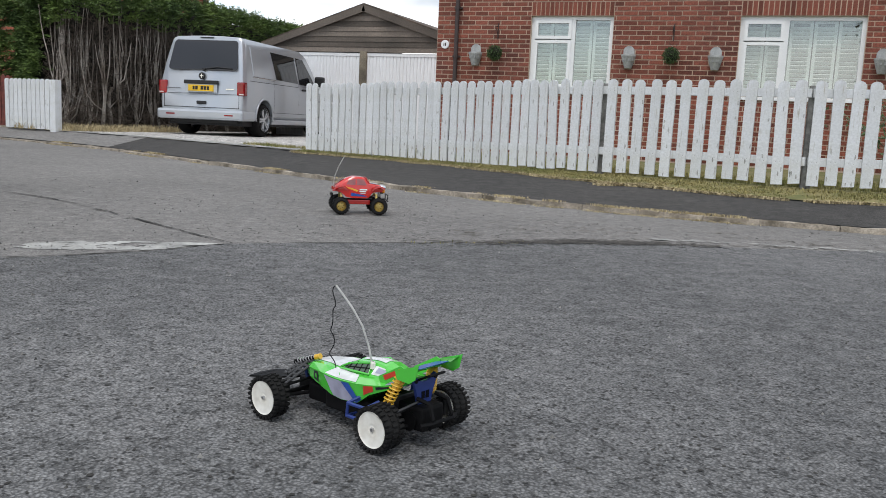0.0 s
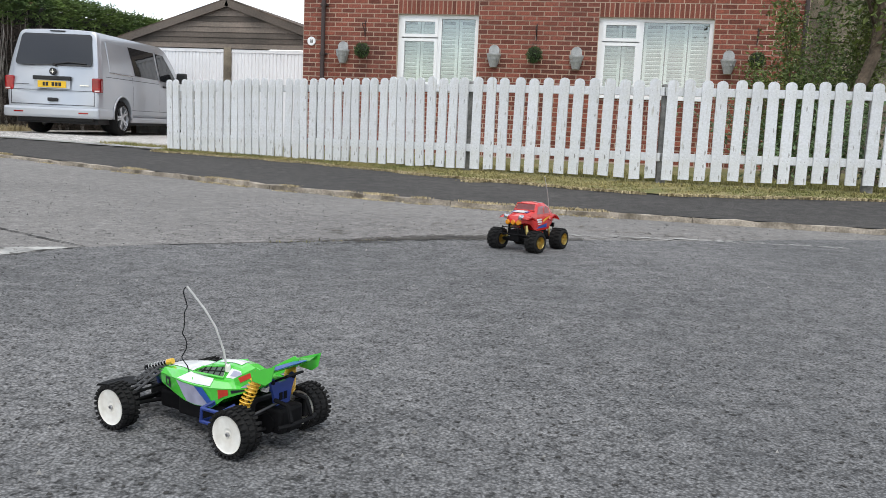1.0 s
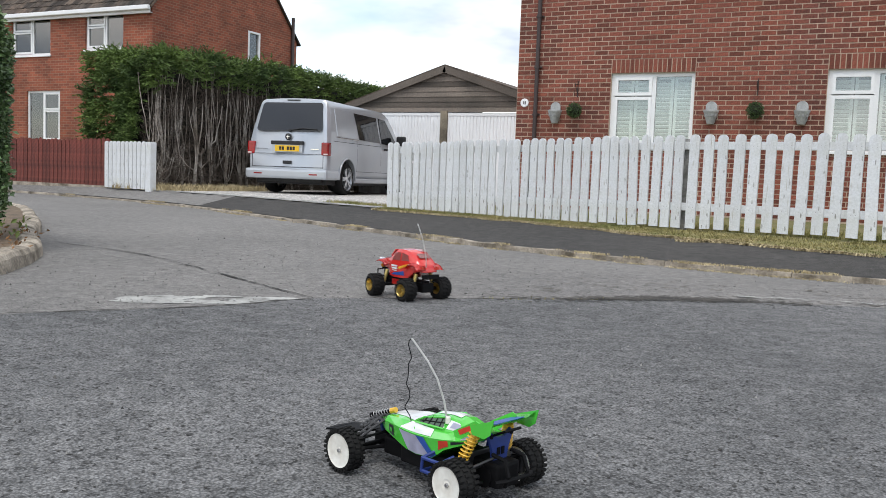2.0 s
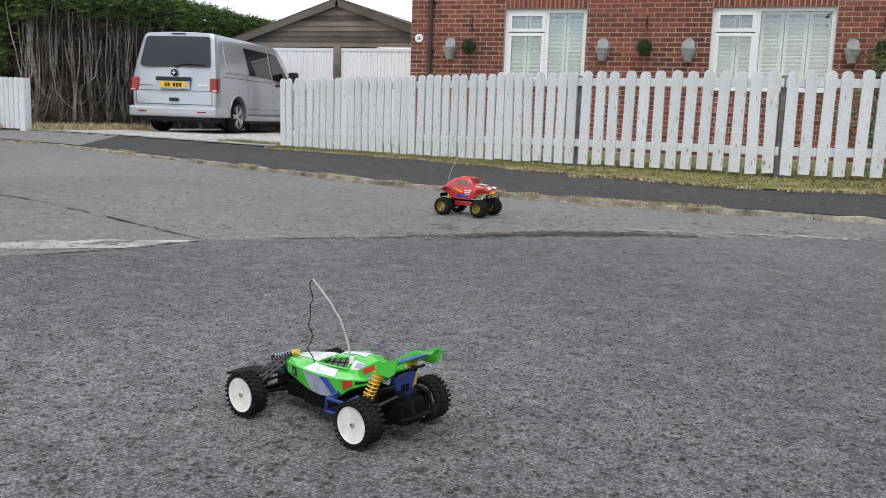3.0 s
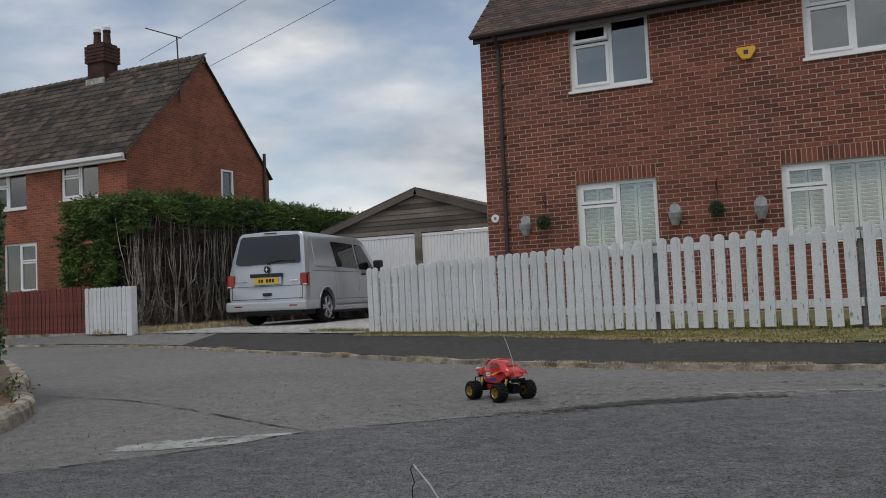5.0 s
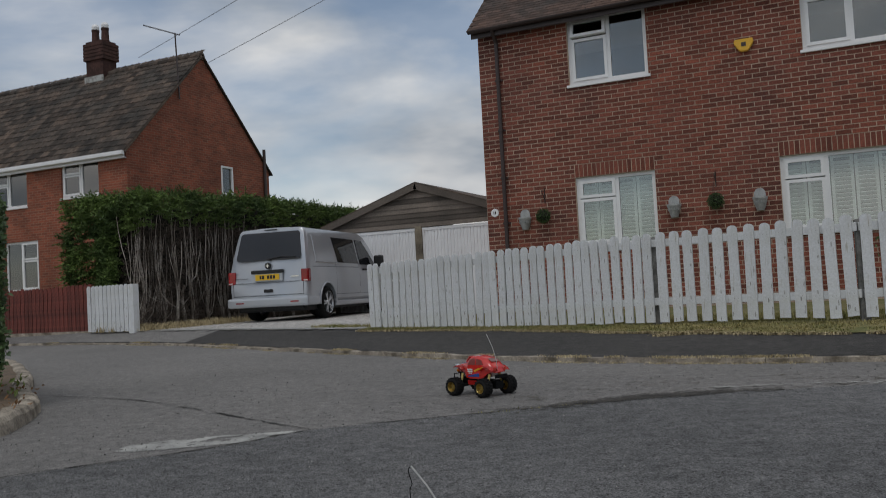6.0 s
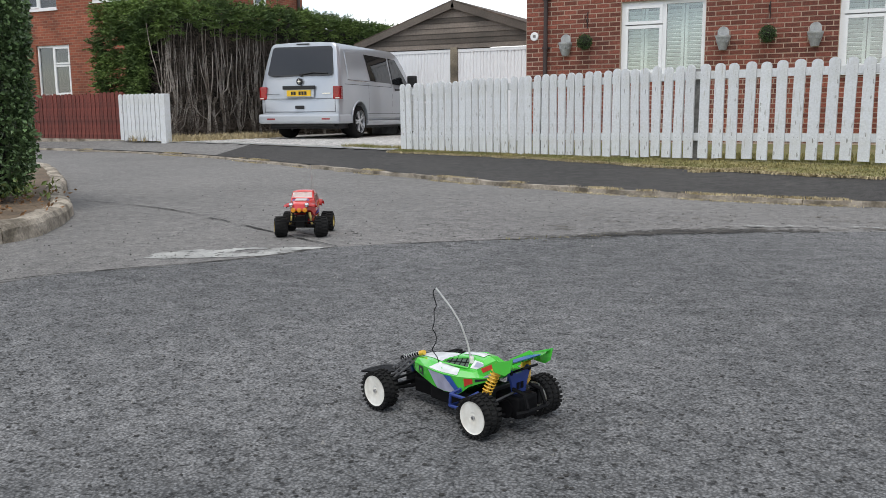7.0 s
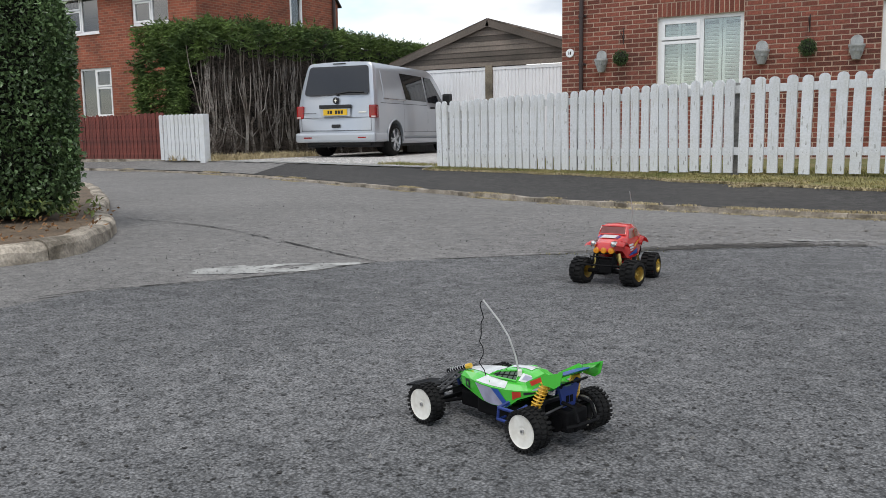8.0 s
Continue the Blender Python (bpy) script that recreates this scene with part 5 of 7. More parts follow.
# ---- island kerb with privet hedge ----
ISLE = smooth_line([(-3.4, -3.5), (-1.6, -1.5), (-0.55, -0.25), (-0.17, 0.40), (-0.12, 0.72), (-0.25, 1.06), (-0.76, 1.67), (-1.32, 2.12), (-2.05, 2.68), (-3.3, 3.7), (-6, 5.4), (-12, 7.2), (-22, 8.0)], 6)
isle = ribbon("island", offset(ISLE, 0.10), [(p[0] - 14, p[1] - 2.0) for p in ISLE], 0.085, 0.14, M_SOIL, 3)
tagged(isle, "bare dry earth bed behind the kerb", "ground", kind="structure")
kerb_b = thing("kerb", pose(0, 0, 0), "worn rounded concrete kerb round the planted corner", "kerb", kind="structure")
kerb_run(kerb_b, [(p.x, p.y) for p, d in along([q for q in ISLE if q[0] > -9], 0.10)], 9, [(-0.01, -0.04), (0.0, 0.065), (0.018, 0.092), (0.055, 0.104), (0.11, 0.104), (0.128, 0.09), (0.13, -0.04)], 0.016)
privet = thing("privet_hedge", pose(0, 0, 0), "dense clipped dark green privet hedge on the corner", "hedge")
PA, PB = Vector((-1.10, 1.70, 0)), Vector((-2.75, -1.50, 0))
pd = (PB - PA).normalized()
HGT, DEP = 1.80, 1.25
m_h = Matrix.Translation(PA) @ Matrix.Rotation(math.atan2(pd.y, pd.x), 4, "Z")
# added near-black block that paints the shade within the privet
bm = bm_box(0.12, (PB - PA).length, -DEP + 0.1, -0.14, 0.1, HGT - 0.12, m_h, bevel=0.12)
part("core", bm, M_SHADE_CORE, privet)
spots = []
r = random.Random(51)
L = (PB - PA).length
for _ in range(46000):
    k = r.random()
    u, v, z = r.uniform(0, L), -r.uniform(0, DEP), r.uniform(0.14, HGT)
    if k < 0.50:
        v, out = 0.0, Vector((0, 1, 0))
        u = L * r.random() ** 1.4
    elif k < 0.72:
        u, out = 0.0, Vector((-1, 0, 0))
    elif k < 0.80:
        v, out = -DEP, Vector((0, -1, 0))
    else:
        z, out = HGT, Vector((0, 0, 1))
    # rounded shoulders, narrower foot, uneven surface
    sh = max(0.0, z - (HGT - 0.45)) / 0.45
    foot = max(0.0, 0.35 - z) / 0.35
    ins = 0.22 * sh * sh + 0.14 * foot
    bump = 0.07 * noise.noise((u * 1.6, v * 1.6, z * 1.6)) + 0.04 * noise.noise((u * 5, v * 5, z * 5))
    u = u + ins if u < L / 2 else u
    v = v - ins if v > -DEP / 2 else v + ins
    if out.z:
        z = HGT - 0.16 * (abs(v + DEP / 2) / (DEP / 2)) ** 2 * 1.0 - 0.2 * max(0, 1 - u / 0.45) ** 2
    p = Vector((u, v, z)) + out * (bump + r.uniform(-0.07, 0.03))
    spots.append((m_h @ p, m_h.to_3x3() @ out))
leaves("foliage", spots, 0.040, M_PRIVET, privet, 7, slim=0.58, spread=0.75)
low = [(m_h @ Vector((r.uniform(-0.1, 2.4), r.uniform(0.0, 0.35) - 0.05, 0.12 + r.random() * 0.12)), (0.2, -0.3, 1)) for _ in range(260)]
tagged(leaves("foliage_low", low, 0.045, M_SHRUB, privet, 8, spread=0.8), kind="stuff")
litter = []
for _ in range(420):
    p, d = r.choice(along(ISLE, 0.1)[20:75])
    litter.append(((p.x - r.uniform(0.1, 0.9), p.y + r.uniform(-.25, .25), 0.112), (0.3, 0.2, 0.15)))
fallen = leaves("fallen_leaves", litter, 0.035, mat("dead_leaf", (0.24, 0.13, 0.06), 0.9, rnd=0.4), None, 10, spread=0.25)
tagged(fallen, "brown dead leaves lying on the earth bed", "leaves", kind="stuff")

# ---- garden shrubs and tree ----


def shrub(x, y, h, w, seed, material, label, n=1600, size=0.06):
    t = thing("shrub", pose(x, y, Z_LAND), label, "shrub", "garden shrubs")
    r = random.Random(seed)
    spots = []
    for k in range(11):
        bm = bmesh.new()
        a = r.uniform(0, 6.28)
        p = [Vector((0.08 * math.cos(a), 0.08 * math.sin(a), 0))]
        for j in range(5):
            p.append(p[-1] + Vector((math.cos(a) * w * r.uniform(.04, .2), math.sin(a) * w * r.uniform(.04, .2), h * r.uniform(.13, .2))))
        tube(bm, p, 0.012, 5, 0.004)
        part("stem", bm, M_TRUNK, t)
        for j in range(n // 11):
            i = r.uniform(0.8, 4.99)
            q = p[int(i)].lerp(p[int(i) + 1], i % 1)
            spots.append((q + Vector((r.gauss(0, .10), r.gauss(0, .10), r.gauss(0, .09))), (r.gauss(0, 1), r.gauss(0, 1), 0.4)))
    leaves("foliage", spots, size, material, t, seed)


shrub(5.75, 9.3, 1.55, 0.9, 3, M_SHRUB, "leafy bright green garden shrub behind the fence", 7000, 0.05)
shrub(6.22, 9.5, 2.5, 1.0, 4, M_SHRUB, "tall loose green shrub behind the fence", 14000, 0.052)
shrub(5.6, 7.9, 0.95, 1.2, 5, M_PRIVET, "low dark green shrub behind the fence", 2400)
shrub(6.6, 8.0, 1.0, 1.3, 6, M_PRIVET, "low dark green shrub behind the fence", 2400)
shrub(7.5, 8.0, 1.1, 1.2, 9, M_SHRUB, "low green shrub behind the fence", 2000)
tree = thing("tree", pose(6.35, 8.7, Z_LAND), "small garden tree with bent brown trunk", "tree")
bm = bmesh.new()
tube(bm, [(-.15, 0, -.1), (-.1, 0, .5), (0.02, 0, 1.0), (.18, .05, 1.45), (.20, .05, 1.9), (.1, 0, 2.4), (.3, 0, 3.0)], 0.085, 8, 0.05)
part("trunk", bm, M_TRUNK, tree)
r = random.Random(61)
spots = []
for k in range(12):
    bm = bmesh.new()
    p = [Vector((.15, .03, r.uniform(1.5, 2.6)))]
    a = r.uniform(0, 6.28)
    for j in range(5):
        p.append(p[-1] + Vector((math.cos(a) * .22 + r.gauss(0, .05), math.sin(a) * .22 + r.gauss(0, .05), r.uniform(.05, .25))))
    tube(bm, p, 0.028, 6, 0.006)
    part("limb", bm, M_TRUNK, tree)
    for j in range(150):
        q = p[r.randint(1, 5)] + Vector((r.gauss(0, .17), r.gauss(0, .17), r.gauss(0, .15)))
        spots.append((q, (r.gauss(0, 1), r.gauss(0, 1), -0.2)))
leaves("crown", spots, 0.10, M_SHRUB, tree, 12, droop=0.4)

# ---- silver van on the drive ----
M_SILVER = mat("silver_paint", (0.40, 0.43, 0.475), 0.28, metal=0.35, vary=0.03, grain=300, stain=1.0, tint=(0.46, 0.48, 0.51), coat=0.6)
M_SEAM = mat("seam_black", (0.02, 0.02, 0.022), 0.7)
M_REDLAMP = mat("red_lamp", (0.38, 0.006, 0.009), 0.2, vary=0.3, grain=60, coat=0.4)
M_CLEARLAMP = mat("clear_lamp", (0.75, 0.62, 0.6), 0.15, coat=0.6)
M_YELLOWPLATE = mat("yellow_plate", (0.78, 0.48, 0.02), 0.45, vary=0.05)
M_ALLOY = mat("alloy", (0.55, 0.56, 0.58), 0.3, metal=0.85, vary=0.06)
M_CHROME = mat("chrome", (0.7, 0.7, 0.72), 0.12, metal=1.0, vary=0.02)
M_REARGLASS = mat("tinted_glass", (0.010, 0.012, 0.015), 0.03, vary=0.1, spec=0.5, coat=0.0)

van = thing("van", pose(-6.62, 12.16, Z_LAND - 0.004, 0, 0, 8.0), "silver panel van with tinted windows parked on the gravel drive", "van")
WIDE = 0.95
PROFILE = [(x * WIDE, z) for x, z in [(0.0, 0.30), (0.60, 0.30), (0.84, 0.32), (0.925, 0.42), (0.945, 0.60), (0.95, 0.80), (0.945, 1.00), (0.93, 1.10), (0.895, 1.35), (0.855, 1.58), (0.825, 1.74), (0.80, 1.84), (0.755, 1.895), (0.68, 1.915), (0.35, 1.93), (0.0, 1.935)]]


def roof_at(y):
    pts = [(0, 1.935), (3.15, 1.935), (3.45, 1.86), (3.8, 1.62), (4.2, 1.28), (4.45, 1.12), (4.75, 1.00), (4.9, 0.85)]
    for (a, p), (b, q) in zip(pts, pts[1:]):
        if a <= y <= b:
            return p + (q - p) * (y - a) / (b - a)
    return 0.85


def van_skin(x, z, y):
    top = roof_at(y)
    if z > 1.02:
        z = 1.02 + (z - 1.02) * max(0.02, (top - 1.02)) / 0.915 if top > 1.02 else min(z, 1.02) * top / 1.02
    elif top < 1.02:
        z = min(z, 0.3 + (z - 0.3) * (top - 0.3) / 0.72)
    return x, z


def rear_y(z):
    return 0.03 if z < 1.0 else 0.03 + 0.24 * ((z - 1.0) / 0.94) ** 1.2


bm = bmesh.new()
rings = []
for k, y in enumerate((-1.0, 0.0, 0.07, 0.2, 0.55, 0.98, 1.4, 2.2, 3.15, 3.45, 3.8, 4.2, 4.45, 4.75, 4.9)):
    ring = []
    prof = PROFILE + [(-x, z) for x, z in PROFILE[-2:0:-1]]
    for x, z in prof:
        if k == 0:
            sx, sz, yy = x * 0.90, 0.33 + (z - 0.30) * 0.975, rear_y(z)
        else:
            sx, sz = van_skin(x, z, max(y, 0))
            shift = rear_y(z) * max(0.0, 1 - y / 0.55)
            yy = y + shift
            if k == 1:
                sx, sz, yy = x * 0.965, 0.315 + (z - 0.3) * 0.99, rear_y(z) + 0.02
            if k == 2:
                yy = rear_y(z) + 0.075
            if y > 4.3:
                sx *= 1 - 0.16 * ((y - 4.3) / 0.6) ** 2
        ring.append(bm.verts.new((sx, yy, sz)))
    rings.append(ring)
n = len(rings[0])
for a, b in zip(rings, rings[1:]):
    for i in range(n):
        bm.faces.new((a[i], a[(i + 1) % n], b[(i + 1) % n], b[i]))
bm.faces.new(rings[0])
bm.faces.new(rings[-1][::-1])
bmesh.ops.recalc_face_normals(bm, faces=bm.faces[:])
body = part("body", bm, M_SILVER, van, "silver metallic bodywork", smooth=True)
bm = bmesh.new()
for y in (0.98, 3.98):
    for s in (-1, 1):
        rod(bm, (s * 0.62, y, 0.36), (s * 1.2, y, 0.36), 0.385, n=32)
cutter = part("cutter", bm, M_SEAM, van)
mod = body.modifiers.new("arches", "BOOLEAN")
mod.operation, mod.object, mod.solver = "DIFFERENCE", cutter, "EXACT"
bpy.context.view_layer.update()
cut = bpy.data.meshes.new_from_object(body.evaluated_get(bpy.context.evaluated_depsgraph_get()))
body.modifiers.clear()

body.data = cut
cut.shade_smooth()
cut.set_sharp_from_angle(angle=radians(32))
bpy.data.objects.remove(cutter)


for s in (1, -1):
    for y in (0.98, 3.98):
        bm = bmesh.new()
        pts = []
        for k in range(21):
            a = math.radians(-8 + 196 * k / 20)
            pts.append((s * (0.905 if 0.5 < 0.36 + 0.39 * math.sin(a) else 0.90), y + 0.40 * math.cos(a), max(0.31, 0.36 + 0.40 * math.sin(a))))
        tube(bm, pts, 0.022, 6)
        part("wheel_arch", bm, M_SILVER, van, smooth=True)


def panel(name, outline, place, material, parent, depth=0.012, label=""):
    """A thin shaped panel; place turns (a, b, out) into the van's space."""
    bm = bmesh.new()
    lo = [bm.verts.new(place(a, b, -depth)) for a, b in outline]
    hi = [bm.verts.new(place(a, b, depth)) for a, b in outline]
    bm.faces.new(hi)
    bm.faces.new(lo[::-1])
    for i in range(len(outline)):
        bm.faces.new((hi[i], lo[i], lo[(i + 1) % len(outline)], hi[(i + 1) % len(outline)]))
    bmesh.ops.recalc_face_normals(bm, faces=bm.faces[:])
    return part(name, bm, material, parent, label)


def on_rear(a, b, o):
    return Vector((a, rear_y(b) - o - 0.001, b))


def side_x(z):
    for (x0, z0), (x1, z1) in zip(PROFILE[3:], PROFILE[4:]):
        if z0 <= z <= z1:
            return x0 + (x1 - x0) * (z - z0) / (z1 - z0)
    return 0.95


def on_side(a, b, o):
    return Vector((side_x(b) + o, a, b))


def rounded(x0, x1, z0, z1, r, top=1.0, k=5):
    """A rounded outline; top narrows its upper edge."""
    out = []
    for cx, cz, s in ((x1 - r, z0 + r, -90), (x1 - r, z1 - r, 0), (x0 + r, z1 - r, 90), (x0 + r, z0 + r, 180)):
        for i in range(k + 1):
            a = radians(s + 90 * i / k)
            x, z = cx + r * math.cos(a), cz + r * math.sin(a)
            w = 1 - (1 - top) * (z - z0) / (z1 - z0)
            out.append(((x - (x0 + x1) / 2) * w + (x0 + x1) / 2, z))
    return out


panel("rear_window", rounded(-0.74, 0.74, 1.26, 1.845, 0.07, 0.905), on_rear, M_REARGLASS, van, 0.006, "dark tinted rear window")
bm = bmesh.new()
box(bm, -0.80, -0.792, 0.024, 0.04, 0.53, 1.02)
box(bm, 0.792, 0.80, 0.024, 0.04, 0.53, 1.02)
box(bm, -0.795, 0.795, 0.024, 0.04, 0.535, 0.545)
box(bm, -0.795, 0.795, 0.026, 0.04, 0.800, 0.806)
part("tailgate_seam", bm, M_SEAM, van)
part("bumper", bm_box(-0.92, 0.92, -0.05, 0.56, 0.30, 0.50, bevel=0.05), M_SILVER, van, "silver rear bumper")
part("bumper_lip", bm_box(-0.72, 0.72, 0.12, 0.4, 0.24, 0.34, bevel=0.02), M_BLACK, van)
for s in (-1, 1):
    part("reflector", bm_box(s * 0.62 - 0.09, s * 0.62 + 0.09, -0.057, -0.046, 0.385, 0.41), M_REDLAMP, van)
    bm = bmesh.new()
    box(bm, 0.745 if s > 0 else -0.915, 0.915 if s > 0 else -0.745, 0.020, 0.17, 0.78, 1.05, bevel=0.035)
    lamp = part("tail_lamp", bm, M_REDLAMP, van, "red tail lamp")
    part("lamp_lens", bm_box(s * 0.855 - 0.045, s * 0.855 + 0.045, 0.014, 0.022, 0.80, 0.825), M_CLEARLAMP, lamp)
part("plate_trim", bm_box(-0.36, 0.36, -0.012, 0.05, 0.985, 1.06, bevel=0.012), M_BLACK, van, "black plate lamp strip")
part("plate_recess", bm_box(-0.34, 0.34, 0.012, 0.03, 0.83, 0.985), M_SILVER, van)
np_ = part("number_plate", bm_box(-0.27, 0.27, -0.002, 0.014, 0.85, 0.97, bevel=0.004), M_YELLOWPLATE, van, "yellow number plate")
for a, b in ((-0.17, -0.13), (-0.115, -0.065), (0.0, 0.05), (0.065, 0.115), (0.13, 0.18)):
    part("figure_bar", bm_box(a, b, -0.006, -0.001, 0.877, 0.945), M_SEAM, np_)
bm = bmesh.new()
lathe(bm, [(0.001, -0.018), (0.058, -0.016), (0.068, -0.008), (0.068, 0.01)], 24)
badge = part("badge", bm, M_SEAM, van, "round dark badge with bright shape")
badge.matrix_basis = pose(0, 0.050, 1.145)
bm = bmesh.new()
box(bm, -0.035, 0.035, -0.0215, -0.0165, -0.006, 0.006)
box(bm, -0.006, 0.006, -0.0215, -0.0165, -0.04, 0.04)
part("emblem", bm, M_CHROME, badge)
part("tailgate_handle", bm_box(-0.10, 0.10, 0.012, 0.04, 0.60, 0.665, bevel=0.014), M_SEAM, van, "black tailgate handle")
part("script_bar", bm_box(0.52, 0.70, 0.022, 0.034, 0.895, 0.912), M_CHROME, van)
part("script_bar", bm_box(-0.80, -0.45, 0.022, 0.034, 0.895, 0.903), M_SEAM, van)
bm = bmesh.new()
tube(bm, [(0.02, rear_y(1.28) - 0.02, 1.28), (0.30, rear_y(1.32) - 0.026, 1.32), (0.62, rear_y(1.30) - 0.022, 1.30)], 0.012, 6)
rod(bm, (0.02, rear_y(1.27) - 0.03, 1.27), (0.02, rear_y(1.27) + 0.02, 1.27), 0.03, n=10)
part("rear_wiper", bm, M_SEAM, van)
part("brake_lamp", bm_box(-0.14, 0.14, 0.235, 0.29, 1.885, 1.905), M_SEAM, van)


def side_patch(name, quad, material, label, out=0.012):
    """A curved panel on both flanks between a lower and an upper edge."""
    a, b, c, d = [Vector(q) for q in quad]
    for s in (1, -1):
        bm = bmesh.new()
        g = []
        for i in range(7):
            row = []
            for j in range(9):
                fi, fj = (0, .015, .25, .5, .75, .985, 1)[i], (0, .02, .2, .35, .5, .65, .8, .98, 1)[j]
                p = a.lerp(b, fi).lerp(d.lerp(c, fi), fj)
                edge = -0.02 if i in (0, 6) or j in (0, 8) else out
                v = on_side(p.x, p.y, edge)
                row.append(bm.verts.new((v.x * s, v.y, v.z)))
            g.append(row)
        for i in range(6):
            for j in range(8):
                bm.faces.new((g[i][j], g[i + 1][j], g[i + 1][j + 1], g[i][j + 1]))
        bmesh.ops.recalc_face_normals(bm, faces=bm.faces[:])
        part(name, bm, material, van, label)


side_patch("side_window", [(1.60, 1.18), (2.76, 1.16), (2.68, 1.74), (1.44, 1.75)], M_REARGLASS, "dark tinted side window")
side_patch("side_panel", [(0.48, 1.19), (1.56, 1.18), (1.40, 1.75), (0.48, 1.76)], M_SILVER, "silver blank window panel", 0.010)
side_patch("door_window", [(2.84, 1.15), (3.86, 1.12), (3.16, 1.73), (2.78, 1.74)], M_REARGLASS, "cab door window")
bm = bmesh.new()
for a, b, c, d in ((0.30, 2.76, 1.085, 1.095), (2.78, 2.79, 0.5, 1.75), (1.46, 1.468, 0.5, 1.18), (3.88, 3.89, 0.5, 1.1), (1.35, 3.88, 0.495, 0.503)):
    zs = [c + (d - c) * i / 6 for i in range(7)]
    for z0, z1 in zip(zs, zs[1:]):
        vs = [bm.verts.new(on_side(a, z0, 0.002)), bm.verts.new(on_side(b, z0, 0.002)), bm.verts.new(on_side(b, z1, 0.002)), bm.verts.new(on_side(a, z1, 0.002))]
        bm.faces.new(vs)
part("side_seam", bm, M_SEAM, van)
bm = bmesh.new()
tube(bm, [on_side(0.45, 1.175, 0.01), on_side(1.55, 1.165, 0.012)], 0.012, 6)
part("slide_rail", bm, M_CHROME, van)
part("door_handle", bm_box(0.895, 0.935, 2.95, 3.15, 1.02, 1.06, bevel=0.008), M_SEAM, van)
part("sill", bm_box(0.76, 0.885, 1.38, 3.58, 0.25, 0.36, bevel=0.03), M_SILVER, van)
part("underbody", bm_box(-0.78, 0.78, 0.2, 4.6, 0.20, 0.34), M_SEAM, van)
bm = bm_box(0.95, 1.17, 3.56, 3.70, 1.10, 1.38, bevel=0.04)
box(bm, 0.84, 1.00, 3.60, 3.66, 1.10, 1.16)
part("mirror", bm, M_BLACK, van, "black door mirror")
bm = bm_box(-1.20, -0.98, 3.66, 3.80, 1.10, 1.38, bevel=0.04)
part("mirror", bm, M_BLACK, van, "black door mirror")
for y in (0.98, 3.98):
    for s in (-1, 1):
        w = new("wheel")
        w.parent = van
        w.matrix_basis = pose(s * 0.775, y, 0.335, 0, 0, -90 if s > 0 else 90)
        bm = bmesh.new()
        lathe(bm, [(0.22, 0.12), (0.30, 0.125), (0.328, 0.10), (0.338, 0.05), (0.338, -0.05), (0.328, -0.10), (0.30, -0.125), (0.22, -0.12)], 36)
        part("tyre", bm, M_TYRE, w, smooth=True)
        bm = bmesh.new()
        lathe(bm, [(0.235, 0.12), (0.24, 0.128), (0.225, 0.10), (0.21, 0.0), (0.21, -0.10)], 36)
        for i in range(5):
            a0 = 2 * math.pi * i / 5
            for da in (-0.16, 0.16):
                a = a0 + da
                m = Matrix.Rotation(-a, 4, "Y")
                box(bm, 0.03, 0.225, 0.075, 0.115, -0.017, 0.017, m)
        lathe(bm, [(0.001, 0.118), (0.05, 0.118), (0.062, 0.08)], 16)
        part("rim", bm, M_ALLOY, w, "silver five-spoke alloy rim")
        bm = bmesh.new()
        lathe(bm, [(0.001, 0.02), (0.15, 0.02), (0.15, -0.02)], 24)
        part("brake_disc", bm, M_SEAM, w)

# ---- green toy buggy ----
M_LIME = mat("lime_shell", (0.075, 0.52, 0.05), 0.2, vary=0.03, grain=30, coat=0.7)
M_TUB = mat("black_nylon", (0.007, 0.007, 0.008), 0.6, vary=0.25, grain=80, spec=0.12)
M_DRILLED = mat("grey_nylon", (0.034, 0.034, 0.036), 0.35, vary=0.2, grain=80)
M_BLUE = mat("blue_nylon", (0.02, 0.045, 0.22), 0.45, vary=0.12, grain=60)
M_DISH = mat("white_dish", (0.76, 0.75, 0.70), 0.5, vary=0.06, grain=60, stain=30, tint=(0.66, 0.63, 0.56))
M_GOLDSPRING = mat("yellow_spring", (0.72, 0.43, 0.04), 0.4, vary=0.08)
M_STEEL = mat("steel", (0.55, 0.55, 0.56), 0.3, metal=0.9, vary=0.1)
M_DECALW = mat("decal_white", (0.78, 0.80, 0.80), 0.25)
M_DECALB = mat("decal_blue", (0.03, 0.10, 0.42), 0.3)
M_DECALG = mat("decal_grey", (0.42, 0.42, 0.55), 0.3)
M_DECALR = mat("decal_red", (0.68, 0.06, 0.03), 0.3)
M_DECALK = mat("decal_black", (0.02, 0.02, 0.03), 0.4)
M_SCREEN = mat("smoked_screen", (0.06, 0.10, 0.06), 0.15, vary=0.2, grain=50, coat=0.6)
M_AERIAL = mat("clear_aerial_tube", (0.62, 0.62, 0.60), 0.3, trans=0.3)

buggy = thing("toy_buggy", pose(3.1780, -0.5630, 0.006, 0, 0, 161.0), "lime green radio-controlled toy buggy standing on the road", "toy car")


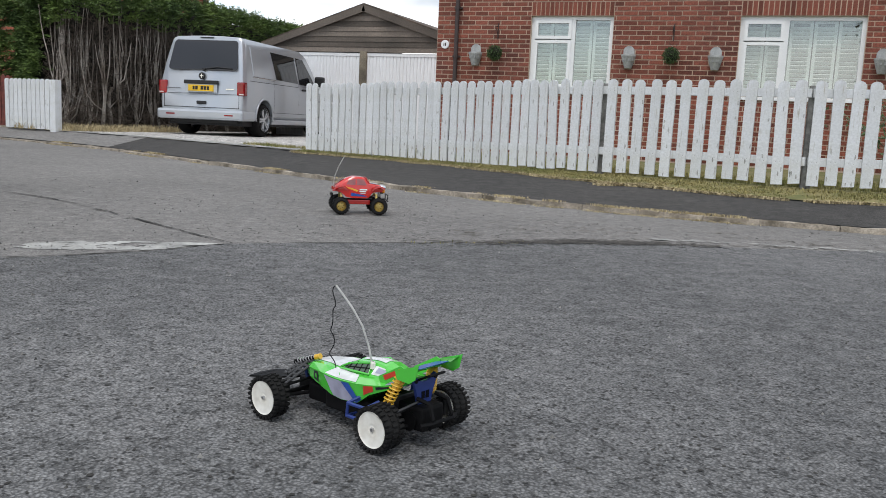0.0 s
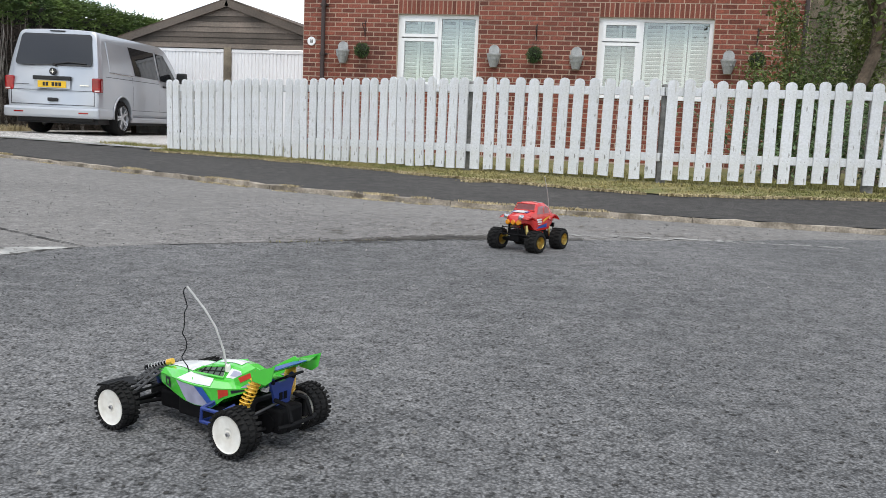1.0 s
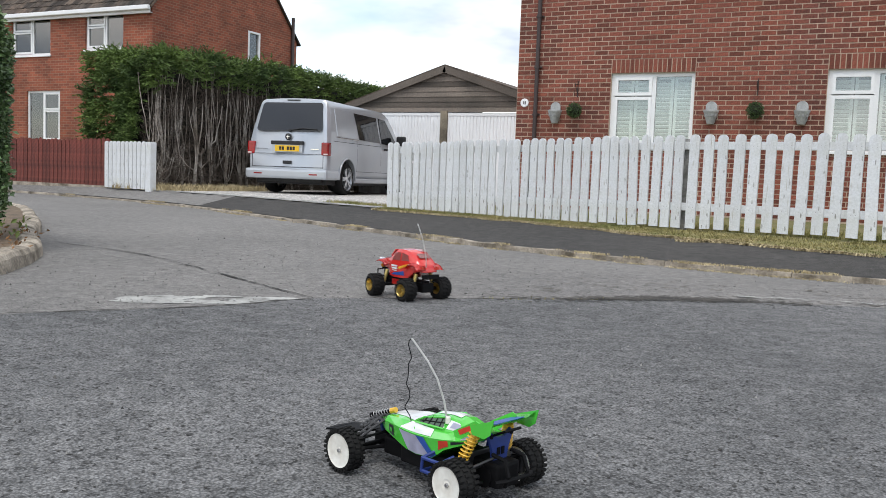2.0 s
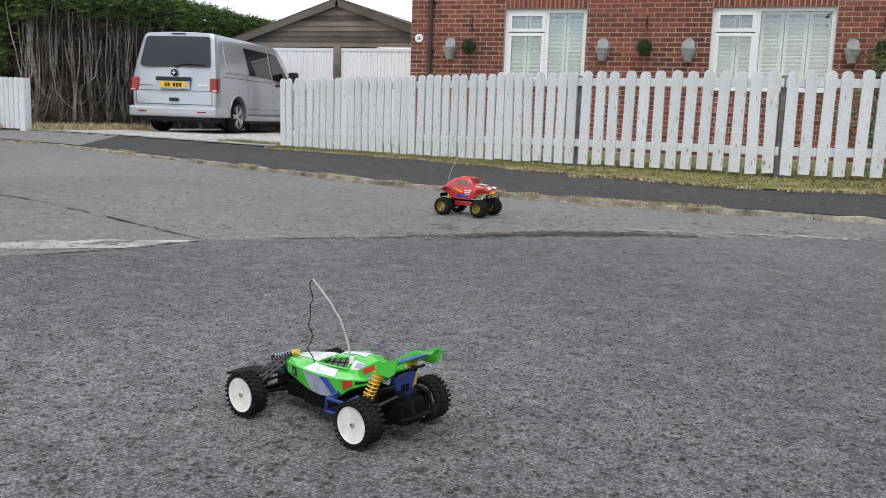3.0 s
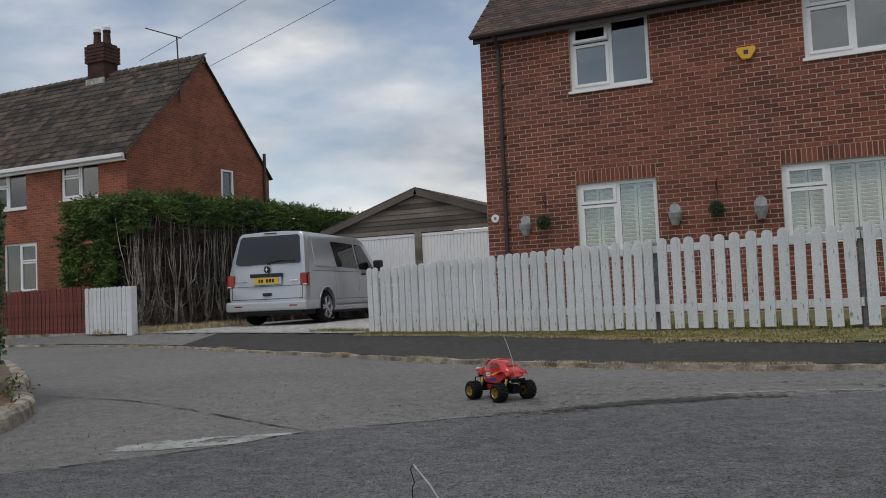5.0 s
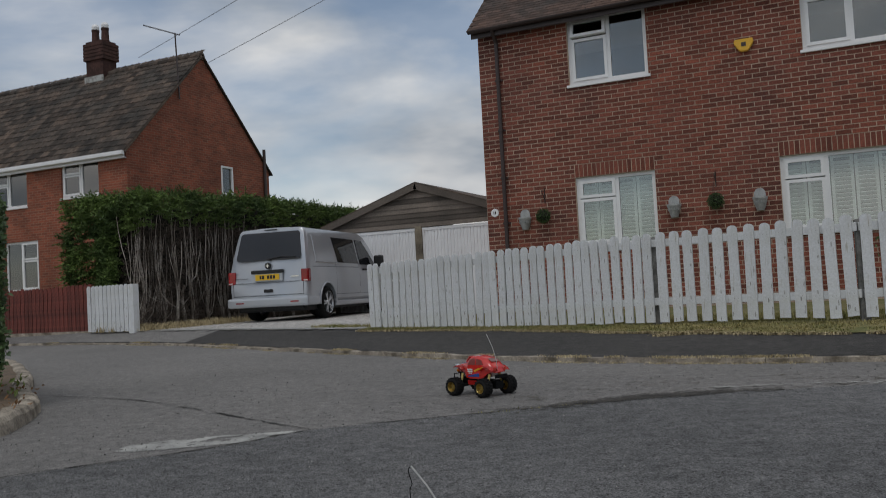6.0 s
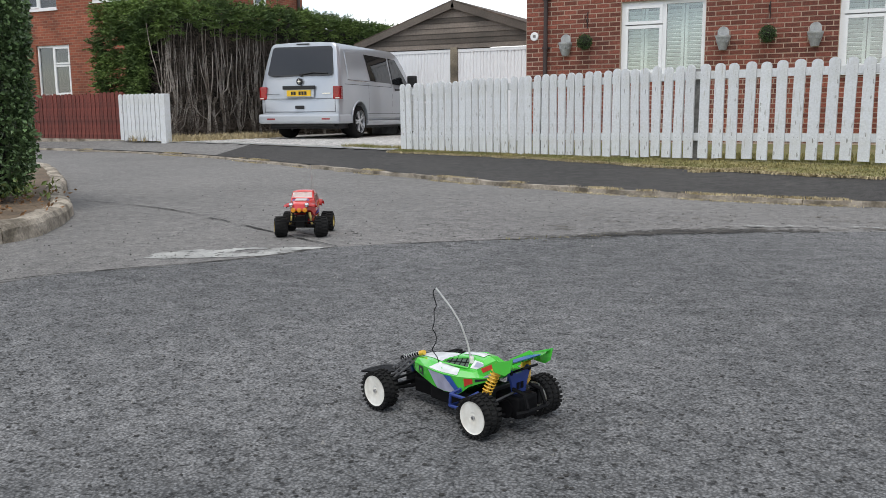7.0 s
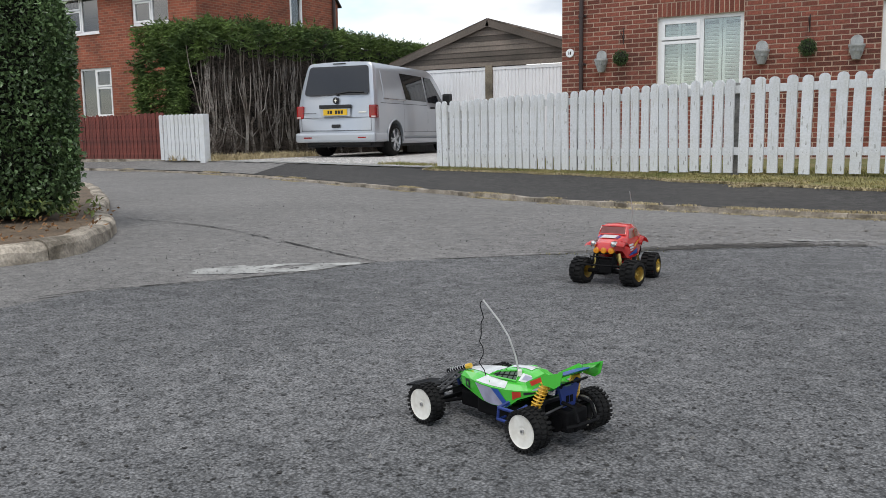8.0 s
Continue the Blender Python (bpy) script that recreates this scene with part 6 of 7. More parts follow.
def loft(stations, parent, name, material, label="", close=True, sub=0):
    """Joins sections of (x, [(y, z), ...]) given for the left half, mirrored."""
    bm = bmesh.new()
    rings = []
    for x, half in stations:
        full = [(y, z) for y, z in half] + [(-y, z) for y, z in half[::-1] if y > 1e-6]
        rings.append([bm.verts.new((x, y, z)) for y, z in full])
    n = len(rings[0])
    for a, b in zip(rings, rings[1:]):
        for i in range(n - 1 if not close else n):
            bm.faces.new((a[i], a[(i + 1) % n], b[(i + 1) % n], b[i]))
    if close:
        bm.faces.new(rings[0])
        bm.faces.new(rings[-1][::-1])
    bmesh.ops.recalc_face_normals(bm, faces=bm.faces[:])
    return part(name, bm, material, parent, label)


# shell sections: centre top, shoulder, flank, lower edge
SHELL = [
    (0.152, [(0.0, 0.094), (0.010, 0.094), (0.016, 0.092), (0.020, 0.086), (0.018, 0.076)]),
    (0.118, [(0.0, 0.105), (0.016, 0.105), (0.030, 0.103), (0.040, 0.094), (0.038, 0.074)]),
    (0.066, [(0.0, 0.113), (0.022, 0.113), (0.042, 0.110), (0.058, 0.099), (0.054, 0.068)]),
    (0.030, [(0.0, 0.115), (0.026, 0.114), (0.042, 0.110), (0.066, 0.099), (0.062, 0.062)]),
    (-0.004, [(0.0, 0.133), (0.021, 0.130), (0.040, 0.109), (0.070, 0.100), (0.066, 0.060)]),
    (-0.050, [(0.0, 0.139), (0.022, 0.136), (0.041, 0.112), (0.071, 0.103), (0.067, 0.064)]),
    (-0.078, [(0.0, 0.138), (0.022, 0.134), (0.041, 0.114), (0.068, 0.106), (0.065, 0.086)]),
    (-0.115, [(0.0, 0.125), (0.022, 0.122), (0.040, 0.116), (0.060, 0.111), (0.058, 0.102)]),
    (-0.136, [(0.0, 0.121), (0.018, 0.120), (0.030, 0.118), (0.042, 0.114), (0.041, 0.110)])]
shell = loft(SHELL, buggy, "body_shell", M_LIME, "lime green polycarbonate shell")


def shell_point(x, f, out=0.0008):
    """A point on the left flank of the shell: f from 0 at the crown to 4 at the lower edge."""
    for (x0, a), (x1, b) in zip(SHELL, SHELL[1:]):
        if x1 <= x <= x0:
            t = (x0 - x) / (x0 - x1)
            i = min(int(f), 3)
            g = f - i
            p = [(a[k][0] + (b[k][0] - a[k][0]) * t, a[k][1] + (b[k][1] - a[k][1]) * t) for k in (i, i + 1)]
            y, z = p[0][0] + (p[1][0] - p[0][0]) * g, p[0][1] + (p[1][1] - p[0][1]) * g
            n = Vector((p[1][1] - p[0][1], p[0][0] - p[1][0]))
            n = Vector((-(p[1][1] - p[0][1]), (p[1][0] - p[0][0]))).normalized()
            return Vector((x, y + n.x * out, z + n.y * out))


def decal(name, corners, material, mirror=True, steps=8, out=0.0009):
    """A sticker lying on the shell, from four (x, f) corners."""
    for s in (1, -1) if mirror else (1,):
        bm = bmesh.new()
        (a, b, c, d) = corners
        grid = []
        for i in range(steps + 1):
            u = i / steps
            row = []
            for j in range(steps + 1):
                v = j / steps
                x = (a[0] * (1 - u) + b[0] * u) * (1 - v) + (d[0] * (1 - u) + c[0] * u) * v
                f = (a[1] * (1 - u) + b[1] * u) * (1 - v) + (d[1] * (1 - u) + c[1] * u) * v
                p = shell_point(x, min(f, 3.999), out)
                row.append(bm.verts.new((p.x, p.y * s, p.z)))
            grid.append(row)
        for i in range(steps):
            for j in range(steps):
                bm.faces.new((grid[i][j], grid[i + 1][j], grid[i + 1][j + 1], grid[i][j + 1]))
        part(name, bm, material, shell)


decal("nose_stripe", [(0.150, 0.0), (0.034, 0.0), (0.034, 1.6), (0.150, 0.9)], M_DECALW)
decal("deck_stripe", [(0.034, 1.9), (-0.030, 2.1), (-0.045, 2.9), (0.050, 2.9)], M_DECALW)
decal("flank_stripe", [(0.052, 3.05), (-0.005, 3.05), (-0.046, 3.97), (0.020, 3.97)], M_DECALG)
decal("flank_band", [(-0.006, 3.05), (-0.028, 3.05), (-0.062, 3.97), (-0.046, 3.97)], M_DECALB, out=0.0014)
decal("side_screen", [(0.014, 1.12), (-0.046, 1.12), (-0.050, 1.88), (0.024, 1.88)], M_SCREEN, out=0.0014)
decal("front_screen", [(0.027, 0.05), (-0.002, 0.05), (-0.002, 0.9), (0.027, 0.9)], M_SCREEN)
decal("rear_screen", [(-0.058, 1.2), (-0.100, 1.2), (-0.104, 1.85), (-0.056, 1.85)], M_DECALW)
decal("rear_screen_shade", [(-0.066, 1.3), (-0.092, 1.3), (-0.096, 1.7), (-0.064, 1.7)], M_DECALG, out=0.0014)
decal("roof_stripe", [(-0.010, 0.0), (-0.070, 0.0), (-0.070, 0.55), (-0.010, 0.55)], M_DECALW)
decal("red_mark", [(-0.066, 3.1), (-0.088, 3.1), (-0.088, 3.75), (-0.066, 3.75)], M_DECALR)
decal("dark_mark", [(-0.094, 3.2), (-0.120, 3.2), (-0.120, 3.6), (-0.094, 3.6)], M_DECALK)
decal("dark_square", [(0.096, 3.1), (0.076, 3.1), (0.076, 3.85), (0.096, 3.85)], M_DECALK)
decal("pale_square", [(0.090, 3.3), (0.082, 3.3), (0.082, 3.65), (0.090, 3.65)], M_LIME, out=0.0014)
decal("grey_square", [(-0.112, 2.2), (-0.126, 2.2), (-0.126, 2.9), (-0.112, 2.9)], M_DECALG)
for s in (1, -1):
    bm = bmesh.new()
    edge = [shell_point(x, f, 0.0022) for x, f in ((0.016, 1.10), (-0.047, 1.10), (-0.052, 1.90), (0.026, 1.90), (0.016, 1.10))]
    tube(bm, [(p.x, p.y * s, p.z) for p in edge], 0.0022, 5)
    part("window_frame", bm, M_LIME, shell)
    for i in range(4):
        bm = bmesh.new()
        p, q = shell_point(0.006 - i * 0.014, 1.12, 0.002), shell_point(0.010 - i * 0.016, 1.88, 0.002)
        rod(bm, (p.x, p.y * s, p.z), (q.x, q.y * s, q.z), 0.0011, n=4)
        part("window_net", bm, M_TUB, shell)
    bm = bmesh.new()
    p, q = shell_point(0.018, 1.5, 0.002), shell_point(-0.048, 1.5, 0.002)
    rod(bm, (p.x, p.y * s, p.z), (q.x, q.y * s, q.z), 0.0011, n=4)
    part("window_net", bm, M_TUB, shell)
for s in (1, -1):
    bm = bmesh.new()
    prism(bm, [(-0.088, 0.123), (-0.094, 0.110), (-0.110, 0.113), (-0.152, 0.136), (-0.153, 0.151), (-0.143, 0.154)], s * 0.050, s * 0.052)
    fin = part("side_fin", bm, M_LIME, buggy)
    bm = bmesh.new()
    y = s * 0.0527
    bm.faces.new([bm.verts.new(p) for p in ((-0.100, y, 0.127), (-0.106, y, 0.119), (-0.148, y, 0.142), (-0.143, y, 0.149))])
    part("fin_mark", bm, M_DECALR, fin)
bm = bmesh.new()
w = [(-0.134, 0.138), (-0.156, 0.143), (-0.178, 0.149), (-0.185, 0.154)]
lo = []
for y in (0.062, 0.047, -0.047, -0.062):
    lift = 0.010 if abs(y) > 0.055 else 0.0
    lo.append([bm.verts.new((x - (0.006 if lift else 0), y, z + lift)) for x, z in w])
for a, b in zip(lo, lo[1:]):
    for i in range(3):
        bm.faces.new((a[i], a[i + 1], b[i + 1], b[i]))
bmesh.ops.solidify(bm, geom=bm.faces[:], thickness=0.002)
wing = part("wing", bm, M_LIME, buggy, "lime green rear wing")
for s in (1, -1):
    bm = bmesh.new()
    prism(bm, [(-0.140, 0.148), (-0.146, 0.132), (-0.176, 0.130), (-0.190, 0.140), (-0.197, 0.168), (-0.184, 0.163)], s * 0.062, s * 0.0638)
    part("end_plate", bm, M_LIME, wing)
part("wing_stripe", bm_box(-0.016, 0.016, -0.055, 0.03, 0.0, 0.0012, Matrix.Translation((-0.157, 0, 0.1462)) @ Matrix.Rotation(radians(13), 4, "Y")), M_DECALB, wing)
bm = bmesh.new()
tube(bm, [(-0.150, 0.02, 0.120), (-0.172, 0.022, 0.131), (-0.188, 0.022, 0.139), (-0.188, -0.022, 0.139), (-0.172, -0.022, 0.131), (-0.150, -0.02, 0.120)], 0.0025, 6)
part("wing_stay", bm, M_TUB, buggy)
# chassis
bm = bmesh.new()
box(bm, -0.13, 0.12, -0.040, 0.040, 0.026, 0.062, bevel=0.006)
box(bm, -0.10, 0.05, -0.058, 0.058, 0.030, 0.068, bevel=0.006)
box(bm, 0.10, 0.17, -0.022, 0.022, 0.030, 0.060, bevel=0.004)
part("chassis_tub", bm, M_TUB, buggy, "black plastic chassis tub")
bm = bmesh.new()
box(bm, -0.185, -0.115, -0.030, 0.030, 0.030, 0.078, bevel=0.007)
rod(bm, (-0.150, -0.034, 0.048), (-0.150, 0.034, 0.048), 0.020, n=16)
for s in (1, -1):
    tube(bm, [(-0.196, s * 0.024, 0.04), (-0.206, s * 0.027, 0.062), (-0.196, s * 0.026, 0.088), (-0.165, s * 0.026, 0.092)], 0.004, 6)
part("gearbox", bm, M_TUB, buggy)
bm = bmesh.new()
tube(bm, [(-0.196, -0.050, 0.052), (-0.206, -0.030, 0.054), (-0.206, 0.030, 0.054), (-0.196, 0.050, 0.052)], 0.004, 7)
part("rear_bumper", bm, M_TUB, buggy)
for s in (1, -1):
    bm = bmesh.new()
    rod(bm, (-0.140, s * 0.030, 0.046), (-0.132, s * 0.092, 0.0435), 0.0040, n=8)
    part("drive_shaft", bm, M_DRILLED, buggy)
    bm = bmesh.new()
    tube(bm, [(-0.170, s * 0.020, 0.088), (-0.162, s * 0.052, 0.080), (-0.142, s * 0.094, 0.064)], 0.0026, 6)
    part("camber_link", bm, M_DRILLED, buggy)
    part("hub_carrier", bm_box(-0.146, -0.118, s * 0.088 - 0.006, s * 0.088 + 0.006, 0.028, 0.068, bevel=0.003), M_DRILLED, buggy)
part("motor_plate", bm_box(-0.122, -0.112, -0.048, 0.048, 0.034, 0.088, bevel=0.003), M_DRILLED, buggy)
for x, h0, h1, ww, nm in ((-0.158, 0.075, 0.132, 0.034, "rear_tower"), (0.148, 0.055, 0.094, 0.030, "front_tower")):
    bm = bmesh.new()
    prism(bm, [(-0.018, h0), (0.018, h0), (0.024, h0 + (h1 - h0) * .45), (ww, h1 - 0.006), (ww - 0.006, h1), (0.010, h1 - 0.012), (-0.010, h1 - 0.012), (-ww + 0.006, h1), (-ww, h1 - 0.006), (-0.024, h0 + (h1 - h0) * .45)], x - 0.003, x + 0.003, "YZ")
    tw = part(nm, bm, M_BLUE, buggy, "dark blue shock tower")
    bm = bmesh.new()
    for s in (1, -1):
        part("tower_slot", bm_box(x - 0.0045, x + 0.0045, s * 0.006 - 0.004, s * 0.006 + 0.004, h0 + 0.012, h0 + 0.026), M_TUB, tw)
        bm = bmesh.new()
        rod(bm, (x - 0.006, s * (ww - 0.006), h1 - 0.008), (x + 0.006, s * (ww - 0.006), h1 - 0.008), 0.004, n=8)
        part("bolt", bm, M_TUB, tw)


def shock(a, b, r, body_mat, spring_mat):
    """A coil-over shock absorber from a (top) to b."""
    a, b = Vector(a), Vector(b)
    t = new("shock")
    t.parent = buggy
    bm = bmesh.new()
    rod(bm, a, a.lerp(b, 0.45), r * 0.72, n=10)
    rod(bm, a, a.lerp(b, 0.12), r * 1.05, n=10)
    rod(bm, a.lerp(b, 0.45), b, r * 0.3, n=8)
    rod(bm, a.lerp(b, 0.90), b, r * 0.9, n=10)
    part("damper", bm, body_mat, t)
    bm = bmesh.new()
    q = (b - a).to_track_quat("Z", "Y")
    pts = [a.lerp(b, 0.10 + 0.82 * i / 84) + q @ Vector((r * math.cos(i * 6.2832 / 12), r * math.sin(i * 6.2832 / 12), 0)) for i in range(85)]
    tube(bm, pts, r * 0.17, 5)
    part("spring", bm, spring_mat, t)


for s in (1, -1):
    shock((-0.140, s * 0.044, 0.134), (-0.122, s * 0.062, 0.078), 0.0100, M_GOLDSPRING, M_GOLDSPRING)
    if s > 0:
        shock((0.112, 0.022, 0.113), (0.176, 0.028, 0.090), 0.0056, M_TUB, M_STEEL)
        bm = bmesh.new()
        rod(bm, (0.106, 0.0215, 0.1150), (0.119, 0.0228, 0.1105), 0.0060, n=10)
        part("shock_cap", bm, M_GOLDSPRING, buggy, "yellow shock cap")
    for x, y0, xo, nm in ((-0.132, 0.028, 0.012, "rear_arm"), (0.14, 0.022, 0.010, "front_arm")):
        bm = bmesh.new()
        for dx in (-xo * 1.6, xo * 1.6):
            rod(bm, (x + dx, s * y0, 0.036), (x, s * 0.086, 0.038), 0.0042, 0.0036, n=7)
        rod(bm, (x - xo, s * y0, 0.066), (x, s * 0.096, 0.058), 0.0028, n=6)
        rod(bm, (x, s * y0, 0.045), (x, s * 0.09, 0.044), 0.0035, n=7)
        box(bm, x - 0.009, x + 0.009, s * 0.086 - 0.006, s * 0.086 + 0.006, 0.028, 0.062)
        part(nm, bm, M_TUB, buggy)
    # drilled upper arms: two rails joined by bridges, with open holes between them
    for tip, foot, wide in (((0.128, 0.026, 0.100), (0.146, 0.084, 0.062), 0.0085), ((0.150, 0.024, 0.096), (0.166, 0.060, 0.074), 0.0070)):
        a, b = Vector((tip[0], s * tip[1], tip[2])), Vector((foot[0], s * foot[1], foot[2]))
        bm = bmesh.new()
        for dx in (-wide, wide):
            rod(bm, a + Vector((dx, 0, 0)), b + Vector((dx * 0.7, 0, 0)), 0.0026, n=6)
        for i in range(6):
            c = a.lerp(b, i / 5)
            f = wide * (1 - 0.06 * i)
            rod(bm, c - Vector((f, 0, 0)), c + Vector((f, 0, 0)), 0.0034, n=6)
        part("upper_arm", bm, M_DRILLED, buggy, "drilled dark plastic arm")
    bm = bmesh.new()   # blue nerf bar
    pts = [(-0.040, s * 0.060, 0.040), (-0.046, s * 0.090, 0.044), (-0.050, s * 0.092, 0.070), (-0.056, s * 0.062, 0.078)]
    for dx in (0.0, -0.046):
        tube(bm, [(p[0] + dx, p[1], p[2]) for p in pts], 0.0036, 7)
    for p in pts[1:3]:
        tube(bm, [p, (p[0] - 0.046, p[1], p[2])], 0.0036, 7)
    part("side_bar", bm, M_BLUE, buggy, "blue tubular side bar")
bm = bmesh.new()
prism(bm, [(0.170, -0.030), (0.205, -0.040), (0.285, -0.036), (0.294, 0.0), (0.285, 0.036), (0.205, 0.040), (0.170, 0.028)], 0.0, 0.004, "XY")
for v in bm.verts:
    v.co.x += 0.034 * (v.co.x > 0.2)
    v.co.z += 0.056 - (v.co.x - 0.17) * 0.20
part("front_bumper", bm, M_TUB, buggy, "flat black front bumper")
bm = bmesh.new()
tube(bm, [(0.180, 0.03, 0.044), (0.245, 0.035, 0.038), (0.300, 0.028, 0.032), (0.300, -0.028, 0.032), (0.245, -0.035, 0.038), (0.18, -0.03, 0.044)], 0.003, 6)
part("bumper_bar", bm, M_TUB, buggy)
# aerial tube and its wire
bm = bmesh.new()
A0 = [(-0.050, 0.030, 0.130), (-0.041, 0.031, 0.165), (-0.024, 0.034, 0.205), (0.0, 0.038, 0.236), (0.028, 0.043, 0.264), (0.041, 0.045, 0.276)]
tube(bm, A0, 0.0021, 7)
part("aerial", bm, M_AERIAL, buggy, "clear bent aerial tube")
bm = bmesh.new()
pts = []
for i in range(25):
    t = i / 24
    pts.append((0.041 + 0.020 * min(1, t * 1.3) - 0.022 * t * t, 0.045 + 0.004 * math.sin(t * 17), 0.276 - 0.170 * t + 0.003 * math.sin(t * 23)))
pts = [(p[0] + 0.004 * math.sin(i * 1.05), p[1], p[2]) for i, p in enumerate(pts)]
tube(bm, pts, 0.0011, 5)
part("aerial_wire", bm, M_TUB, buggy, "thin black aerial wire")
bm = bmesh.new()
lathe(bm, [(0.005, 0.125), (0.005, 0.136), (0.003, 0.140)], 10, "Z")
ob = part("aerial_mount", bm, M_DISH, buggy)
ob.matrix_basis = pose(-0.052, 0.030, 0)


def toy_wheel(parent, x, y, r_tyre, width, r_rim, lugs, lug_h, rim_mat, dish, name="wheel", rows=3):
    """A knobbly toy wheel: tyre with lugs, rim. Outer face towards +Y of its own space."""
    w = new(name)
    w.parent = parent
    side = 1 if y > 0 else -1
    w.matrix_basis = pose(x, y, r_tyre, 0, 0, 0 if side > 0 else 180)
    bm = bmesh.new()
    rb, h = r_tyre - lug_h, width / 2
    lathe(bm, [(r_rim * 0.98, h * 0.86), (r_rim + (rb - r_rim) * 0.5, h), (rb - 0.002, h * 0.92), (rb, h * 0.7), (rb + 0.0008, 0), (rb, -h * 0.7), (rb - 0.002, -h * 0.92), (r_rim + (rb - r_rim) * 0.5, -h), (r_rim * 0.98, -h * 0.86)], 40)
    for i in range(lugs):
        for j in range(rows):
            yy = (j - (rows - 1) / 2) / max(1, (rows - 1) / 2) * h * 0.78 if rows > 1 else 0
            a = 2 * math.pi * (i + (0.5 if j % 2 else 0)) / lugs
            m = Matrix.Rotation(a, 4, "Y")
            lw = math.pi * rb / lugs * 0.55
            ly = h * 0.78 / rows
            box(bm, rb - 0.002, r_tyre, yy - ly, yy + ly, -lw, lw, m)
    part("tyre", bm, M_TYRE, w, "knobbly black rubber tyre")
    return w


for x, y, wd in ((-0.132, 0.092, 0.044), (-0.132, -0.102, 0.044), (0.142, 0.124, 0.036), (0.142, -0.112, 0.036)):
    w = toy_wheel(buggy, x, y, 0.0435, wd, 0.034, 26, 0.0038, M_DISH, True)
    h = wd / 2
    bm = bmesh.new()
    lathe(bm, [(0.001, h * 0.72), (0.008, h * 0.72), (0.012, h * 0.78), (0.031, h * 0.86), (0.034, h * 0.92), (0.0345, h * 0.6), (0.033, -h * 0.9), (0.030, -h * 0.9), (0.028, h * 0.5)], 36)
    rim = part("rim", bm, M_DISH, w, "white dished rim")
    bm = bmesh.new()
    lathe(bm, [(0.001, h * 0.72 + 0.004), (0.0035, h * 0.72 + 0.004), (0.0045, h * 0.72 + 0.001), (0.0045, h * 0.68)], 6)
    part("wheel_nut", bm, M_STEEL, rim)

# ---- red toy truck ----
M_REDBODY = mat("red_shell", (0.60, 0.026, 0.022), 0.2, vary=0.05, grain=20, coat=0.7)
M_GOLD = mat("gold_rim", (0.60, 0.46, 0.16), 0.30, metal=0.85, vary=0.08)
M_ORANGE = mat("orange_decal", (0.85, 0.30, 0.02), 0.3)
M_AMBER = mat("amber_lamp", (0.80, 0.30, 0.01), 0.25, coat=0.5)
M_REDGLASS = mat("pink_grey_window", (0.30, 0.085, 0.08), 0.12, vary=0.15, grain=30, coat=0.8)
truck = thing("toy_truck", pose(1.34, 3.12, 0), "red radio-controlled toy monster truck with big black tyres", "toy car")
# body sections along its length: crown and lower edge
TB = [(0.180, 0.172, 0.150, 0.028, 0.8), (0.172, 0.188, 0.146, 0.044, 0.75), (0.140, 0.199, 0.150, 0.050, 0.75), (0.095, 0.207, 0.142, 0.060, 0.80), (0.066, 0.211, 0.110, 0.074, 0.88), (0.038, 0.248, 0.104, 0.076, 0.80), (0.010, 0.258, 0.104, 0.077, 0.80), (-0.045, 0.258, 0.104, 0.077, 0.80), (-0.090, 0.245, 0.110, 0.077, 0.78), (-0.130, 0.220, 0.140, 0.074, 0.74), (-0.165, 0.190, 0.150, 0.066, 0.72), (-0.184, 0.158, 0.146, 0.046, 0.75)]
bm = bmesh.new()
rings = []
for x, top, low, wd, roof in TB:
    belt = min(0.188, low + (top - low) * 0.72)
    half = [(0.0, low), (wd * 0.96, low), (wd, (low + belt) / 2), (wd * 0.97, belt), (wd * (roof + 0.06), top - (top - belt) * 0.32), (wd * roof * 0.86, top - (top - belt) * 0.06), (0.0, top)]
    full = half + [(-y, z) for y, z in half[-2:0:-1]]
    rings.append([bm.verts.new((x, y, z)) for y, z in full])
n = len(rings[0])
for a, b in zip(rings, rings[1:]):
    for i in range(n):
        bm.faces.new((a[i], a[(i + 1) % n], b[(i + 1) % n], b[i]))
bm.faces.new(rings[0])
bm.faces.new(rings[-1][::-1])
bmesh.ops.recalc_face_normals(bm, faces=bm.faces[:])
tshell = part("body_shell", bm, M_REDBODY, truck, "glossy red beetle-shaped shell", smooth=True)
tshell.data.set_sharp_from_angle(angle=radians(40))
for s in (1, -1):
    for cx, r0, nm in ((0.138, 0.060, "front_wing"), (-0.130, 0.060, "rear_wing")):
        bm = bmesh.new()
        rows_ = []
        for k in range(13):
            a = math.radians((42 + 112 * k / 12) if cx > 0 else (22 + 140 * k / 12))
            c, q = math.cos(a), math.sin(a)
            rows_.append([bm.verts.new((cx + r0 * c * f, s * yy, 0.138 + r0 * 0.82 * q * f + dz)) for yy, f, dz in ((0.030, 1.0, 0.006), (0.070, 1.02, 0.004), (0.088, 0.99, 0.0), (0.093, 0.92, -0.003))])
        for a, b in zip(rows_, rows_[1:]):
            for i in range(3):
                bm.faces.new((a[i], a[i + 1], b[i + 1], b[i]))
        bmesh.ops.solidify(bm, geom=bm.faces[:], thickness=0.002)
        part(nm, bm, M_REDBODY, truck, "flared red wing", smooth=True)


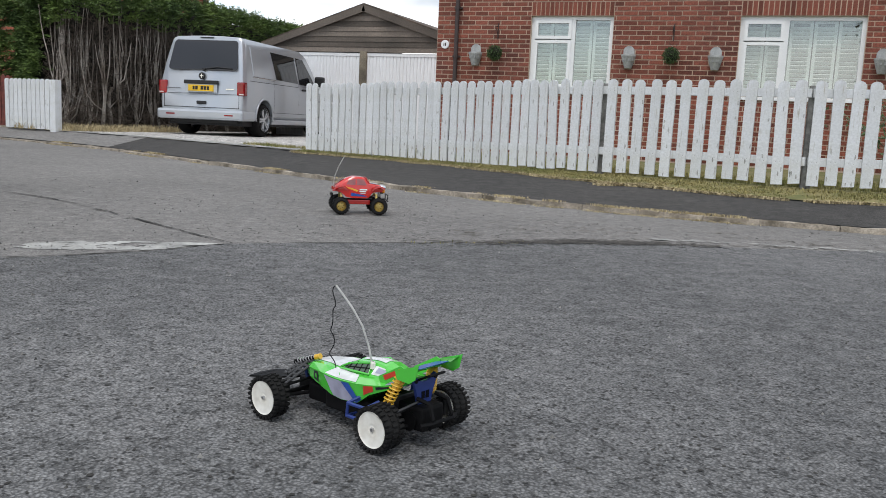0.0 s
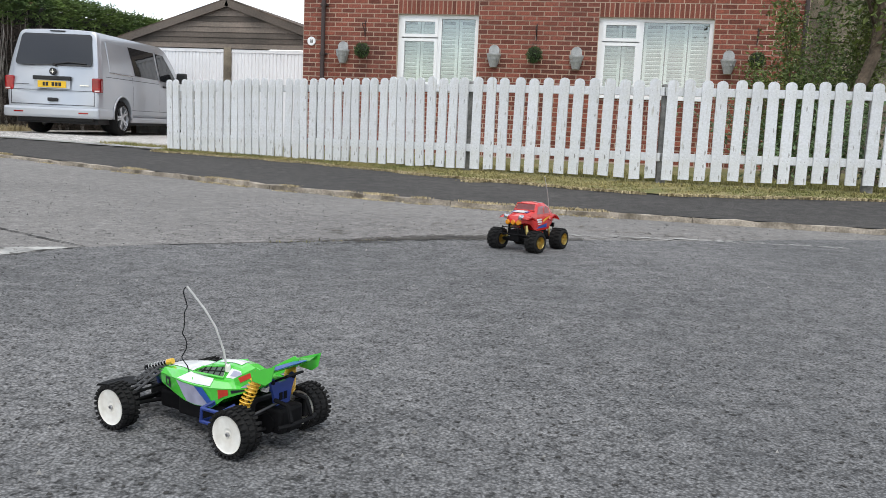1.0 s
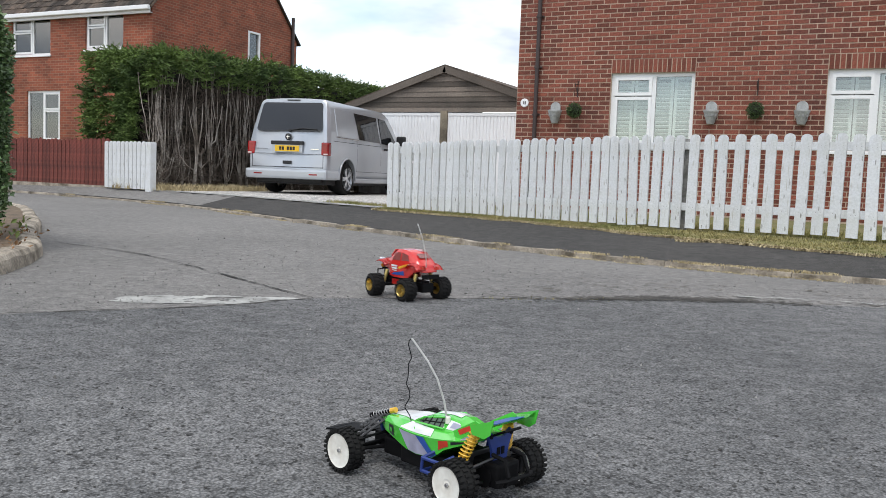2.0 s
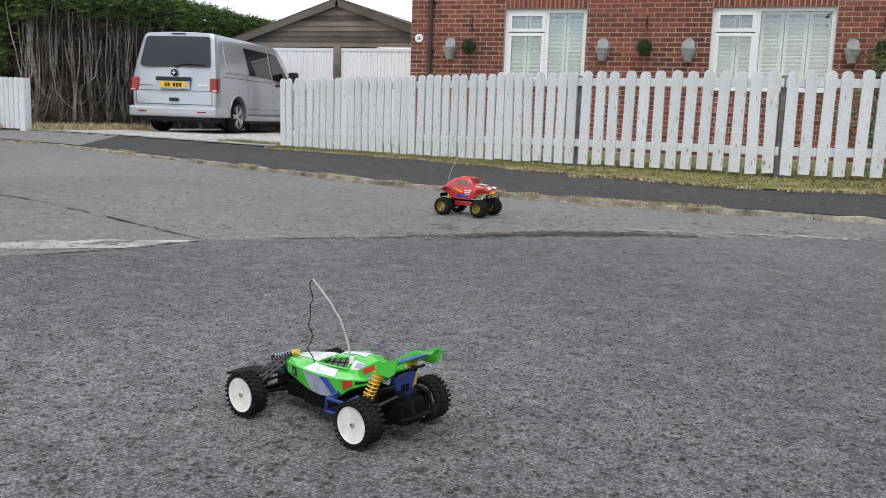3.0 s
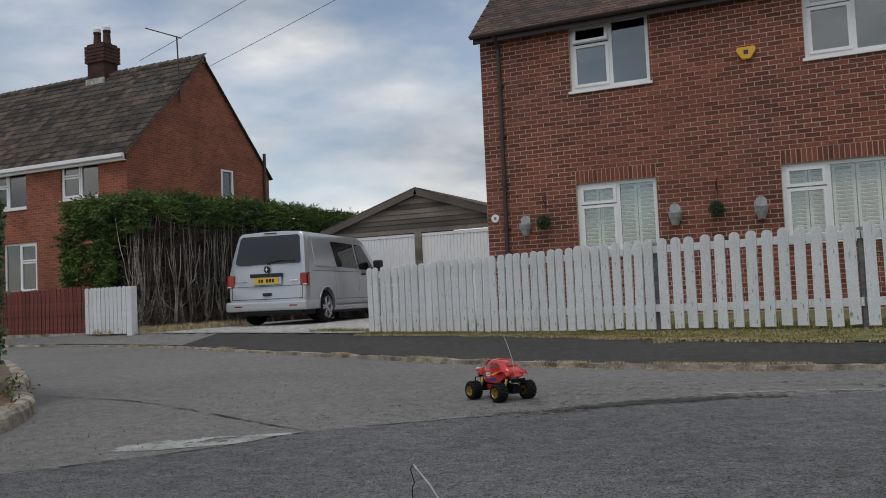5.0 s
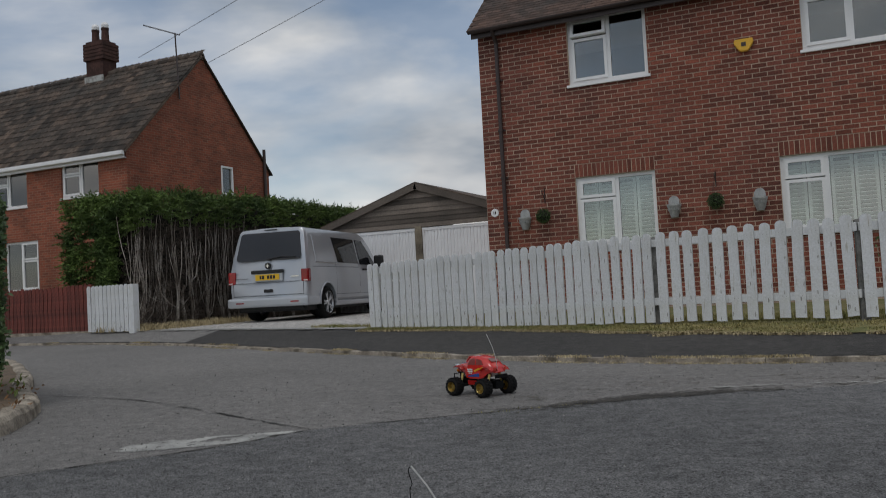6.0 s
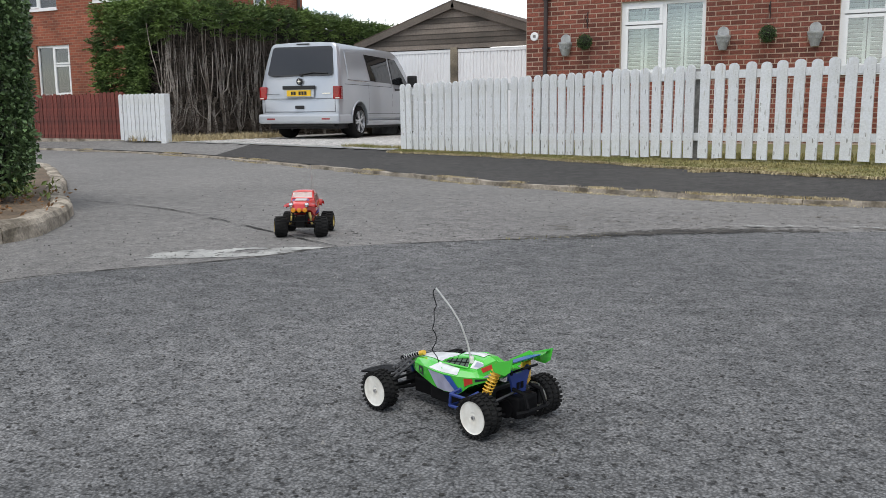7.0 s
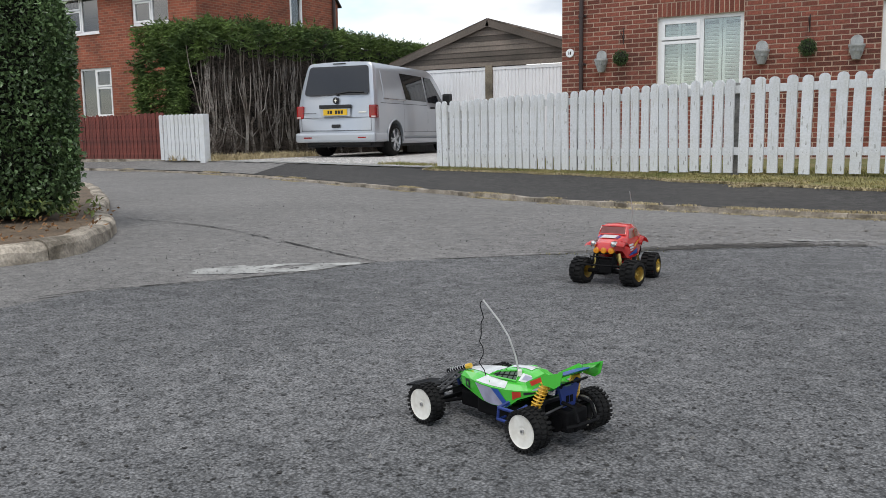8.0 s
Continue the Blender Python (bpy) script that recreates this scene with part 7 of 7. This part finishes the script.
def tside(x, z, out=0.0012):
    """A point on the left side of the truck's shell."""
    for (x0, t0, l0, w0, r0), (x1, t1, l1, w1, r1) in zip(TB, TB[1:]):
        if x1 <= x <= x0:
            f = (x0 - x) / (x0 - x1)
            top, low, wd, roof = t0 + (t1 - t0) * f, l0 + (l1 - l0) * f, w0 + (w1 - w0) * f, r0 + (r1 - r0) * f
            belt = min(0.188, low + (top - low) * 0.72)
            pts = [(low, wd * 0.96), ((low + belt) / 2, wd), (belt, wd * 0.97), (top - (top - belt) * 0.32, wd * (roof + 0.06)), (top - (top - belt) * 0.06, wd * roof * 0.86), (top, 0)]
            for (z0, y0), (z1, y1) in zip(pts, pts[1:]):
                if z0 <= z <= z1:
                    return (x, y0 + (y1 - y0) * (z - z0) / (z1 - z0 + 1e-9) + out, z + out * 0.4)
    return (x, 0.08, z)


def tpatch(name, quad, material, steps=8, out=0.0012):
    for s in (1, -1):
        bm = bmesh.new()
        a, b, c, d = [Vector(q) for q in quad]
        g = []
        for i in range(steps + 1):
            u = i / steps
            lo, hi = a.lerp(b, u), d.lerp(c, u)
            row = []
            for j in range(5):
                p = lo.lerp(hi, j / 4)
                x, y, z = tside(p.x, p.y, out)
                row.append(bm.verts.new((x, y * s, z)))
            g.append(row)
        for i in range(steps):
            for j in range(4):
                bm.faces.new((g[i][j], g[i + 1][j], g[i + 1][j + 1], g[i][j + 1]))
        part(name, bm, material, tshell)


tpatch("side_window", [(0.050, 0.195), (-0.022, 0.195), (-0.022, 0.238), (0.030, 0.236)], M_REDGLASS)
tpatch("rear_side_window", [(-0.030, 0.195), (-0.096, 0.199), (-0.078, 0.228), (-0.030, 0.238)], M_REDGLASS)
tpatch("orange_flash", [(-0.015, 0.146), (-0.095, 0.176), (-0.100, 0.186), (-0.020, 0.162)], M_ORANGE, out=0.0016)
tpatch("yellow_flash", [(-0.010, 0.152), (-0.060, 0.170), (-0.064, 0.176), (-0.015, 0.160)], mat("yellow_decal", (0.9, 0.6, 0.05), 0.3), out=0.0020)
tpatch("blue_flash", [(0.052, 0.116), (-0.062, 0.118), (-0.060, 0.142), (0.030, 0.126)], M_DECALB, out=0.0016)
tpatch("white_bar", [(0.052, 0.160), (0.0, 0.160), (0.0, 0.169), (0.052, 0.169)], M_DECALW, out=0.0018)
tpatch("white_bar", [(0.046, 0.147), (-0.002, 0.147), (-0.002, 0.156), (0.046, 0.156)], M_DECALW, out=0.0018)
tpatch("white_bar", [(0.040, 0.137), (0.004, 0.137), (0.004, 0.142), (0.040, 0.142)], M_DECALW, out=0.0018)
bm = bmesh.new()
q = [(0.0640, 0.060, 0.2140), (0.0640, -0.060, 0.2140), (0.0405, -0.054, 0.2450), (0.0405, 0.054, 0.2450)]
bm.faces.new([bm.verts.new(p) for p in q])
bmesh.ops.solidify(bm, geom=bm.faces[:], thickness=0.001)
for v in bm.verts:
    v.co += Vector((0.002, 0, 0.002))
part("windscreen", bm, M_REDGLASS, tshell)
bm = bmesh.new()
q = [(-0.110, 0.036, 0.237), (-0.110, -0.036, 0.237), (-0.142, -0.040, 0.216), (-0.142, 0.040, 0.216)]
bm.faces.new([bm.verts.new(p) for p in q])
bmesh.ops.solidify(bm, geom=bm.faces[:], thickness=0.001)
for v in bm.verts:
    v.co += Vector((-0.002, 0, 0.002))
part("rear_window", bm, M_REDGLASS, tshell)
# raised red frame round the windscreen
bm = bmesh.new()
tube(bm, [(0.0665, 0.063, 0.2150), (0.0665, -0.063, 0.2150), (0.0420, -0.057, 0.2490), (0.0420, 0.057, 0.2490), (0.0665, 0.063, 0.2150)], 0.0032, 6)
part("screen_frame", bm, M_REDBODY, tshell)
for s in (1, -1):
    part("bonnet_bar", bm_box(0.0, 0.045, s * 0.043 - 0.004, s * 0.043 + 0.004, 0.0, 0.0012, Matrix.Translation((0.082, 0, 0.2092)) @ Matrix.Rotation(radians(6.8), 4, "Y")), M_DECALB, tshell)
part("bonnet_stripe", bm_box(0.0, 0.055, -0.034, 0.034, 0.0, 0.001, Matrix.Translation((0.075, 0, 0.2112)) @ Matrix.Rotation(radians(6.8), 4, "Y")), M_DECALW, tshell)
for s in (1, -1):
    bm = bmesh.new()
    lathe(bm, [(0.001, 0.190), (0.010, 0.189), (0.013, 0.184), (0.014, 0.165), (0.009, 0.150)], 16, "X")
    ob = part("headlight", bm, M_CHROME, truck, "round chrome headlight")
    ob.matrix_basis = pose(0, s * 0.046, 0.183)
    part("tail_lamp", bm_box(-0.186, -0.176, s * 0.05 - 0.008, s * 0.05 + 0.008, 0.160, 0.176), M_DECALR, truck)
for y in (-0.034, 0.0, 0.034):
    bm = bmesh.new()
    lathe(bm, [(0.001, 0.186), (0.012, 0.185), (0.014, 0.180), (0.014, 0.170), (0.006, 0.166)], 16, "X")
    ob = part("spot_lamp", bm, M_AMBER, truck, "amber spot lamp")
    ob.matrix_basis = pose(0, y, 0.153)
part("lamp_bar", bm_box(0.160, 0.168, -0.05, 0.05, 0.136, 0.142), M_TUB, truck)
bm = bmesh.new()
box(bm, -0.15, 0.15, -0.030, 0.030, 0.070, 0.104, bevel=0.005)
box(bm, -0.175, -0.10, -0.038, 0.038, 0.045, 0.095, bevel=0.008)
box(bm, 0.10, 0.16, -0.030, 0.030, 0.055, 0.120, bevel=0.006)
part("chassis", bm, M_TUB, truck, "black chassis")
for s in (1, -1):
    part("radius_arm", bm_box(0.085, 0.165, s * 0.030 - 0.004, s * 0.030 + 0.004, 0.088, 0.104, bevel=0.002), M_TUB, truck)
    bm = bmesh.new()
    rod(bm, (0.150, s * 0.014, 0.082), (0.142, s * 0.085, 0.066), 0.0028, n=6)
    part("steering_rod", bm, M_TUB, truck)
    part("shock_tower", bm_box(0.148, 0.153, s * 0.040 - 0.006, s * 0.040 + 0.006, 0.085, 0.150), M_TUB, truck)
bm = bmesh.new()
rod(bm, (0.120, -0.022, 0.112), (0.120, 0.022, 0.112), 0.013, n=14)
part("motor", bm, M_STEEL, truck, "bright motor can")
part("frame", bm_box(-0.085, 0.080, -0.048, 0.048, 0.066, 0.098, bevel=0.006), M_REDBODY, truck, "red plastic chassis frame")
bm = bmesh.new()
for s in (1, -1):
    tube(bm, [(0.15, s * 0.045, 0.095), (0.195, s * 0.05, 0.092), (0.205, s * 0.05, 0.105), (0.205, s * 0.05, 0.140)], 0.0035, 6)
tube(bm, [(0.198, -0.105, 0.098), (0.204, 0.0, 0.098), (0.198, 0.105, 0.098)], 0.004, 6)
tube(bm, [(0.205, -0.05, 0.135), (0.207, 0.0, 0.136), (0.205, 0.05, 0.135)], 0.003, 6)
part("front_bumper", bm, M_TUB, truck, "black tube front bumper")
bm = bmesh.new()
for s in (1, -1):
    tube(bm, [(-0.15, s * 0.045, 0.10), (-0.185, s * 0.05, 0.10), (-0.19, s * 0.05, 0.14)], 0.0035, 6)
box(bm, -0.194, -0.184, -0.055, 0.055, 0.118, 0.142)
part("rear_bumper", bm, M_TUB, truck)
for sx in (0.125, -0.125):
    bm = bmesh.new()
    rod(bm, (sx, -0.09, 0.061), (sx, 0.09, 0.061), 0.010, n=10)
    for s in (1, -1):
        rod(bm, (sx - math.copysign(0.05, sx), s * 0.035, 0.075), (sx, s * 0.075, 0.058), 0.005, n=6)
    part("axle", bm, M_TUB, truck)
    for s in (1, -1):
        bm = bmesh.new()
        rod(bm, (sx - 0.004, s * 0.048, 0.135), (sx, s * 0.066, 0.070), 0.007, n=10)
        rod(bm, (sx - 0.004, s * 0.048, 0.142), (sx - 0.002, s * 0.056, 0.108), 0.0095, n=10)
        part("shock", bm, M_GOLD, truck, "gold shock absorber")
bm = bmesh.new()
tube(bm, [(-0.176, 0.02, 0.155), (-0.175, 0.021, 0.21), (-0.166, 0.022, 0.26), (-0.145, 0.024, 0.32), (-0.108, 0.025, 0.39), (-0.098, 0.025, 0.405)], 0.0020, 6)
part("aerial", bm, M_AERIAL, truck, "thin pale aerial")
TRUCK_WHEELS = []
for x, y in ((0.135, 0.118), (0.135, -0.118), (-0.135, 0.118), (-0.135, -0.118)):
    w = toy_wheel(truck, x, y, 0.0605, 0.076, 0.031, 17, 0.007, M_GOLD, False, rows=2)
    bm = bmesh.new()
    lathe(bm, [(0.031, 0.034), (0.0335, 0.0375), (0.031, 0.034), (0.0275, 0.016), (0.024, 0.008), (0.024, -0.028), (0.031, -0.034)], 28)
    lathe(bm, [(0.001, 0.020), (0.007, 0.020), (0.008, 0.010), (0.025, 0.007)], 14)
    for i in range(6):
        box(bm, 0.006, 0.027, 0.010, 0.017, -0.0032, 0.0032, Matrix.Rotation(math.pi * i / 3, 4, "Y"))
    rim = part("rim", bm, M_GOLD, w, "gold spoked rim")
    bm = bmesh.new()
    for i in range(6):
        m = Matrix.Rotation(math.pi * (i + 0.5) / 3, 4, "Y")
        vs = [bm.verts.new(m @ Vector((0.0165 + 0.0042 * math.cos(k), 0.0086, 0.0042 * math.sin(k)))) for k in (0, 0.9, 1.8, 2.7, 3.6, 4.5, 5.4)]
        bm.faces.new(vs)
    part("rim_hole", bm, M_TUB, rim)
    TRUCK_WHEELS.append((w, x, y))


# brought to the toy's true size
TRUCK_SIZE = 0.925
RAISED = {"body_shell", "front_wing", "rear_wing", "headlight", "tail_lamp", "spot_lamp", "lamp_bar"}
done = set()
for ob in truck.children_recursive:
    m = ob.matrix_basis.copy()
    if ob.parent == truck and ob.name.split(".")[0] in RAISED:
        m.translation.z += 0.008
    m.translation *= TRUCK_SIZE
    ob.matrix_basis = m
    if ob.data and ob.data.name not in done:
        done.add(ob.data.name)
        ob.data.transform(Matrix.Scale(TRUCK_SIZE, 4))
# ---- what moves ----
TRUCK_PATH = [
    (0.0, 1.37, 3.04, 34), (0.2, 1.72, 3.32, 8), (0.4, 2.27, 3.32, -24), (0.6, 2.855, 3.13, -50), (0.8, 3.31, 2.72, -94), (1.0, 3.43, 2.38, -113), (1.2, 3.33, 2.07, -136),
    (1.4, 3.05, 1.84, -160), (1.5, 2.86, 1.69, -163), (1.6, 2.68, 1.67, -167), (1.9, 2.08, 1.66, -190), (2.2, 1.58, 2.00, -235), (2.5, 1.50, 2.70, -285), (2.8, 1.915, 3.20, -332),
    (3.0, 2.24, 3.22, -367), (3.2, 2.40, 3.27, -396), (3.4, 2.61, 3.05, -438), (3.5, 2.70, 2.85, -456), (3.6, 2.66, 2.83, -475), (3.8, 2.53, 2.70, -511), (4.0, 2.37, 2.60, -533),
    (4.2, 2.22, 2.67, -550), (4.5, 2.11, 2.67, -560), (4.7, 2.08, 2.68, -568), (5.3, 2.06, 2.68, -571), (5.8, 2.04, 2.69, -571), (6.0, 1.93, 2.70, -562), (6.2, 1.74, 2.67, -552),
    (6.4, 1.38, 2.62, -540), (6.5, 1.24, 2.52, -527), (6.6, 1.17, 2.41, -512), (6.8, 0.92, 2.15, -464), (7.0, 1.11, 1.69, -424), (7.2, 1.37, 1.49, -384), (7.4, 1.67, 1.58, -366),
    (7.5, 2.03, 1.59, -367), (7.6, 2.24, 1.65, -378), (7.8, 2.71, 1.49, -410), (8.0, 2.80, 1.33, -451)]


def motions():
    walk(truck, [(t, pose(x, y, 0.002, 0, 0, a)) for t, x, y, a in TRUCK_PATH])
    # wheels roll with the way covered; the front pair steers with the turn
    times = [n / 30 for n in range(241)]
    cols = np.array(TRUCK_PATH)
    xs, ys, hs = [np.interp(times, cols[:, 0], cols[:, k]) for k in (1, 2, 3)]
    ahead = np.gradient(xs) * np.cos(np.radians(hs)) + np.gradient(ys) * np.sin(np.radians(hs))
    roll = np.cumsum(np.clip(np.degrees(ahead / (0.0605 * TRUCK_SIZE)), -82, 82))
    steer = np.convolve(np.pad(np.clip(np.gradient(hs) * 2.2, -24, 24), 4, mode="edge"), np.ones(9) / 9, "valid")
    for w, x, y in TRUCK_WHEELS:
        side = 0 if y > 0 else 180
        rows = []
        for t, a, b in zip(times, roll, steer):
            turn = Matrix.Rotation(radians(b if x > 0 else 0), 4, "Z")
            spin = Matrix.Rotation(radians(a), 4, "Y")
            rows.append((t, Matrix.Translation((x * TRUCK_SIZE, y * TRUCK_SIZE, 0.0605 * TRUCK_SIZE)) @ turn @ spin @ Matrix.Rotation(radians(side), 4, "Z")))
        walk(w, rows)


motions()
